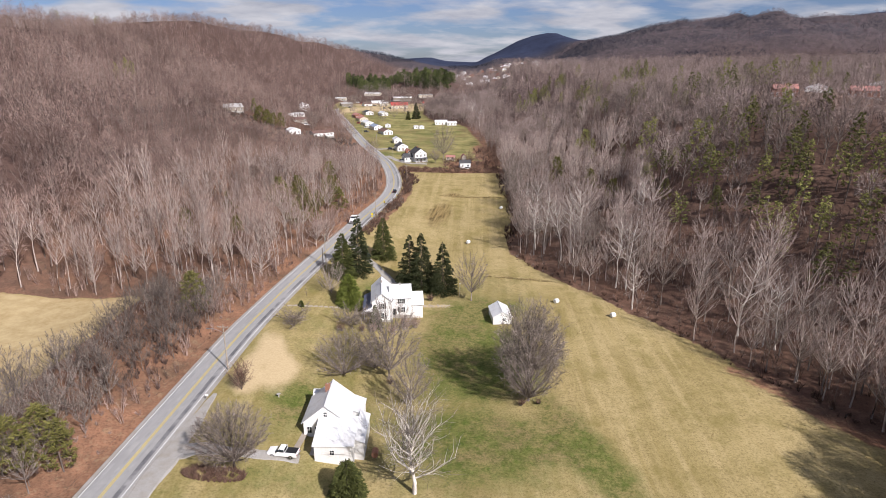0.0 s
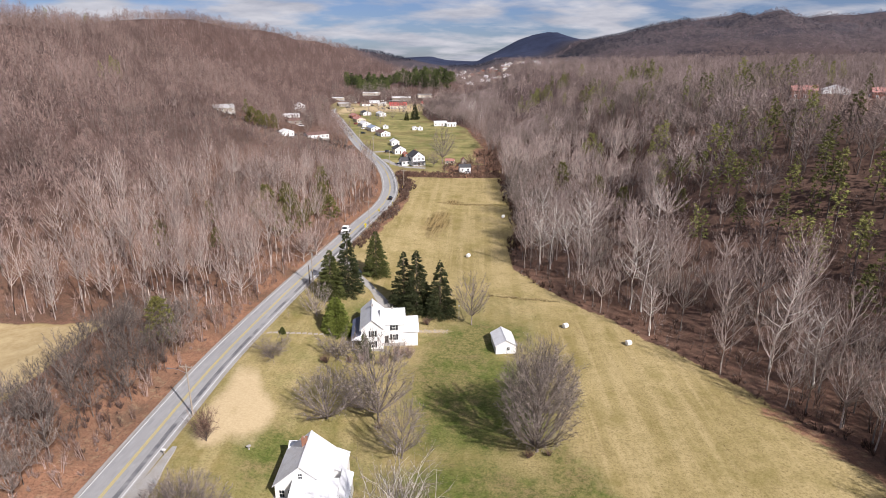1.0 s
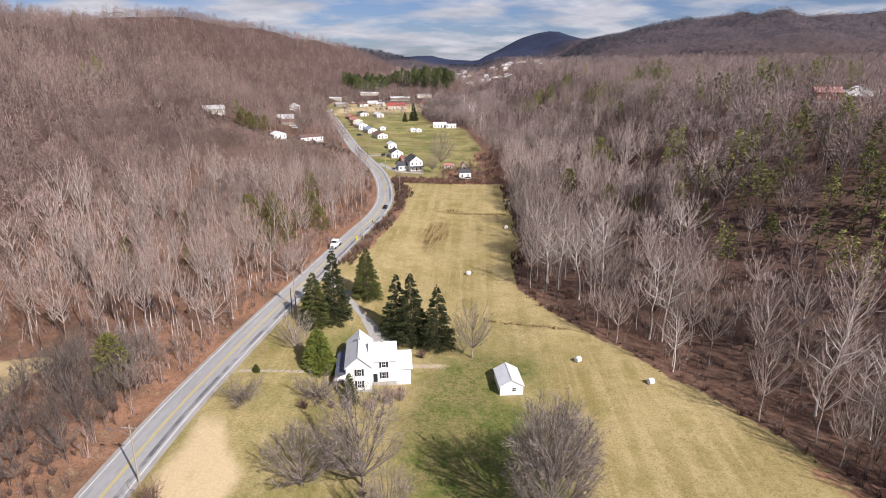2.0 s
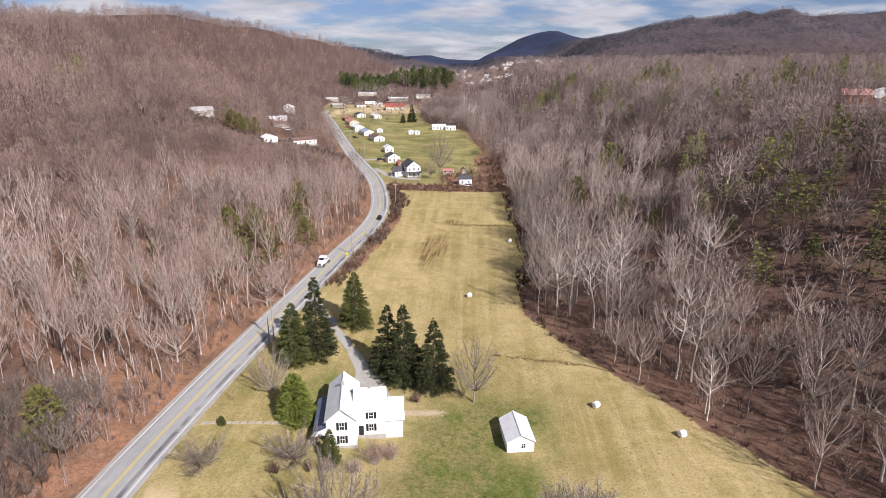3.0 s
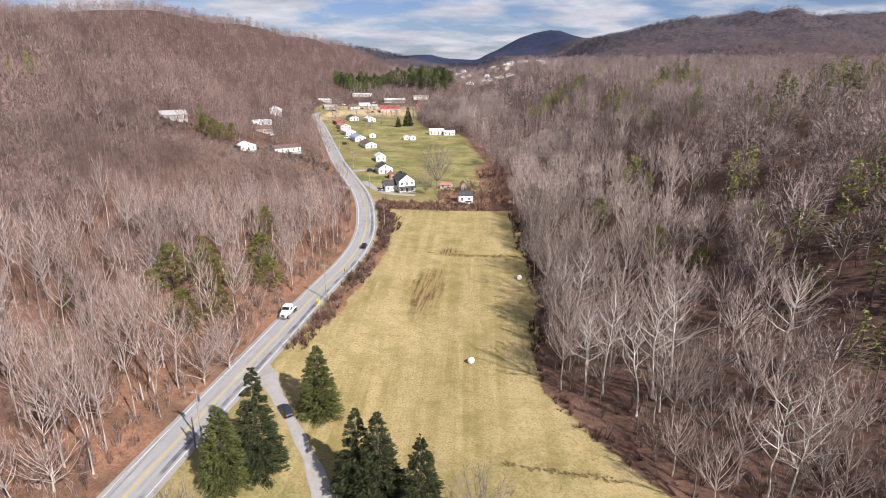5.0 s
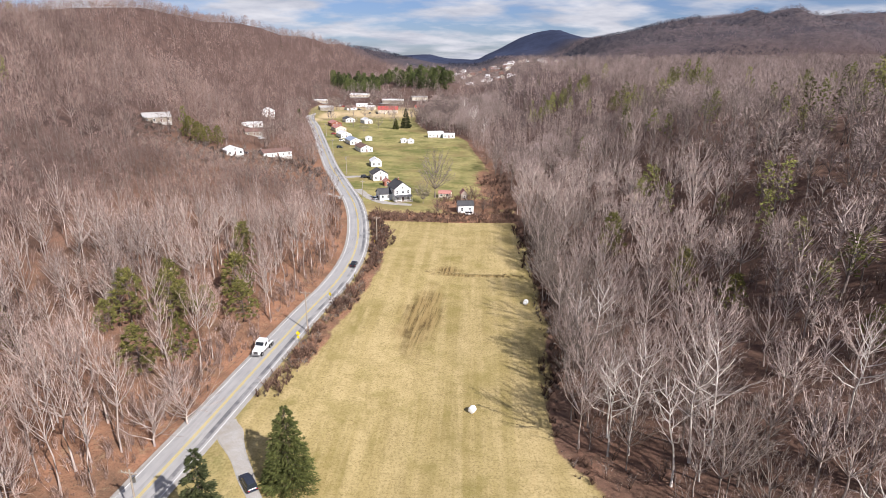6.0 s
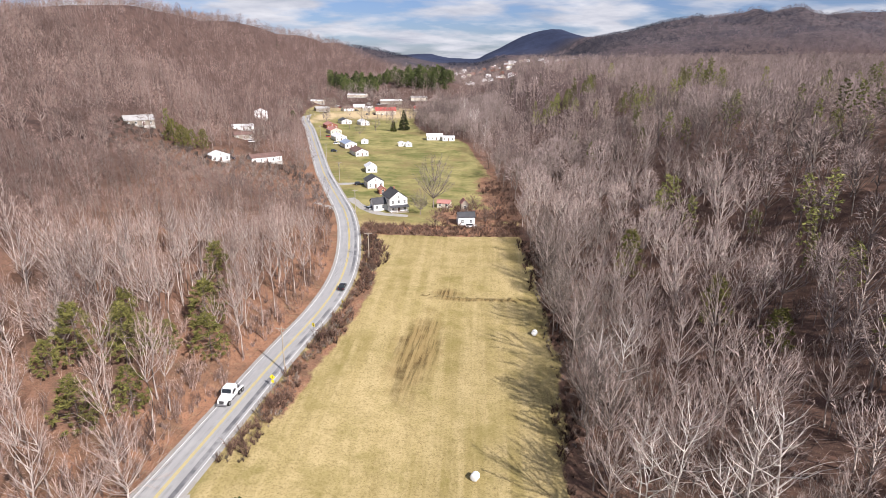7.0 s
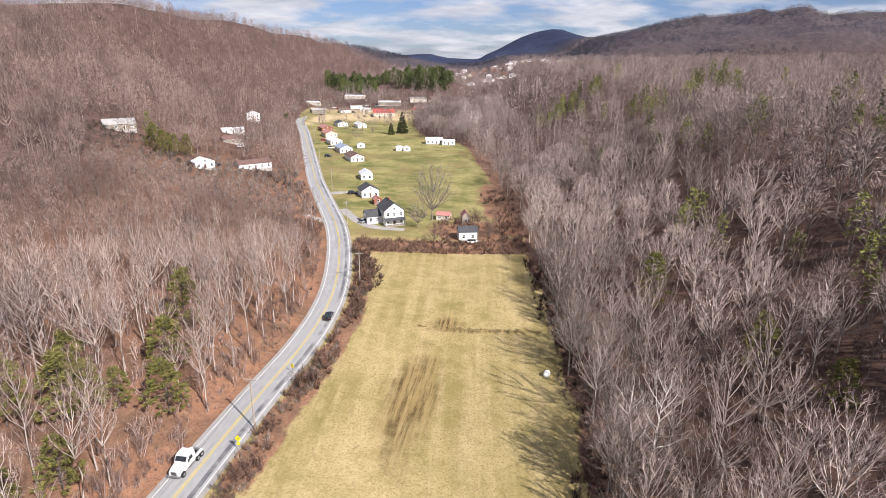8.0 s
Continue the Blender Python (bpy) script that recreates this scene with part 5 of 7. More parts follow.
for x, z in ((-3.2, 1.7), (-1.75, 1.7)):
    window_on(h1, x, 0, z, 0.8, 1.35, "-y")
window_on(h1, -0.05, 0, 5.05, 0.62, 0.95, "-y")
window_on(h1, 2.2, -6.6, 1.5, 0.75, 0.95, "-y")
for y in (2, 5, 7.3):
    window_on(h1, -4.3, y, 1.9, 0.85, 1.4, "-x")
for y in (-2.5, 1.2):
    window_on(h1, 7.6, y, 0.9, 0.8, 1.2, "+x")
door_on(h1, -1.0, -1.2, 0.1, "-x", TRIM)
bm = bmesh.new()
box(bm, -4.1, -1.05, -5.2, -2.6, -1.2, -0.02, 0.04)
part("stoop", bm, CONCRETE, h1, "pale concrete stoop")
for i in range(3):
    bm = bmesh.new()
    box(bm, -4.4 - 0.32 * i, -4.1 - 0.32 * i, -4.8, -3.2, -1.2, -0.2 - 0.19 * i, 0.02)
    part("step", bm, CONCRETE, h1)

walk_1 = thing("garden_path", "short reddish plank walk beside the near house", "path", pose(-27.0, 92.2, Z(-27, 93) + 0.05, 0, 0, -8))
for i in range(14):
    bm = bmesh.new()
    box(bm, -0.55, 0.55, i * 0.36, i * 0.36 + 0.31, -0.12, 0.05, 0.012)
    part("plank", bm, POLE_WOOD, walk_1)

tank = thing("fuel_tank", "dark rusty round fuel tank beside the white house", "tank", pose(-12.6, 93.0, Z(-12.6, 93.0)))
bm = bmesh.new()
cyl(bm, (0, -0.9, 0.95), (0, 0.9, 0.95), 0.62, 0.62, 18)
bmesh.ops.bevel(bm, geom=[e for e in bm.edges if e.is_boundary is False and abs(e.verts[0].co.y - e.verts[1].co.y) < 1e-4], offset=0.1, segments=2, affect="EDGES")
part("drum", bm, BRICK, tank)
for x in (-0.35, 0.35):
    for y in (-0.6, 0.6):
        bm = bmesh.new()
        cyl(bm, (x, y, -0.15), (x, y, 0.6), 0.04, n=6)
        part("leg", bm, STEEL, tank)

# the farmhouse
h2 = thing("farmhouse", "two-storey white farmhouse with white metal roof and black shutters", "house", pose(-16.7, 149.8, -3.5, 0, 0, 6.2))
base_on(h2, -2.75, 2.75, 0, 13.2, -1.2, 0.3)
base_on(h2, 2.75, 8.1, 3.0, 11, -1.5, 0.3)
gable_block(h2, -2.75, 2.75, 0, 13.2, 0.3, 5.75, 8.15, "y", SIDING, ROOF_WHITE, label="white painted metal roof")
gable_block(h2, 2.4, 8.1, 3.0, 11.2, 0.3, 5.55, 7.9, "x", SIDING, ROOF_WHITE, label="white painted metal roof")
gable_block(h2, 8.1, 11.4, 3.2, 10.8, -1.4, 3.3, 5.6, "x", SIDING, ROOF_WHITE, label="white painted metal roof")
shed_block(h2, -5.0, -2.75, 0.1, 11.4, 2.6, 4.35, 3.35, "-x", None, ROOF_PORCH)
bm = bmesh.new()
box(bm, -5.0, -2.75, 0.1, 11.4, -0.9, 0.25)
part("porch_floor", bm, FENCE_WOOD, h2)
bm = bmesh.new()
box(bm, -5.05, -4.9, 0.1, 11.4, 3.0, 3.35)
box(bm, -5.05, -2.75, 0.05, 0.2, 3.0, 3.35)
part("porch_beam", bm, TRIM, h2)
for i in range(5):
    bm = bmesh.new()
    y = 0.2 + 11.1 * i / 4
    box(bm, -5.0, -4.86, y - 0.07, y + 0.07, 0.25, 3.1)
    box(bm, -5.05, -4.81, y - 0.12, y + 0.12, 0.25, 0.4)
    part("porch_post", bm, TRIM, h2)
bm = bmesh.new()
slab(bm, [(-5.35, -0.75, 3.2), (-2.6, -0.75, 3.2), (-2.75, 0.15, 4.3), (-4.9, 0.15, 3.45)], 0.09)
part("porch_hip", bm, ROOF_WHITE, h2)
chimney_on(h2, 0.0, 8.3, 7.5, 8.9, 0.5, CONCRETE, "grey rendered chimney")
chimney_on(h2, 5.2, 7.1, 7.3, 8.4, 0.45, CONCRETE, "grey rendered chimney")
for x in (0.1,):
    window_on(h2, x, 0, 4.5, 0.8, 1.50, "-y", True)
    window_on(h2, x, 0, 1.65, 0.8, 1.55, "-y", True)
window_on(h2, 5.4, 3.0, 4.5, 0.8, 1.3, "-y", True)
window_on(h2, 5.4, 3.0, 1.9, 0.8, 1.45, "-y", True)
door_on(h2, 3.5, 3.0, 0.3, "-y", SHUTTER, 0.95, 2.1)
for y in (2.2, 5.2, 8.5, 11.4):
    window_on(h2, -2.75, y, 5.0, 0.85, 1.3, "-x")
    window_on(h2, -2.75, y, 1.9, 0.85, 1.5, "-x")
for y in (5.4, 8.6):
    window_on(h2, 11.4, y, 1.2, 0.8, 1.2, "+x")

# the white shed by the big bush
shed_1 = thing("shed", "small white painted shed with a pale metal roof", "shed", pose(16.4, 149.7, -4.45, 0, 0, 5))
base_on(shed_1, -2.55, 2.55, 0, 7.6, -0.8, 0.12)
gable_block(shed_1, -2.55, 2.55, 0, 7.6, 0.12, 2.35, 3.75, "y", SIDING, ROOF_WHITE, 0.25)
window_on(shed_1, 0.5, 0, 1.45, 0.75, 0.85, "-y")
door_on(shed_1, -1.4, 0, 0.12, "-y", TRIM, 0.9, 1.9)


def simple_house(label, x, y, turn, w, d, eave, rise, axis, wall, roof, wins=2, chimney=False, name="house", porch=False, group="houses up the valley", z0=None, category="house", sides=True):
    """A plain gabled house with windows and a door on its long and short sides."""
    z = (Z(x, y) if z0 is None else z0)
    ob = thing(name, label, category, pose(x, y, z, 0, 0, turn), group)
    base_on(ob, -w / 2, w / 2, -d / 2, d / 2, -1.8, 0.2)
    gable_block(ob, -w / 2, w / 2, -d / 2, d / 2, 0.2, eave, eave + rise, axis, wall, roof, 0.3)
    storeys = max(1, int(eave / 2.5))
    for s in range(storeys):
        zz = 1.55 + 2.65 * s
        for i in range(wins):
            u = -w / 2 + w * (i + 0.5) / wins
            if s == 0 and i == wins // 2 and wins > 2:
                door_on(ob, u, -d / 2, 0.2, "-y", ROOF_BROWN)
            else:
                window_on(ob, u, -d / 2, zz, 0.9, 1.3, "-y")
        if sides:
            for f, xx in (("+x", w / 2), ("-x", -w / 2)):
                for v in (-d / 4, d / 4):
                    window_on(ob, xx, v, zz, 0.9, 1.3, f)
    if axis == "y" and rise > 1.6:
        window_on(ob, 0, -d / 2, eave + 0.5, 0.7, 0.9, "-y")
    if chimney:
        chimney_on(ob, w * 0.15 if axis == "x" else 0, d * 0.1, eave + rise * 0.5, eave + rise + 1.0, 0.6)
    if porch:
        shed_block(ob, -w / 2, w / 2, -d / 2 - 2.0, -d / 2, 2.2, 2.75, 2.3, "-y", None, roof, 0.2)
        for i in range(4):
            bm = bmesh.new()
            xx = -w / 2 + 0.1 + (w - 0.2) * i / 3
            box(bm, xx - 0.06, xx + 0.06, -d / 2 - 1.95, -d / 2 - 1.83, -0.6, 2.35)
            part("porch_post", bm, TRIM, ob)
        bm = bmesh.new()
        box(bm, -w / 2, w / 2, -d / 2 - 2.0, -d / 2, -0.8, 0.15)
        part("porch_floor", bm, FENCE_WOOD, ob)
    return ob


tall_house = simple_house("tall white two-storey house with dark gabled roof, wing and porch", -16.2, 386, 22, 7.8, 10.5, 5.7, 2.9, "y", SIDING, ROOF_DARK, 3, True, porch=True)
gable_block(tall_house, -9.6, -3.92, -1.0, 5.2, -1.0, 3.0, 4.9, "x", SIDING, ROOF_DARK)
gable_block(tall_house, -3.0, 3.0, 5.26, 10.4, -1.0, 2.9, 4.6, "y", SIDING, ROOF_WORN)
for wx in (-8.2, -5.6):
    window_on(tall_house, wx, -1.0, 1.6, 0.9, 1.3, "-y")
simple_house("white cottage with a dark shingle roof beside a gravel yard", -30.0, 428, 20, 8.0, 8.5, 3.4, 2.2, "y", SIDING, ROOF_DARK, 3)
simple_house("small white outbuilding with a pale roof", -36.0, 467, 14, 6.0, 9, 3.0, 1.6, "y", SIDING, ROOF_WHITE, 2, name="outbuilding", category="outbuilding")
simple_house("small brick-red outbuilding behind the white house", -24.5, 414, 20, 3.4, 4, 2.4, 1.2, "y", BRICK_WALL, ROOF_PINK, 1, name="outbuilding", category="outbuilding", sides=False)
for lab, x, y, w, d, rf, wl in (("white bungalow with a brown shingle roof on a lawn", -50.5, 523, 11, 10, ROOF_BROWN, SIDING), ("white bungalow with a faded blue roof", -62, 553, 11, 10, ROOF_BLUE, SIDING), ("white bungalow with a grey roof", -74, 586, 11, 10, ROOF_GREY, SIDING), ("bungalow with a faded red roof", -84, 622, 12, 10, ROOF_PINK, CREAM), ("brick bungalow with a dark red roof", -93, 655, 12, 10, ROOF_PINK, BRICK_WALL), ("white house with a dark roof near the bend", -86, 690, 12, 9, ROOF_DARK, SIDING), ("white house with a grey roof at the village edge", -68, 682, 10, 9, ROOF_GREY, SIDING)):
    simple_house(lab, x, y + 2.5, 24, w * 0.76, d * 1.5, 3.0, 1.8, "y", wl, rf, 3)
for lab, x, y, w, d, rf in (("small white garden shed on the lawn", -52.5, 572, 5, 4, ROOF_WHITE), ("white garden shed with a grey roof", -25, 563, 5, 5, ROOF_GREY), ("small white garden shed beside another", -20, 561, 4.5, 4, ROOF_WHITE)):
    simple_house(lab, x, y, 10, w, d, 2.3, 1.0, "y", SIDING, rf, 1, name="garden_shed", category="shed", sides=False)
simple_house("long low white barn with an open grey roof", -2, 595, 4, 12, 7, 3.0, 1.6, "x", SIDING, ROOF_GREY, 4, name="barn", category="barn")
simple_house("long low white trailer home", 8.5, 591, 4, 9, 5, 2.8, 0.9, "x", SIDING, ROOF_WHITE, 3, name="trailer_home", category="trailer")
simple_house("small white cabin with a dark roof by the stream", 13.5, 367, 6, 6.6, 5.5, 3.3, 1.4, "x", SIDING, ROOF_DARK, 2, porch=False, name="cabin", category="cabin")
simple_house("low shed with a faded pink roof by the stream", 5.0, 390, -12, 5.5, 4, 2.2, 1.0, "x", CREAM, ROOF_PINK, 2, name="outbuilding", category="outbuilding", sides=False)
simple_house("small brown plank shed among stream-side bushes", 13.5, 386, 8, 3, 4, 3.2, 1.6, "y", POLE_WOOD, ROOF_PINK, 1, name="outbuilding", category="outbuilding", sides=False)
# the shops at the village's end
for lab, x, y, tn, w, d, e, ri, rf, wl, wn in (("store with a broad bright red metal roof", -56, 776, 8, 21, 17, 3.4, 3.2, ROOF_RED, CREAM, 3), ("smaller red-roofed store wing behind the spruce", -22, 800, 12, 11, 10, 3.6, 2.2, ROOF_RED, CREAM, 0), ("long commercial building with a pale low roof", -58, 872, 4, 26, 17, 3.2, 1.2, ROOF_GREY, FENCE_WOOD, 0), ("low commercial building with a pale roof", -106, 926, -6, 24, 14, 3.0, 1.2, ROOF_GREY, CREAM, 2), ("white trailer home beside the gravel lot", -92, 836, 14, 13, 5, 2.5, 0.9, ROOF_WHITE, SIDING, 2), ("grey trailer home at the foot of the wood", -142, 846, -12, 15, 7, 2.7, 1.2, ROOF_GREY, CREAM, 2), ("grey-roofed store beside the road", -126, 792, 22, 15, 11, 3.2, 1.8, ROOF_WORN, FENCE_WOOD, 2), ("pale storehouse behind the stores", -26, 896, 10, 20, 14, 3.4, 1.3, ROOF_WORN, CREAM, 0), ("brown-roofed house among the stores", -100, 800, 30, 11, 9, 3.0, 2.0, ROOF_BROWN, SIDING, 2), ("small pale house behind the red-roofed store", -78, 806, -8, 10, 8, 2.8, 1.8, ROOF_GREY, CREAM, 2)):
    kd = "store" if "store" in lab or "commercial" in lab else "trailer_home" if "trailer" in lab else "house"
    simple_house(lab, x, y, tn, w, d, e, ri, "x", wl, rf, wn, sides=False, name=kd, category={"trailer_home": "trailer"}.get(kd, kd), group="buildings at the village end")
# the houses on the left slope
simple_house("long white bungalow with a red-brown roof among trees", -94.5, 466, 37, 17, 8, 3.0, 1.6, "x", SIDING, ROOF_BROWN, 5, group="houses on the wooded slope")
simple_house("small white house with a pale grey roof among trees", -110.5, 441, 40, 9, 7, 3.0, 1.7, "y", SIDING, ROOF_GREY, 3, group="houses on the wooded slope")
simple_house("low house with a wide weathered grey roof on the slope", -164, 471, 35, 15, 9, 3.0, 2.4, "x", FENCE_WOOD, ROOF_WORN, 4, group="houses on the wooded slope")
simple_house("tall white house above the bend", -146, 637, 20, 10, 9, 5.6, 2.4, "y", SIDING, ROOF_GREY, 3, True, group="houses on the wooded slope")
simple_house("weathered house with a brown roof on a bare earth terrace", -125.5, 527, 25, 12, 8, 2.8, 1.7, "x", FENCE_WOOD, ROOF_BROWN, 3, group="houses on the wooded slope")
simple_house("white trailer home behind the terrace", -135, 556, 30, 14, 6, 2.8, 1.2, "x", SIDING, ROOF_WHITE, 3, name="trailer_home", category="trailer", group="houses on the wooded slope")
# the houses on the right plateau
simple_house("red brick house on the wooded plateau", 176, 315, -20, 11, 8, 4.2, 2.2, "x", BRICK_WALL, ROOF_PINK, 3, group="houses on the plateau")
simple_house("white house with a pale roof on the plateau", 222, 362, -25, 13, 8, 4, 2.4, "y", SIDING, ROOF_WHITE, 3, group="houses on the plateau")
simple_house("brick house with a faded red roof on the plateau", 224, 325, -25, 13, 9, 3.6, 2.2, "x", BRICK_WALL, ROOF_PINK, 3, group="houses on the plateau")
simple_house("white house beyond the plateau's trees", 300, 420, -20, 14, 9, 5.4, 2.4, "y", SIDING, ROOF_GREY, 3, group="houses on the plateau")

# the far town at the head of the valley
rng_t = random.Random(5)
for i in range(44):
    if i < 26:
        y = rng_t.uniform(1180, 1750)
        x = y * rng_t.uniform(0.02, 0.105)
    else:
        y = rng_t.uniform(1450, 1800)
        x = y * rng_t.uniform(0.1, 0.2)
    ob = thing("house", "tiny pale house in the distant town", "house", pose(x, y, Z(x, y), 0, 0, rng_t.uniform(-30, 30)), "houses of the distant town")
    w = rng_t.uniform(8, 14)
    gable_block(ob, -w / 2, w / 2, -4, 4, -3, 4.0, 6.6, rng_t.choice("xy"), rng_t.choice((SIDING, SIDING, CREAM, BRICK_WALL)), rng_t.choice((ROOF_GREY, ROOF_WORN, ROOF_DARK, ROOF_PINK)))


# ---- trees of the yards ----
spread_big = tree_meshes("spreading_tree", bare_tree(201, h=19, girth=0.42, first=0.24, reach=0.44, limbs=28, subs=9, twigs=11, sides=6, rise=1.35, wide=0.05, lean=0.01, fan=0.6, stem=0.68), BARK_PALE, TWIG_YARD)
stand("yard_tree", spread_big, -4.9, 83.5, "tall bare spreading tree beside the near white house", turn=20)


def round_tree(seed, h, girth, mats, first=0.14, reach=0.5, limbs=24, subs=8, twigs=12, rise=0.9, wide=0.06, stem=0.55, fan=0.45):
    return tree_meshes("round_tree", bare_tree(seed, h=h, girth=girth, first=first, reach=reach, limbs=limbs, subs=subs, twigs=twigs, sides=5, rise=rise, wide=wide, lean=0.01, stem=stem, fan=fan), *mats)


dense = tree_meshes("round_tree", crown_tree(210, 20.0, 0.26, 6.6, 0.05, 84, 9, 12, 5, 0.045, 0.72, 0.01, 0.085, 0.5, 6500), BARK_MID, TWIG_YARD)
stand("yard_tree", dense, 18.4, 111.8, "large dense bare tree on the lawn near the shed", turn=100, scale=1.18)
dense_b = tree_meshes("round_tree", crown_tree(211, 12.0, 0.2, 6.2, 0.16, 66, 9, 12, 5, 0.045, 0.7, 0.01, 0.11, 0.55, 4500), BARK_DARK, TWIG_YARD)
stand("yard_tree", dense_b, -35.4, 84.6, "dense dark bare tree shading the near drive", turn=40)
vase = tree_meshes("round_tree", crown_tree(212, 12.5, 0.19, 4.6, 0.12, 36, 8, 9, 5, 0.045, 0.5, 0.01, 0.11, 0.5, 1000), BARK_MID, TWIG_YARD)
stand("yard_tree", dense_b, 20.6, 121.5, "dense bare tree behind the large one near the shed", turn=210, scale=1.15)
stand("yard_tree", vase, -12.3, 121.2, "bare vase-shaped tree with many stems on the lawn", turn=10, scale=1.6)
vase_b = tree_meshes("round_tree", crown_tree(213, 9.0, 0.17, 5.6, 0.06, 44, 8, 10, 5, 0.045, 0.5, 0.01, 0.13, 0.55, 1500), BARK_MID, TWIG_YARD)
stand("yard_tree", vase_b, -22.5, 120.2, "low broad bare tree with tangled branches", turn=70, scale=1.2)
stand("yard_tree", vase_b, -16.2, 125.0, "bare tangled tree on the lawn", turn=200, scale=0.85)
stand("yard_tree", vase, -6.9, 110.0, "bare slender tree behind the near house", turn=150, scale=1.05)
upright = round_tree(214, 6.5, 0.1, (BARK_DARK, TWIG_RUST), first=0.04, reach=0.6, limbs=26, subs=6, twigs=9, rise=2.4, stem=0.4)
stand("yard_tree", upright, -41.5, 107.6, "small upright bare tree beside the road", turn=0)
apple = round_tree(215, 4.6, 0.16, (BARK_DARK, TWIG_YARD), first=0.3, reach=0.95, limbs=18, subs=8, twigs=10, rise=0.45, stem=0.5, fan=0.5)
stand("orchard_tree", apple, -38.1, 139.0, "low spreading bare orchard tree on tan grass", turn=60, group="orchard trees")
stand("orchard_tree", apple, -24.2, 143.7, "low spreading bare orchard tree by the farmhouse", turn=190, scale=1.15, group="orchard trees")
lilac = tree_meshes("round_tree", crown_tree(216, 11.0, 0.13, 4.4, 0.05, 44, 7, 8, 5, 0.045, 0.3, 0.01, 0.11, 0.4), BARK_GREY, TWIG_YARD)
stand("yard_tree", lilac, -33.1, 163.3, "bare many-stemmed tree behind the round cedar", turn=33)
fine_tree = tree_meshes("round_tree", crown_tree(217, 15.5, 0.2, 5.4, 0.2, 38, 7, 9, 5, 0.04, 0.55, 0.01, 0.1, 0.45), BARK_MID, TWIG_YARD)
stand("yard_tree", fine_tree, 8.5, 165.9, "slender bare tree beside the spruces", turn=300)
thicket = tree_meshes("thicket", shrub(220, 4.2, 46, 12, 0.05, 0.75), BARK_GREY, TWIG_ROSE)
stand("bush", thicket, -10.3, 146.2, "tall bare rose-brown bush before the farmhouse", "bush", scale=1.15)
stand("bush", thicket, -7.6, 147.6, "tall bare brown bush before the farmhouse", "bush", scale=0.95)
stand("bush", thicket, -18.5, 143.0, "bare rose-brown bush beside the dark evergreen", "bush", scale=0.7)
stand("bush", thicket, -13.5, 143.2, "bare rose-brown bush before the farmhouse", "bush", scale=0.8)
small_bush = tree_meshes("small_bush", shrub(221, 1.8, 40, 10, 0.05, 0.9), BARK_DARK, TWIG_RUST)
for x, y, s in ((-3.5, 166.0, 1.2), (-26.5, 141.0, 1.3), (-21.5, 142.5, 1.1), (-7.5, 158.5, 0.8), (-12.0, 119.0, 0.9), (16.5, 110, 1.0), (20.5, 110.5, 0.8)):
    stand("bush", small_bush, x, y, "small bare brown bush on the lawn", "bush", scale=s, group="small bushes")
sap = tree_meshes("sapling", bare_tree(223, h=3.4, girth=0.05, first=0.3, reach=0.3, limbs=9, subs=3, twigs=4, sides=5, wide=0.03), BARK_DARK, TWIG_GREY)
stand("sapling", sap, -39.4, 158.8, "young bare sapling in the farmhouse lawn", turn=5)

spruce_a = tree_meshes("spruce", spruce_tree(230, 18.0, 5.6, shape=0.78, wide=0.22), BARK_DARK, SPRUCE)
spruce_b = tree_meshes("spruce", spruce_tree(231, 17.5, 5.3, gap=0.08, shape=0.78, wide=0.22), BARK_DARK, SPRUCE)
spruce_c = tree_meshes("spruce", spruce_tree(232, 16.5, 4.8, gap=0.2, shape=0.75, wide=0.2), BARK_DARK, SPRUCE)
cedar_a = tree_meshes("cedar", spruce_tree(233, 15.5, 4.8, shape=0.6, wide=0.22), BARK_DARK, CEDAR)
cedar_b = tree_meshes("cedar", spruce_tree(234, 9.0, 4.0, shape=0.45, skirt=0.01, tiers=34, per=17, wide=0.2), BARK_DARK, CEDAR)
cedar_c = tree_meshes("cedar", spruce_tree(235, 9.5, 4.0, shape=0.5, skirt=0.01, tiers=36, per=18, wide=0.2), BARK_DARK, CEDAR_BRIGHT)
spruce_d = tree_meshes("spruce", spruce_tree(236, 18.0, 4.4, gap=0.1, shape=0.7, wide=0.2), BARK_DARK, SPRUCE)
for me_, x, y, s, lab in ((spruce_d, -27.2, 180.5, 1.08, "tall dark spruce beside the gravel drive"), (cedar_a, -31.6, 176.2, 0.92, "broad dark cedar beside the road"), (cedar_a, -20.9, 198.2, 0.95, "broad green cedar where the drive meets the field"), (spruce_a, -6.8, 174.5, 1.03, "tall dark spruce in the farmhouse grove"), (spruce_b, -0.1, 171.6, 0.95, "dark spruce at the edge of the grove"), (spruce_c, -10.6, 177.5, 1.02, "thin grey-green spruce in the grove")):
    stand("spruce" if me_ is not cedar_a else "cedar", me_, x, y, lab, scale=s)
stand("cedar", cedar_c, -26.8, 156.6, "round bright green cedar beside the farmhouse", scale=1.0)
stand("cedar", cedar_a, -18.2, 146.0, "dark evergreen before the farmhouse front", scale=0.42)
stand("cedar", cedar_b, -15.8, 81.6, "olive green cedar in front of the near house", scale=0.85)
stand("cedar", cedar_b, -39.3, 151.5, "small clipped evergreen at the end of the garden path", "bush", scale=0.2)
stand("spruce", spruce_a, -28.8, 650, "dark spruce in the village lawn", scale=0.95)
stand("cedar", cedar_a, -37, 640, "green cedar in the village", scale=0.6)

# pines by name along the edges of the woods
pine_big = [tree_meshes("pine", bushy_pine(240 + i, 11 + 1.2 * i, 5.0 - 0.3 * i, clumps=72, blades=30, low=0.12, size=1.1), BARK_DARK, PINE) for i in range(3)]
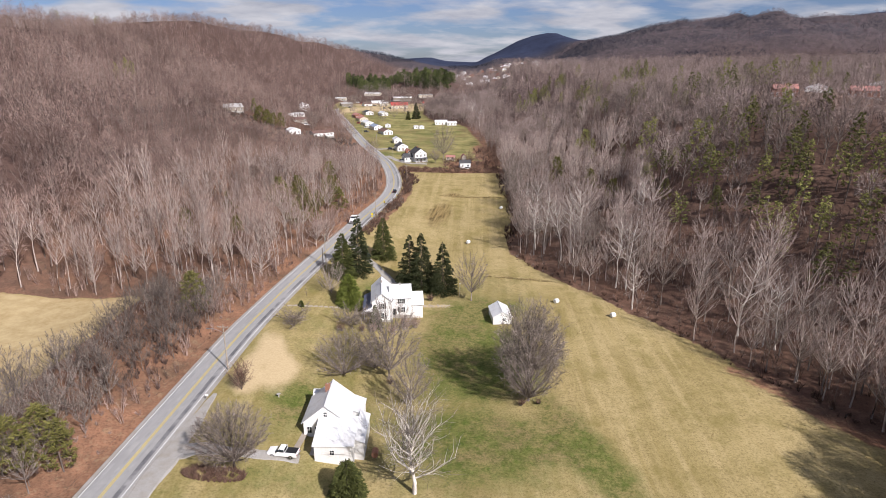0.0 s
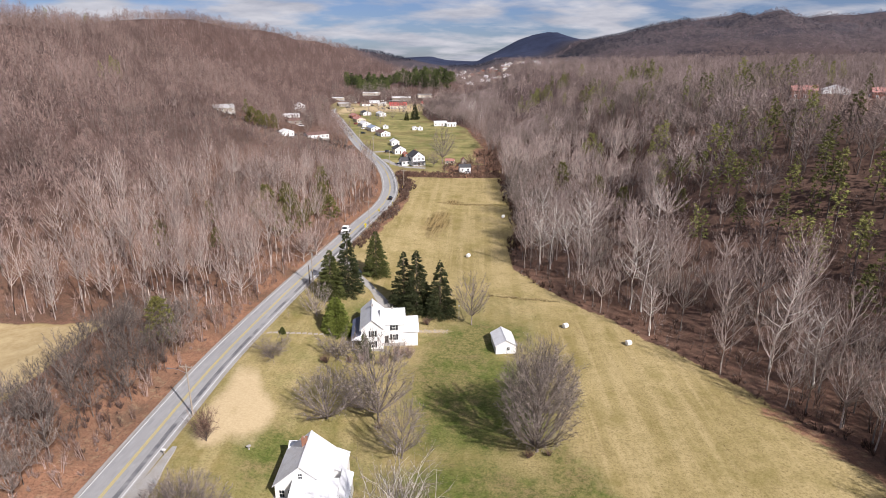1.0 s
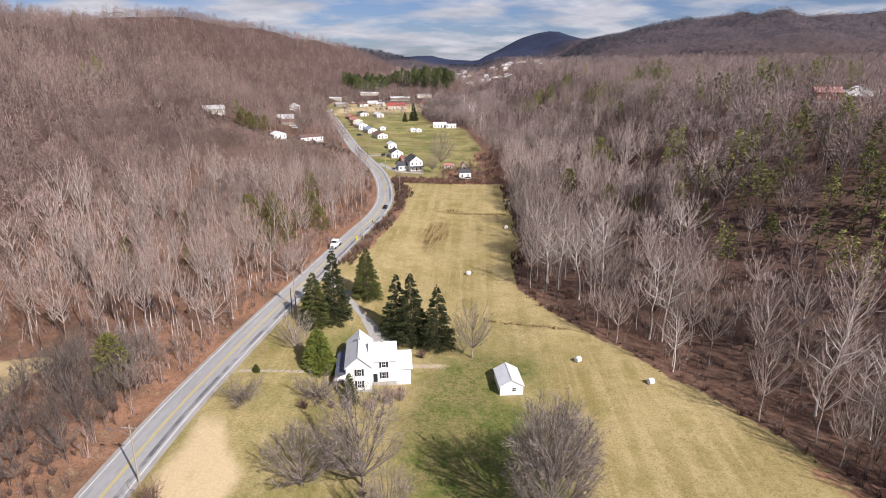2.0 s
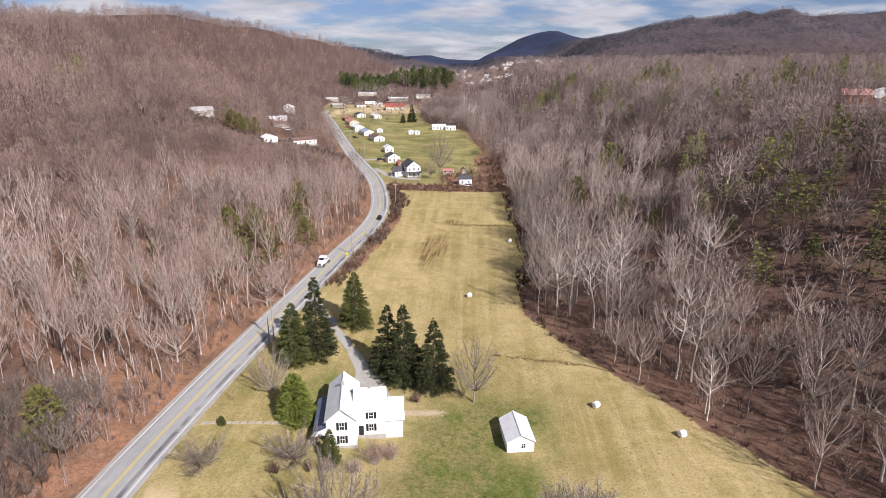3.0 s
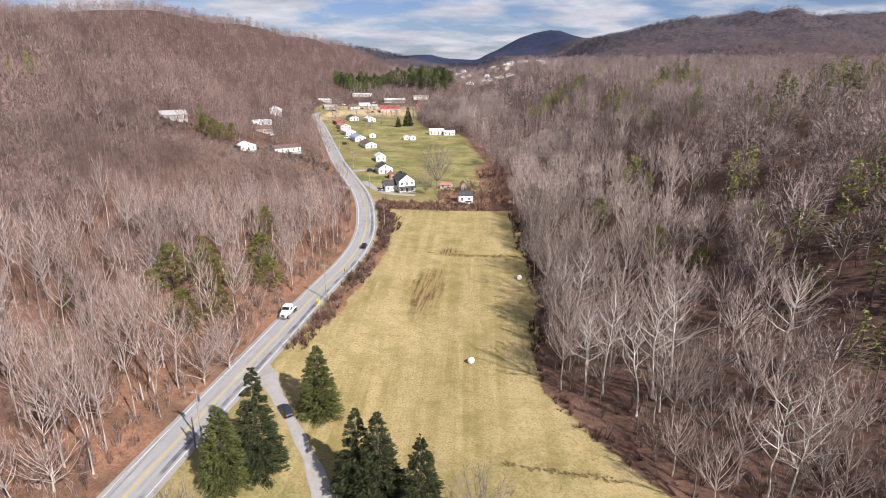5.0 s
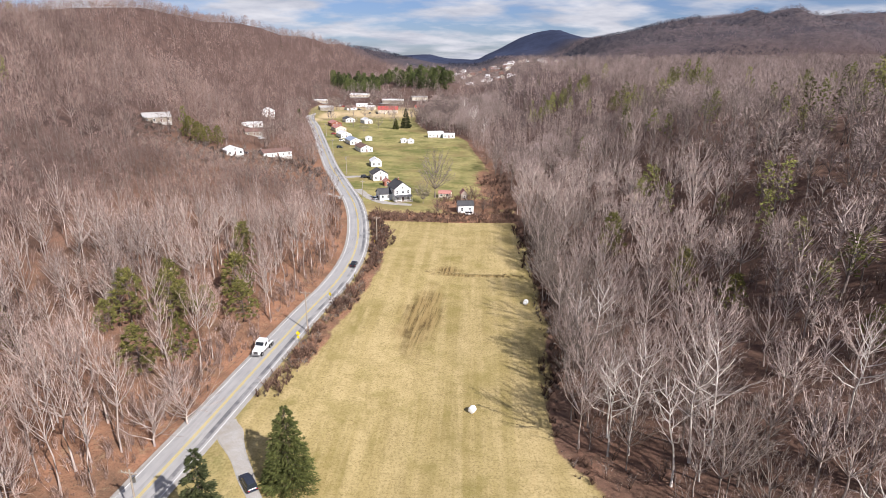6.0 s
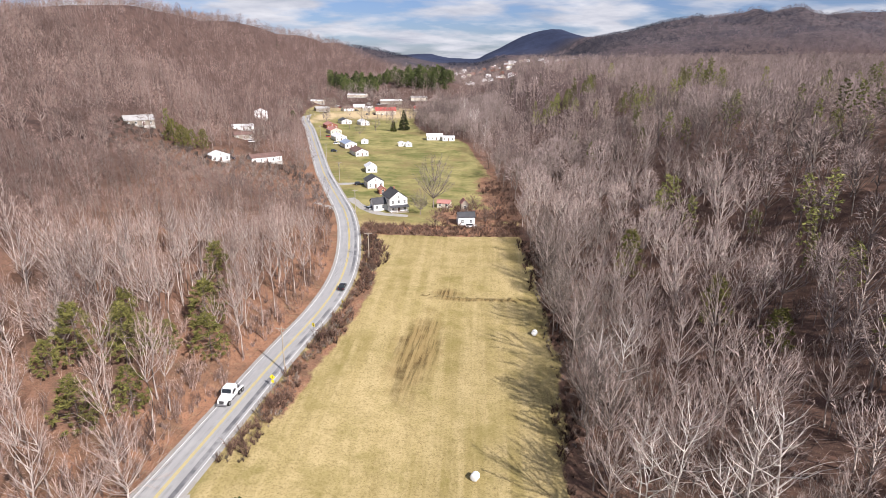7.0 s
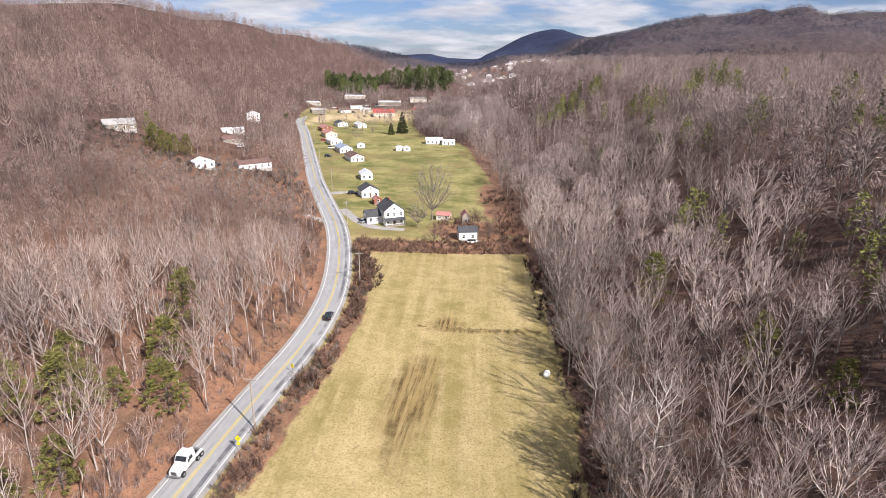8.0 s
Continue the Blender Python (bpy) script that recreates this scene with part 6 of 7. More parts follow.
for i, (x, y) in enumerate(PINE_SPOTS):
    stand("pine", pine_big[i % 3], x, y, "bushy green pine among bare trees on the slope", scale=0.7 + 0.14 * ((i * 7) % 4), group="pines on the slopes")
for i, (x, y, s) in enumerate(((-65, 82, 0.95), (-67.5, 78.5, 0.85), (-61.5, 80.5, 0.7))):
    stand("pine", pine_big[i % 3], x, y, "bushy green pine on the bank above the road", scale=s, group="pines on the slopes")

# white-limbed sycamores by the right-hand wood
syc = [tree_meshes("sycamore", bare_tree(250 + i, h=25 + i, girth=0.25, first=0.42, reach=0.27, limbs=14, subs=5, twigs=6, sides=6, rise=1.0 - 0.1 * i, wide=0.05, lean=0.05, stem=0.82, fan=0.5), BARK_PALE, TWIG_GREY) for i in range(4)]
for i, (x, y, s) in enumerate(((37.9, 239.6, 0.95), (35.5, 241.5, 0.8), (33.7, 208.4, 0.85), (37.4, 208.4, 0.95), (42.1, 200.2, 0.95), (46.5, 204.2, 1.0), (46.6, 200.2, 0.75), (49.5, 204.1, 1.0), (70.4, 202.0, 0.95), (35.0, 213.5, 0.8), (54.7, 175.1, 1.0), (55.4, 160.0, 0.65), (77.5, 141.4, 1.1), (82.8, 133.0, 0.85), (80.8, 135.1, 0.75), (57.5, 173.5, 0.9), (30, 622, 1.0), (27.5, 630, 0.9), (24, 700, 1.0), (34, 560, 0.8))):
    stand("sycamore", syc[i % 4], x, y, "white-limbed bare sycamore at the edge of the wood", scale=s * 0.95, group="sycamores")
pale = [tree_meshes("pale_tree", bare_tree(256 + i, h=11, girth=0.2, first=0.2, reach=0.62, limbs=18, subs=6, twigs=6, sides=5, rise=1.2, wide=0.055, stem=0.5), BARK_GREY, TWIG_ROSE) for i in range(2)]
for i, (x, y, s) in enumerate(((-46.0, 205.5, 1.1), (-43.0, 212, 1.0), (-47.5, 218, 0.9), (-56, 172, 1.1), (-59, 190, 1.0))):
    stand("bare_tree", pale[i % 2], x, y, "pale many-limbed bare tree above the road bank", scale=s, group="pale trees")
corner = tree_meshes("corner_tree", dome_tree(264, 20, 0.28, 6.6, 0.1, 40, 2400, 1.5, 0.12), BARK_MID, TWIG_YARD)
for x, y, s in ((80, 80, 0.7), (88, 72, 1.0), (78, 70, 0.9), (97, 88, 0.9), (101, 96, 0.95), (95, 78, 1.0)):
    stand("bare_tree", corner, x, y, "large bare tree at the corner of the field", scale=s * 0.9, group="trees at the wood's edge")
for i, (x, y, s) in enumerate(((84, 88, 1.0), (90, 82, 0.9), (93, 95, 1.0), (87, 75, 1.1), (100, 84, 1.0), (79, 84, 0.8), (105, 102, 1.0), (96, 104, 0.9), (86, 109, 1.1), (91, 113, 1.05), (97, 110, 1.1), (83, 114, 0.95), (80, 119, 1.0), (76, 124, 0.95))):
    stand("bare_tree", edge_kinds[2 * (i % 4) + 1], x, y, "leafless grey tree at the edge of the hayfield", group="trees at the wood's edge", scale=s)
for x, y, s in ((79.5, 75.5, 1.0), (86.5, 81.5, 1.0), (83, 69, 1.1), (76, 63, 1.05), (84, 59, 1.1), (91, 64, 1.1), (71, 57, 0.9), (93, 90, 1.1), (98, 84, 1.1), (91, 99, 1.0), (99, 99, 1.0), (92, 72, 1.1)):
    stand("bare_tree", corner, x, y, "large bare tree at the corner of the field", scale=s, group="trees at the wood's edge")
# bare trees about the village
village_tree = [tree_meshes("village_tree", dome_tree(262 + i, h=12, girth=0.2, width=4.2 + 0.6 * i, low=0.25, limbs=16, shell=150, size=1.5, wide=0.14), BARK_MID, TWIG_YARD) for i in range(3)]
rust = round_tree(260, 8.0, 0.16, (BARK_DARK, TWIG_RUST), first=0.1, reach=0.55, limbs=18, subs=5, twigs=8, rise=1.1)
rng_v = random.Random(11)
SLOPE_SPOTS = [(vase, -60 - 110 * rng_v.random(), 452 + 120 * rng_v.random(), rng_v.uniform(0.6, 1.1)) for _ in range(26)]
SLOPE_SPOTS = [q for q in SLOPE_SPOTS if road_x(q[2]) - q[1] > 8 and all(math.hypot(q[1] - hx, q[2] - hy) > 11 for hx, hy in ((-94.5, 466), (-110.5, 441), (-164, 471), (-125.5, 527), (-135, 556)))]
VILLAGE_SPOTS = [(vase, rng_v.uniform(-150, 14), rng_v.uniform(705, 940), rng_v.uniform(0.7, 1.3)) for _ in range(46)]
for me_, x, y, s in SLOPE_SPOTS + VILLAGE_SPOTS + list(((fine_tree, 0.3, 388.7, 1.5), (rust, 21.5, 368, 1.1), (rust, 26, 374, 1.2), (rust, 1.5, 362, 1.0), (rust, 17, 383, 1.0), (fine_tree, -5, 378, 0.7), (vase, -38, 640, 1.0), (vase, -52, 640, 0.9), (vase, -62, 655, 0.9), (vase, -118, 690, 1.0), (vase, -104, 700, 0.9), (vase, -74, 720, 1.0), (vase, -88, 738, 1.0), (vase, -20, 740, 1.0), (lilac, -5, 720, 1.1), (vase, -140, 760, 1.0), (vase, -112, 800, 1.0), (lilac, -60, 730, 1.0), (vase, -131, 652, 0.9), (lilac, -118, 600, 1.0), (lilac, -112, 560, 1.0), (vase, -100, 540, 0.8), (vase, -128, 505, 0.8), (vase, -140, 500, 0.9), (vase, -104, 480, 0.7), (vase, -15, 640, 0.7), (vase, -48, 752, 1.0), (lilac, -72, 758, 1.1), (vase, -96, 765, 1.0), (vase, -36, 768, 1.0), (lilac, -100, 842, 1.2), (vase, -78, 850, 1.1), (vase, -48, 850, 1.1), (lilac, -22, 862, 1.2), (vase, -120, 880, 1.2), (vase, -84, 905, 1.2), (lilac, -56, 915, 1.3), (vase, -8, 800, 1.1), (vase, 6, 770, 1.1), (lilac, -140, 812, 1.2), (vase, -152, 880, 1.2), (lilac, -98, 672, 0.8), (vase, -76, 655, 0.8), (vase, -61, 610, 0.7), (lilac, -44, 700, 0.9))):
    stand("yard_tree", me_ if y < 450 else village_tree[int(x * 7) % 3], x, y, "bare tree among the village houses", scale=s * (1.15 if y > 450 else 1.0), group="village trees")
stand("cedar", cedar_b, -131, 684, "yellow-green evergreen beside the village road", scale=1.1)

# ---- undergrowth ----
rng = np.random.default_rng(21)
brush_kinds = [shrub(300 + i, 1.7, 12, 7, 0.08, 0.9) for i in range(4)]
p = scatter(rng, -40, -5, 222, 352, 1.1)
d = p[:, 0] - road_x(p[:, 1])
keep = (d > 5.3) & (d < 9.5 + 2.5 * waves(p[:, 0], p[:, 1], 9, 3) + 3 * smooth(p[:, 1], 300, 335)) & (rng.random(len(p)) < 0.85 + 0.3 * waves(p[:, 0], p[:, 1], 5, 6))
half = rng.random(len(p)) < 0.55
plant_many("roadside_brush", "tangled brown roadside brush between road and field", brush_kinds, p[keep & half], rng, 0.45, 1.5, "brush", [BRUSH_DARK, TWIG_RUST], 0.15)
plant_many("roadside_grass", "tall dry straw and grey-brown stalks between road and field", brush_kinds, p[keep & ~half], rng, 0.3, 1.1, "brush", [TWIG_STRAW, TWIG_YARD], 0.2)
p = scatter(rng, -26, 34, 351, 363, 1.4)
keep = (rng.random(len(p)) < 0.8)
plant_many("hedgerow_brush", "rusty brush along the stream at the head of the field", brush_kinds, p[keep], rng, 0.5, 1.3, "brush", [TWIG_RUST, TWIG_RUST], 0.1)
p = scatter(rng, 24, 125, 60, 345, 1.25)
d = p[:, 0] - edge_x(p[:, 1])
keep = (d > -1.8 + 1.8 * waves(p[:, 0], p[:, 1], 6, 2)) & (d < 2.6 + 1.2 * waves(p[:, 0], p[:, 1], 4, 5) + 5 * (p[:, 1] > 262)) & (rng.random(len(p)) < np.where(p[:, 1] < 225, 0.3, 0.8))
half = rng.random(len(p)) < 0.6
plant_many("wood_edge_brush", "dark brown brush and leaf tangle along the wood's edge", brush_kinds, p[keep & half], rng, 0.25, 1.3, "brush", [BRUSH_DARK, BRUSH_DARK], 0.3)
plant_many("wood_edge_brush", "rusty brush and dead stalks along the wood's edge", brush_kinds, p[keep & ~half], rng, 0.2, 0.7, "brush", [BRUSH_DARK, TWIG_YARD], 0.35)
young_kinds = [crown_tree(340 + i, h=7.5 + 0.6 * i, girth=0.09, width=1.7 + 0.25 * i, low=0.25, limbs=9, subs=3, twigs=3, sides=3, wide=0.06, spray=0.14, fan=0.35) for i in range(5)]
p = scatter(rng, 26, 150, 90, 300, 4.4)
d = p[:, 0] - edge_x(p[:, 1])
keep = (d > 3) & (d < 60) & in_view(p) & (rng.random(len(p)) < np.where(d < 16, 0.45, 0.75))
plant_many("young_trees", "thin grey young trees under the steep wood", young_kinds, p[keep], rng, 0.6, 1.2, "undergrowth", [BARK_MID, TWIG_GREY])
p = scatter(rng, -100, -30, 80, 400, 2.2)
d = road_x(p[:, 1]) - p[:, 0]
keep = (d > 5.8) & (d < 30) & (clearing(p[:, 0], p[:, 1]) < 0.3) & (rng.random(len(p)) < 0.35 + 0.5 * (d > 9) * (p[:, 1] < 158))
plant_many("bank_brush", "thin brown saplings and brush on the leaf-covered bank", brush_kinds, p[keep], rng, 0.3, 1.0, "brush", [TWIG_ROSE, TWIG_ROSE], 0.12)
p = scatter(rng, -185, -38, 280, 470, 3.2)
keep = (village(p[:, 0], p[:, 1]) > 0.2) & (road_x(p[:, 1]) - p[:, 0] > 6)
plant_many("meadow_brush", "rusty brush on the open slope below the houses", brush_kinds, p[keep], rng, 0.5, 1.8, "brush", [TWIG_ROSE, TWIG_YARD], 0.1)
thicket_kinds = [dome_tree(360 + i, h=8.5 + 0.8 * i, girth=0.09, width=2.6 + 0.25 * i, low=0.2, limbs=10, shell=100, size=1.2, wide=0.12) for i in range(5)]
p = scatter(rng, -185, -38, 280, 470, 4.1)
keep = brushland(p[:, 0], p[:, 1]) & (village(p[:, 0], p[:, 1]) < 0.35)
plant_many("young_woods", "soft grey-brown thicket of young trees on the slope", thicket_kinds, p[keep], rng, 0.6, 1.15, "undergrowth", [BARK_MID, FAR_ROSE])
p = scatter(rng, 2, 36, 362, 440, 2.4)
keep = (np.maximum(blob(p[:, 0], p[:, 1], 17, 376, 17, 13), blob(p[:, 0], p[:, 1], 31, 410, 7, 40, 0.05)) > 0.3) & (rng.random(len(p)) < 0.5) & ~((np.abs(p[:, 0] - 13.5) < 6) & (p[:, 1] < 372))
plant_many("stream_brush", "rusty brush round the cabin by the stream", brush_kinds, p[keep], rng, 0.5, 1.8, "brush", [TWIG_RUST, TWIG_RUST], 0.1)
stick_kinds = [shrub(330 + i, 4.8, 8, 5, 0.07, 0.24) for i in range(5)]
p = scatter(rng, 26, 190, 95, 360, 3.2)
d = p[:, 0] - edge_x(p[:, 1])
keep = (d > 1.5) & (d < 110) & in_view(p) & (rng.random(len(p)) < np.where((d < 13) & (p[:, 1] < 262), 0.4, 0.4))
plant_many("undergrowth", "grey-brown saplings and undergrowth filling the steep wood", stick_kinds, p[keep], rng, 0.4, 1.1, "undergrowth", [BRUSH_DARK, TWIG_YARD], 0.1)
p = scatter(rng, -110, -30, 95, 380, 2.1)
d = road_x(p[:, 1]) - p[:, 0]
keep = (d > 6.2 + 1.3 * waves(p[:, 0], p[:, 1], 7, 3)) & (d < 13 + 3 * waves(p[:, 0], p[:, 1], 12, 1)) & (p[:, 1] > 150) & (rng.random(len(p)) < 0.8)
plant_many("undergrowth", "rusty saplings and brush where the wood meets the bank", stick_kinds, p[keep], rng, 0.35, 0.95, "undergrowth", [TWIG_ROSE, TWIG_RUST], 0.12)
p = scatter(rng, -150, -30, 95, 380, 3.2)
d = road_x(p[:, 1]) - p[:, 0]
keep = (d > 6.4 + waves(p[:, 0], p[:, 1], 7, 3)) & (d < 75) & in_view(p) & (clearing(p[:, 0], p[:, 1]) < 0.3) & (rng.random(len(p)) < np.where(d < 14, 0.95, 0.5))
plant_many("undergrowth", "rose-brown saplings and undergrowth filling the hillside wood", stick_kinds, p[keep], rng, 0.4, 1.25, "undergrowth", [TWIG_ROSE, TWIG_ROSE], 0.1)
p = np.stack((rng.uniform(14, 36, 120), np.zeros(120)), -1)
p[:, 1] = 186.5 - 0.22 * (p[:, 0] - 14) + rng.normal(0, 0.35, 120)
tuft_kinds = [shrub(310 + i, 0.55, 16, 3, 0.06, 1.1) for i in range(2)]
plant_many("ditch_grass", "dry straw tufts along a shallow ditch across the field", tuft_kinds, p, rng, 0.5, 1.1, "grass", [STRAW, STRAW])
p = np.stack((rng.uniform(-2, 30, 150), np.zeros(150)), -1)
p[:, 1] = 297.5 - 0.06 * p[:, 0] + rng.normal(0, 0.4, 150)
plant_many("ditch_grass", "dry straw tufts along a shallow ditch across the field", tuft_kinds, p, rng, 0.5, 1.1, "grass", [STRAW, STRAW])

stub_kinds = []
for i in range(4):
    g = Grow(350 + i)
    for _ in range(5):
        g.blade(Vector((g.r.gauss(0, 0.12), g.r.gauss(0, 0.12), -0.02)), g.toss(Vector((0, 0, 0.8)), 0.5) * g.r.uniform(0.15, 0.32), 0.07)
    g.limb(((0, 0, -0.02), (0.02, 0.01, 0.14)), (0.02, 0.008), 3)
    stub_kinds.append(g)
p = scatter(rng, -40, 110, 62, 260, 1.15)
keep = (p[:, 0] < edge_x(p[:, 1]) - 1) & (p[:, 0] - road_x(p[:, 1]) > 8) & (rng.random(len(p)) < 0.16 + 0.2 * waves(p[:, 0], p[:, 1], 7, 1)) & ((p[:, 0] > 14) | (p[:, 1] > 205))
plant_many("hay_stubble", "short dry stubble tufts over the mown hayfield", stub_kinds, p[keep], rng, 0.6, 1.3, "grass", [TWIG_STRAW, TWIG_STRAW], 0.1)

hedge = thing("hedge", "low oval hedge of dry rust-brown shrubs by the drive", "hedge", pose(-38.0, 82.2, Z(-38, 82.2), 0, 0, 6))
hk = [shrub(320 + i, 1.15, 30, 9, 0.05, 0.8) for i in range(3)]
hm = [mesh_of("hedge_shrub", g.wv + g.tv, g.wf + [tuple(j + len(g.wv) for j in t) for t in g.tf], [TWIG_RUST], attrs={"tone": np.zeros(len(g.wv) + len(g.tv))}) for g in hk]
for i in range(64):
    a = 2 * math.pi * i / 34
    rr = 1.0 if i < 34 else random.uniform(0.1, 0.85)
    x, y = 4.7 * rr * math.cos(a), 1.5 * rr * math.sin(a)
    c = new("shrub", hm[i % 3])
    c.parent = hedge
    c.matrix_local = pose(x, y, Z(-38 + x, 82.2 + y) - Z(-38, 82.2), 0, 0, i * 77) @ Matrix.Scale(random.uniform(0.7, 1.1), 4)


# ---- poles, wires, signs ----
def utility_pole(x, y, turn, h=10.6, lamp=False, transformer=False, arms=1):
    ob = thing("utility_pole", "weathered wooden utility pole with a crossarm and insulators", "utility pole", pose(x, y, Z(x, y), 0, 0, turn), "utility poles")
    bm = bmesh.new()
    cyl(bm, (0, 0, -0.6), (0, 0, h), 0.17, 0.11, 10)
    part("post", bm, POLE_WOOD, ob)
    for i in range(arms):
        bm = bmesh.new()
        box(bm, -1.25, 1.25, -0.19, -0.07, h - 0.55 - 1.2 * i, h - 0.42 - 1.2 * i, 0.01)
        arm = part("crossarm", bm, POLE_WOOD, ob)
        for xx in (-1.15, -0.5, 0.5, 1.15):
            bm = bmesh.new()
            cyl(bm, (xx, -0.13, h - 0.43 - 1.2 * i), (xx, -0.13, h - 0.22 - 1.2 * i), 0.045, 0.06, 8)
            part("insulator", bm, CONCRETE, arm)
    for s in (-1, 1):
        bm = bmesh.new()
        cyl(bm, (0, -0.15, h - 1.15), (s * 0.75, -0.15, h - 0.55), 0.02, n=6)
        part("brace", bm, STEEL, ob)
    if transformer:
        bm = bmesh.new()
        cyl(bm, (0.0, 0.42, h - 2.4), (0.0, 0.42, h - 1.4), 0.25, 0.25, 14)
        part("transformer", bm, STEEL, ob, "grey transformer can")
    if lamp:
        bm = bmesh.new()
        last = Vector((0, 0, h - 1.9))
        for i in range(1, 7):
            u = i / 6
            q = Vector((-3.2 * u, 0, h - 1.9 + 0.9 * math.sin(u * 1.7)))
            cyl(bm, last, q, 0.035, n=6)
            last = q
        arm = part("lamp_arm", bm, STEEL, ob)
        bm = bmesh.new()
        box(bm, -3.85, -3.1, -0.16, 0.16, h - 1.13, h - 0.98, 0.04)
        part("lamp_head", bm, STEEL, arm)
    return ob


POLES = ((-50.5, 40, -5), (-46.9, 115.1, -6), (-38.8, 185.7, -12), (-29.5, 251.5, -10), (-19.8, 322.0, 0), (-32.0, 378, 18), (-48.7, 438.6, 14), (-67.3, 502.6, 14), (-88, 590, 14))
for i, (x, y, tn) in enumerate(POLES):
    utility_pole(x, y, tn, 10.8 if i < 4 else 10.0, lamp=i == 1, transformer=i in (2, 6))
stub = thing("utility_pole", "short dark wooden stub post beside the pole", "utility pole", pose(-39.6, 184.6, Z(-39.6, 184.6)))
bm = bmesh.new()
cyl(bm, (0, 0, -0.5), (0, 0, 6.2), 0.15, 0.12, 10)
part("post", bm, BARK_DARK, stub)
for (x0, y0, _), (x1, y1, _) in zip(POLES[:-1], POLES[1:]):
    wires = thing("power_line", "thin dark power lines strung between two poles", "cable", group="power lines")
    for o in (-1.15, 0.5, 1.15):
        z0, z1 = Z(x0, y0) + 10.4, Z(x1, y1) + 10.4
        bm = bmesh.new()
        last = None
        for i in range(13):
            u = i / 12
            q = Vector((x0 + (x1 - x0) * u + o, y0 + (y1 - y0) * u, z0 + (z1 - z0) * u - 3.2 * u * (1 - u)))
            if last is not None:
                cyl(bm, last, q, 0.014, n=3)
            last = q
        part("wire", bm, BLACK, wires)


def road_sign(x, y, turn, diamond=False):
    ob = thing("road_sign", "yellow curve warning sign on a steel post" if diamond else "yellow chevron sign with black arrow on a steel post", "road sign", pose(x, y, Z(x, y), 0, 0, turn), "road signs")
    bm = bmesh.new()
    box(bm, -0.03, 0.03, -0.03, 0.03, -0.4, 2.9 if diamond else 2.2)
    part("post", bm, STEEL, ob)
    bm = bmesh.new()
    if diamond:
        c, r = 2.55, 0.62
        f = bm.faces.new([bm.verts.new(q) for q in ((0, -0.05, c - r), (r, -0.05, c), (0, -0.05, c + r), (-r, -0.05, c))])
        ex = bmesh.ops.extrude_face_region(bm, geom=[f])
        bmesh.ops.translate(bm, vec=(0, 0.02, 0), verts=[v for v in ex["geom"] if isinstance(v, bmesh.types.BMVert)])
        face = part("sign_face", bm, SIGN_YELLOW, ob)
        bm = bmesh.new()
        box(bm, -0.3, 0.3, -0.05, -0.03, 1.25, 1.85)
        part("speed_plate", bm, SIGN_YELLOW, ob)
        bm = bmesh.new()
        box(bm, -0.05, 0.05, -0.062, -0.052, 2.2, 2.7)
        box(bm, -0.05, 0.2, -0.062, -0.052, 2.6, 2.7)
        part("arrow", bm, BLACK, face)
    else:
        box(bm, -0.36, 0.36, -0.05, -0.03, 1.35, 2.3, 0.004)
        face = part("sign_face", bm, SIGN_YELLOW, ob)
        bm = bmesh.new()
        for s in (0, 1):
            slab(bm, [(-0.2, -0.062, 1.825), (0.0, -0.062, 1.825), (0.2, -0.062, 1.825 + (0.4 if s else -0.4)), (0.0, -0.062, 1.825 + (0.4 if s else -0.4))], 0.001)
        part("chevron", bm, BLACK, face)
    return ob


road_sign(-30.3, 245.2, -12, True)
road_sign(-27.6, 272.0, -25)
road_sign(-22.8, 286.5, -55)
road_sign(-20.2, 318.5, -75)
road_sign(-22.5, 341, -80)

# ---- hay bales, small yard things ----
for x, y, tn in ((34.0, 164.3, 35), (48.4, 154.8, 20), (9.9, 222.2, 60), (27.8, 275.6, 70)):
    ob = thing("hay_bale", "round hay bale wrapped in white plastic on the field", "hay bale", pose(x, y, Z(x, y), 0, 0, tn), "hay bales")
    bm = bmesh.new()
    rings = []
    for u, r in ((-0.68, 0.0), (-0.67, 0.45), (-0.62, 0.66), (-0.5, 0.71), (-0.2, 0.73), (0.2, 0.73), (0.5, 0.71), (0.62, 0.66), (0.67, 0.45), (0.68, 0.0)):
        if r == 0:
            rings.append([bm.verts.new((u, 0, 0.7))])
        else:
            rings.append([bm.verts.new((u, r * math.cos(a * math.pi / 12) * (1 + 0.02 * math.sin(a * 5)), 0.7 + max(-0.7, r * math.sin(a * math.pi / 12) * (1 + 0.02 * math.sin(a * 3))))) for a in range(24)])
    for a, b in zip(rings[:-1], rings[1:]):
        for i in range(24):
            j = (i + 1) % 24
            if len(a) == 1:
                bm.faces.new((a[0], b[i], b[j]))
            elif len(b) == 1:
                bm.faces.new((a[i], a[j], b[0]))
            else:
                bm.faces.new((a[i], a[j], b[j], b[i]))
    w = part("plastic_wrap", bm, WRAP, ob)
    w.data.polygons.foreach_set("use_smooth", [True] * len(w.data.polygons))

path = thing("garden_path", "straight pale concrete path from the road to the farmhouse porch", "path", pose(0, 0, 0), kind="structure")
for i in range(15):
    u = i / 15
    x, y = -42.4 + 20.2 * u, 151.2 + 4.4 * u
    bm = bmesh.new()
    box(bm, -0.64, 0.64, -0.42, 0.42, -0.25, 0.07, 0.015)
    q = part("paving_slab", bm, GARDEN_STONE, path)
    q.matrix_local = pose(x, y, Z(x, y), 0, 0, 12.3)
bed = thing("stone_bed", "strip of pale garden stones beside the farmhouse", "stones")
rng_s = random.Random(3)
bm0 = bmesh.new()
bmesh.ops.create_icosphere(bm0, subdivisions=1, radius=0.16)
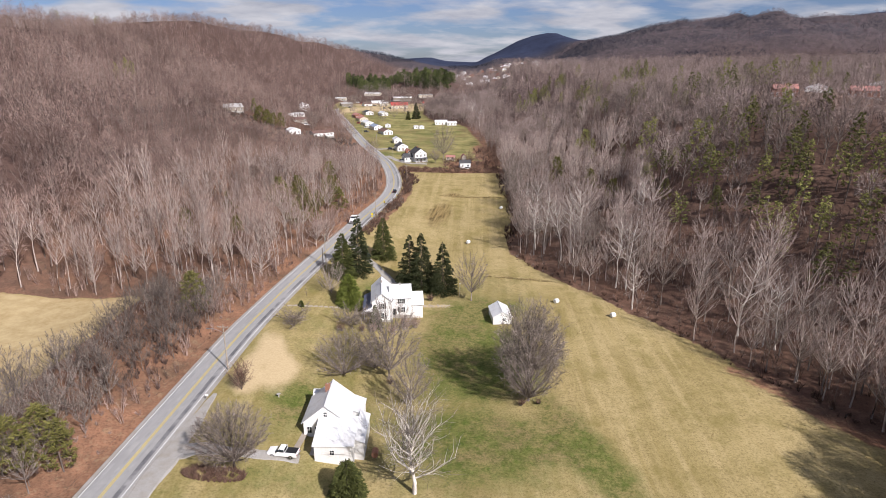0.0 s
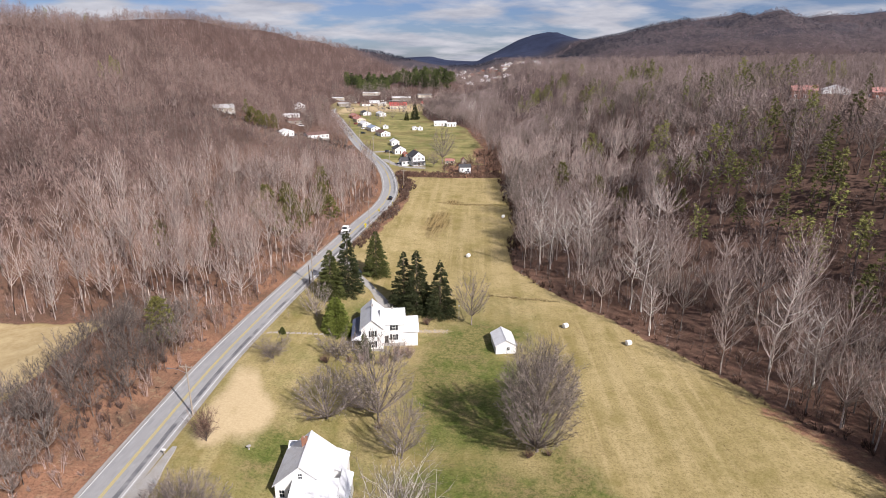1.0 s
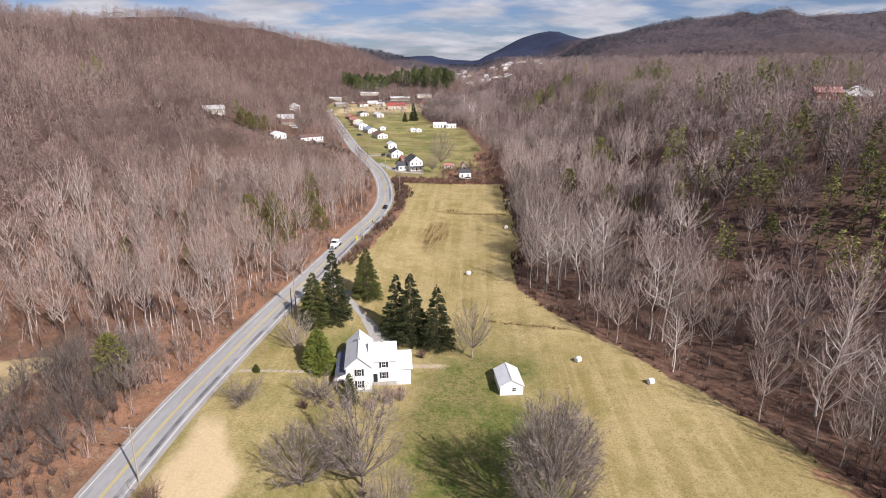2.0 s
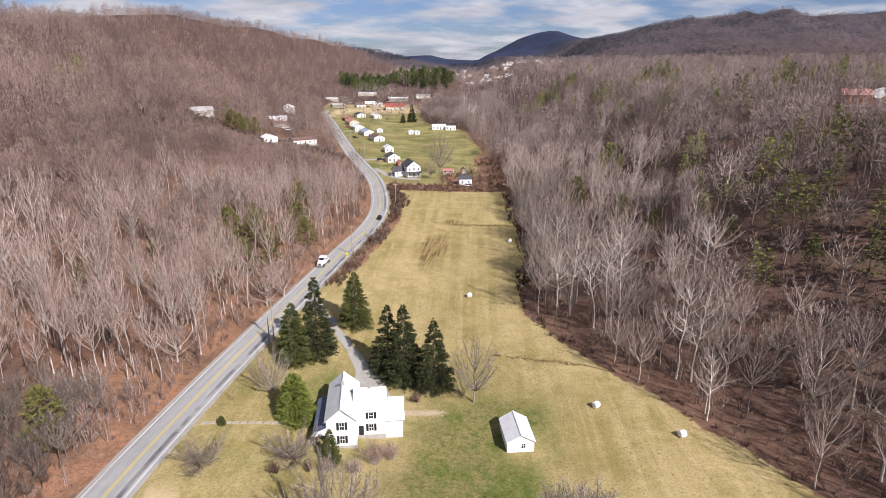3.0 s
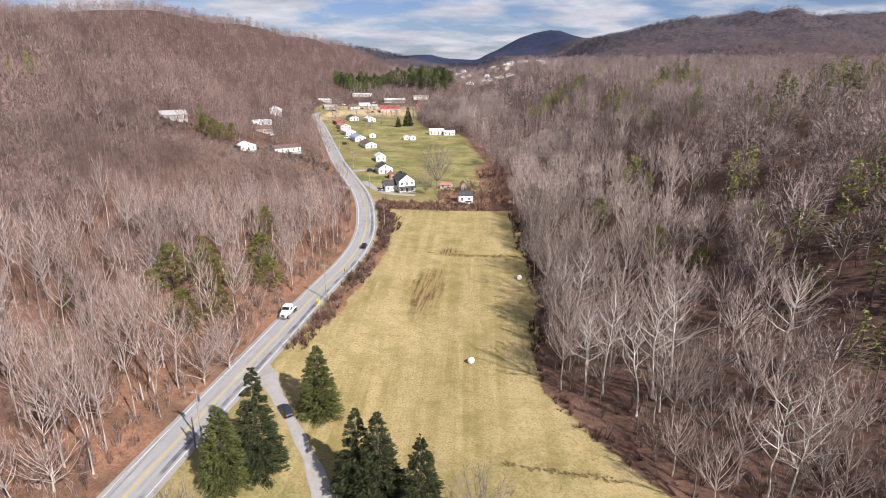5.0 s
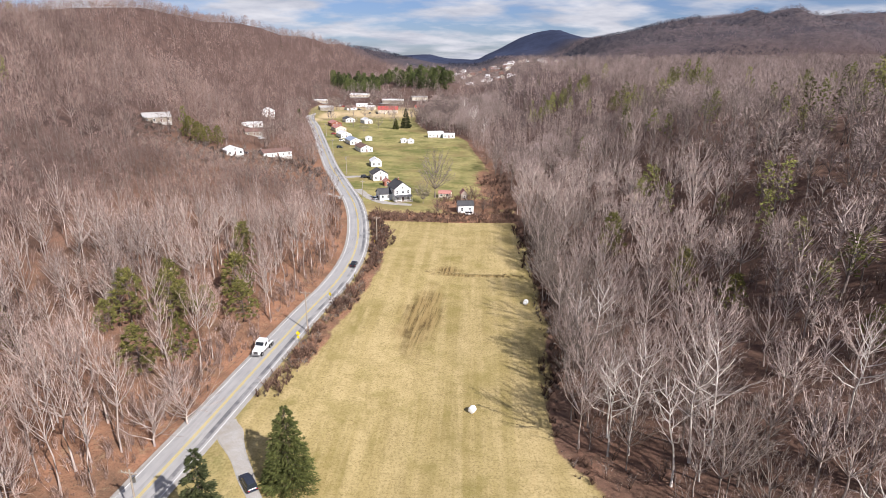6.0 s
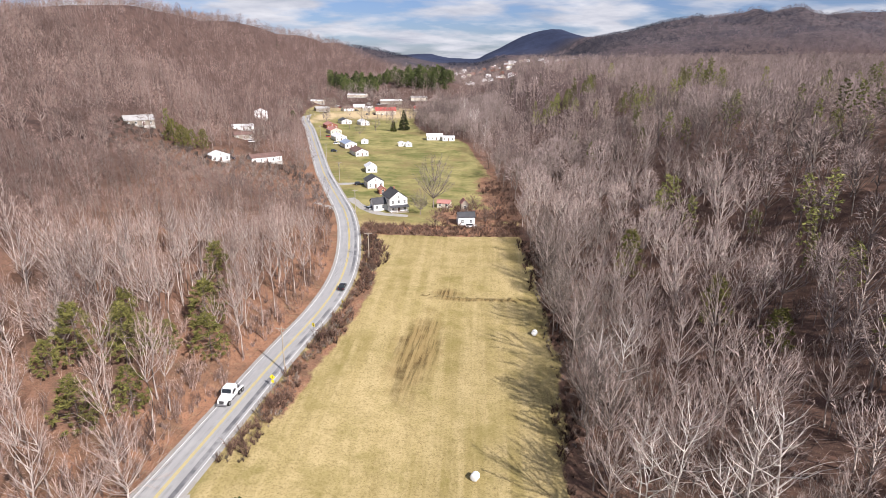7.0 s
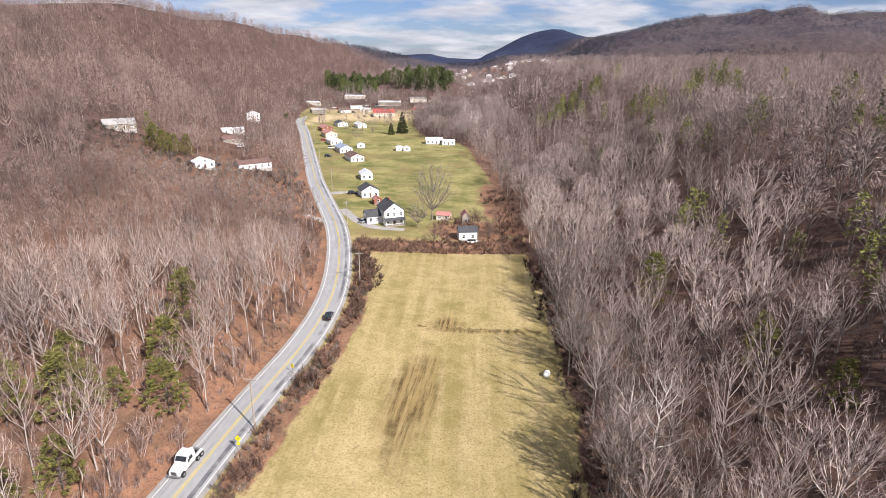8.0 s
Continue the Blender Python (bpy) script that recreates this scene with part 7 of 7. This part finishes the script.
for v in bm0.verts:
    v.co *= rng_s.uniform(0.8, 1.2)
first = part("stone", bm0, GARDEN_STONE, bed)
first.matrix_local = pose(-6.0, 161.7, Z(-6, 161.7))
for i in range(110):
    x = rng_s.uniform(-6.5, 2.0)
    y = 161.9 + rng_s.gauss(0, 0.5)
    c = first.copy()
    scene.collection.objects.link(c)
    c.matrix_local = pose(x, y, Z(x, y) + 0.03, 0, 0, rng_s.uniform(0, 360)) @ Matrix.Diagonal((rng_s.uniform(0.6, 1.5), rng_s.uniform(0.6, 1.4), rng_s.uniform(0.5, 1.0), 1))
post = thing("bird_house_pole", "thin white pole with a small bird house on top", "bird house", pose(5.2, 169.8, Z(5.2, 169.8)))
bm = bmesh.new()
cyl(bm, (0, 0, -0.3), (0, 0, 3.8), 0.05, 0.04, 8)
part("pole", bm, TRIM, post)
bm = bmesh.new()
box(bm, -0.18, 0.18, -0.18, 0.18, 3.8, 4.15, 0.02)
part("bird_box", bm, TRIM, post)
mail = thing("mailbox", "pale mailbox on a wooden post beside the road", "mailbox", pose(-46.9, 103.0, Z(-46.9, 103)))
bm = bmesh.new()
box(bm, -0.06, 0.06, -0.06, 0.06, -0.3, 1.05)
part("post", bm, POLE_WOOD, mail)
bm = bmesh.new()
box(bm, -0.32, 0.32, -0.13, 0.13, 1.05, 1.35, 0.06)
part("box", bm, TRIM, mail)
orn = thing("garden_ornament", "small white stone garden ornament on the lawn", "ornament", pose(-33.9, 107.1, Z(-33.9, 107.1)))
bm = bmesh.new()
cyl(bm, (0, 0, -0.1), (0, 0, 0.6), 0.14, 0.1, 10)
part("pedestal", bm, CONCRETE, orn)
bm = bmesh.new()
cyl(bm, (0, 0, 0.6), (0, 0, 0.75), 0.2, 0.42, 14)
part("basin", bm, CONCRETE, orn)


# ---- vehicles ----
def loft(bm, secs):
    """Skins cross-sections, each a ring of the same count, and closes both ends."""
    rings = [[bm.verts.new(q) for q in s] for s in secs]
    n = len(rings[0])
    for a, b in zip(rings[:-1], rings[1:]):
        for i in range(n):
            bm.faces.new((a[i], a[(i + 1) % n], b[(i + 1) % n], b[i]))
    bm.faces.new(rings[0][::-1])
    bm.faces.new(rings[-1])
    return bm


def hull(length, width, z0, stations):
    """A car's shell from stations along it: (where, half width low, half width high, top)."""
    secs = []
    for u, wl, wh, zt in stations:
        x = u * length
        secs.append([(x, -wl, z0), (x, -wl * 1.02, (z0 + zt) / 2), (x, -wh, zt - 0.06), (x, -wh * 0.86, zt), (x, wh * 0.86, zt), (x, wh, zt - 0.06), (x, wl * 1.02, (z0 + zt) / 2), (x, wl, z0)])
    return secs


def add_wheels(ob, xs, half, r, w=0.23):
    for x in xs:
        for s in (-1, 1):
            bm = bmesh.new()
            cyl(bm, (x, s * (half - w), r), (x, s * half, r), r, r, 20)
            bmesh.ops.bevel(bm, geom=[e for e in bm.edges if abs(e.verts[0].co.y - e.verts[1].co.y) < 1e-4], offset=0.03, segments=2, affect="EDGES")
            wh = new("wheel")
            wh.parent = ob
            part("tyre", bm, RUBBER, wh)
            bm = bmesh.new()
            cyl(bm, (x, s * (half - 0.04), r), (x, s * (half + 0.012), r), r * 0.62, r * 0.55, 14)
            part("rim", bm, STEEL, wh)


def car(label, x, y, turn, paint, length=4.7, suv=True, name="car", category="car", lift=0.0):
    """A closed car, nose towards its own +x."""
    ob = thing(name, label, category, pose(x, y, Z(x, y) + lift, 0, 0, turn))
    Lh, hw, top = length, 0.9, 1.68 if suv else 1.45
    belt = 0.98 if suv else 0.9
    body = loft(bmesh.new(), hull(Lh, hw, 0.32, ((-0.5, 0.72, 0.68, 0.78), (-0.47, 0.84, 0.8, belt - 0.02), (-0.3, hw, 0.86, belt), (0.12, hw, 0.86, belt - 0.01), (0.3, hw, 0.84, belt - 0.08), (0.46, 0.84, 0.74, belt - 0.2), (0.5, 0.7, 0.6, 0.6))))
    bmesh.ops.bevel(body, geom=body.edges[:], offset=0.02, segments=1, affect="EDGES")
    part("body", body, paint, ob)
    b0, b1 = (-0.49, -0.43) if suv else (-0.4, -0.28)
    cab = loft(bmesh.new(), hull(Lh, hw, belt - 0.03, ((b0, 0.8, 0.74, belt + 0.02), (b1, 0.8, 0.66, top - 0.04), (-0.1, 0.82, 0.68, top), (0.06, 0.82, 0.66, top - 0.03), (0.2, 0.8, 0.74, belt + 0.0))))
    part("glasshouse", cab, GLASS, ob, "dark glass cabin")
    bm = loft(bmesh.new(), hull(Lh, hw, top - 0.09, ((b1 + 0.01, 0.62, 0.6, top - 0.01), (-0.1, 0.68, 0.64, top + 0.03), (0.05, 0.64, 0.6, top))))
    part("roof_panel", bm, paint, ob)
    for s in (-1, 1):
        for nm, xx, mt in (("headlight", 0.478, LAMP_GLASS), ("tail_light", -0.492, RED_GLASS)):
            bm = bmesh.new()
            box(bm, xx * Lh - 0.08, xx * Lh + 0.03, s * 0.62 - 0.15, s * 0.62 + 0.15, 0.62, 0.76, 0.02)
            part(nm, bm, mt, ob)
    for xx, nm in ((0.47, "front_bumper"), (-0.49, "rear_bumper")):
        bm = bmesh.new()
        box(bm, xx * Lh - 0.06, xx * Lh + 0.09, -0.74, 0.74, 0.34, 0.52, 0.03)
        part(nm, bm, paint, ob)
    for s in (-1, 1):
        bm = bmesh.new()
        box(bm, 0.12 * Lh, 0.15 * Lh, s * 0.98 - 0.09, s * 0.98 + 0.07, belt, belt + 0.14, 0.02)
        part("mirror", bm, paint, ob)
    add_wheels(ob, (-0.3 * Lh, 0.31 * Lh), 0.92, 0.35)
    return ob


def pickup(label, x, y, turn):
    ob = thing("pickup_truck", label, "pickup", pose(x, y, Z(x, y) + 0.1, 0, 0, turn))
    Lh, hw = 5.6, 0.98
    body = loft(bmesh.new(), hull(Lh, hw, 0.45, ((-0.5, 0.9, 0.9, 1.15), (-0.49, hw, 0.94, 1.2), (0.2, hw, 0.94, 1.2), (0.28, hw, 0.92, 1.18), (0.46, 0.94, 0.86, 1.05), (0.5, 0.8, 0.74, 0.85))))
    part("body", body, CAR_WHITE, ob)
    cab = loft(bmesh.new(), hull(Lh, hw, 1.15, ((-0.1, 0.88, 0.82, 1.25), (-0.08, 0.86, 0.74, 1.78), (0.08, 0.86, 0.74, 1.8), (0.22, 0.86, 0.8, 1.2))))
    part("glasshouse", cab, GLASS, ob, "dark glass cab")
    bm = loft(bmesh.new(), hull(Lh, hw, 1.68, ((-0.085, 0.72, 0.7, 1.8), (0.0, 0.76, 0.72, 1.85), (0.09, 0.72, 0.68, 1.82))))
    part("roof_panel", bm, CAR_WHITE, ob)
    for u in (-0.095, 0.0, 0.1):
        for s in (-1, 1):
            bm = bmesh.new()
            cyl(bm, (u * Lh, s * 0.87, 1.18), (u * Lh * 0.9, s * 0.76, 1.76), 0.045, n=6)
            part("roof_pillar", bm, CAR_WHITE, ob)
    bm = bmesh.new()
    box(bm, -0.485 * Lh, -0.12 * Lh, -0.82, 0.82, 1.19, 1.25, 0.02)
    part("bed_cover", bm, BLACK, ob, "black bed cover")
    for s in (-1, 1):
        for nm, xx, mt in (("headlight", 0.485, LAMP_GLASS), ("tail_light", -0.497, RED_GLASS)):
            bm = bmesh.new()
            box(bm, xx * Lh - 0.07, xx * Lh + 0.04, s * 0.74 - 0.14, s * 0.74 + 0.14, 0.75, 0.98, 0.02)
            part(nm, bm, mt, ob)
        bm = bmesh.new()
        box(bm, 0.14 * Lh, 0.17 * Lh, s * 1.08 - 0.1, s * 1.08 + 0.08, 1.15, 1.38, 0.02)
        part("mirror", bm, BLACK, ob)
    bm = bmesh.new()
    box(bm, 0.485 * Lh, 0.515 * Lh, -0.9, 0.9, 0.5, 0.72, 0.03)
    part("front_bumper", bm, STEEL, ob)
    bm = bmesh.new()
    box(bm, -0.52 * Lh, -0.495 * Lh, -0.9, 0.9, 0.5, 0.7, 0.03)
    part("rear_bumper", bm, STEEL, ob)
    add_wheels(ob, (-0.3 * Lh, 0.31 * Lh), 1.0, 0.39, 0.26)
    return ob


def tractor_truck(label, x, y, turn):
    """A bonneted road tractor without its trailer, nose to +x."""
    ob = thing("truck", label, "truck", pose(x, y, Z(x, y) + 0.1, 0, 0, turn))
    bm = bmesh.new()
    box(bm, -3.6, 3.2, -0.5, 0.5, 0.75, 1.05, 0.03)
    part("chassis", bm, STEEL, ob)
    bm = loft(bmesh.new(), [[(x_, -w, 0.7), (x_, -w, z - 0.15), (x_, -w * 0.8, z), (x_, w * 0.8, z), (x_, w, z - 0.15), (x_, w, 0.7)] for x_, w, z in ((1.3, 1.0, 1.95), (2.6, 0.95, 1.8), (3.4, 0.85, 1.6))])
    part("bonnet", bm, CAR_WHITE, ob)
    bm = loft(bmesh.new(), [[(x_, -1.15, 0.9), (x_, -1.15, z - 0.2), (x_, -0.95, z), (x_, 0.95, z), (x_, 1.15, z - 0.2), (x_, 1.15, 0.9)] for x_, z in ((-0.9, 2.9), (0.4, 2.95), (0.9, 2.75), (1.4, 1.95))])
    cab = part("cab", bm, CAR_WHITE, ob)
    bm = bmesh.new()
    slab(bm, [(0.97, -0.95, 2.66), (1.4, -0.95, 1.98), (1.4, 0.95, 1.98), (0.97, 0.95, 2.66)], 0.03)
    part("windscreen", bm, GLASS, cab)
    for s in (-1, 1):
        bm = bmesh.new()
        box(bm, -0.2, 0.75, s * 1.155 - 0.015, s * 1.155 + 0.015, 1.85, 2.5)
        part("side_window", bm, GLASS, cab)
        bm = bmesh.new()
        cyl(bm, (-1.05, s * 0.95, 0.9), (-1.05, s * 0.95, 3.3), 0.08, n=10)
        part("exhaust_stack", bm, STEEL, ob)
        bm = bmesh.new()
        cyl(bm, (-0.7, s * 0.95, 0.75), (0.9, s * 0.95, 0.75), 0.3, n=14)
        part("fuel_tank", bm, STEEL, ob)
        bm = bmesh.new()
        box(bm, 3.3, 3.44, s * 0.7 - 0.15, s * 0.7 + 0.15, 1.0, 1.2, 0.02)
        part("headlight", bm, LAMP_GLASS, ob)
    bm = bmesh.new()
    box(bm, 3.4, 3.6, -1.15, 1.15, 0.45, 0.8, 0.05)
    part("front_bumper", bm, STEEL, ob)
    bm = bmesh.new()
    box(bm, -2.9, -1.5, -0.45, 0.45, 1.05, 1.2, 0.05)
    part("fifth_wheel", bm, BLACK, ob)
    bm = bmesh.new()
    box(bm, 3.38, 3.46, -0.5, 0.5, 0.85, 1.5, 0.02)
    part("grille", bm, STEEL, ob)
    for i in range(7):
        bm = bmesh.new()
        box(bm, 3.455, 3.475, -0.42 + 0.13 * i, -0.36 + 0.13 * i, 0.9, 1.45)
        part("grille_slat", bm, BLACK, ob)
    for s in (-1, 1):
        bm = bmesh.new()
        box(bm, 1.15, 1.3, s * 1.4 - 0.1, s * 1.4 + 0.1, 1.9, 2.5, 0.03)
        part("mirror", bm, BLACK, ob)
    for s in (-1, 1):
        bm = bmesh.new()
        box(bm, -3.3, -1.2, s * 0.95 - 0.27, s * 0.95 + 0.27, 1.12, 1.2, 0.03)
        part("mudguard", bm, CAR_WHITE, ob)
    add_wheels(ob, (2.5, -1.7, -2.8), 1.2, 0.52, 0.3)
    return ob


pickup("white pickup truck with a black bed cover on the drive", -28.6, 89.9, 172)
car("dark blue car parked on the gravel drive", -27.2, 196.9, 125, CAR_BLUE, 4.7, lift=0.1)
car("black car driving up the road", -24.9, 299.5, 88, CAR_BLACK, 4.8, suv=False, lift=0.14)
tractor_truck("white bonneted road truck coming down the road", -37.6, 241.0, -99)
for lab, x, y, tn, pt in (("dark car parked beside the cottage", -37.5, 430, 15, CAR_BLACK), ("grey car parked by the tall white house", -26.5, 384, 60, CAR_GREY), ("white van parked before the cabin", 15.6, 362.2, 5, CAR_WHITE), ("dark car parked by a bungalow", -68, 533, 20, CAR_BLACK), ("red car parked by the bungalows", -84, 602, 20, CAR_RED), ("white car parked on the lot", -105, 800, 10, CAR_WHITE), ("grey car parked on the lot", -98, 806, 10, CAR_GREY), ("dark car parked on the lot", -90, 800, 10, CAR_BLACK), ("white car parked on the lot", -80, 815, 80, CAR_WHITE), ("dark car parked below the terrace house", -108, 452, 40, CAR_BLUE), ("white car parked by the terrace", -118, 520, 20, CAR_WHITE), ("dark car parked outside the red-roofed store", -66, 762, 80, CAR_BLACK), ("white van parked outside the red-roofed store", -58, 760, 85, CAR_WHITE), ("grey car parked outside the red-roofed store", -74, 764, 80, CAR_GREY), ("red car parked among the trailers", -112, 830, 30, CAR_RED), ("white car parked among the trailers", -118, 842, 10, CAR_WHITE), ("white van parked behind the stores", -84, 862, 5, CAR_WHITE), ("grey car parked behind the stores", -72, 858, 15, CAR_GREY), ("dark car parked at the roadside lot", -118, 770, 70, CAR_BLACK), ("white car parked by a bungalow", -72, 566, 15, CAR_WHITE)):
    car(lab, x, y, tn, pt, 4.5)
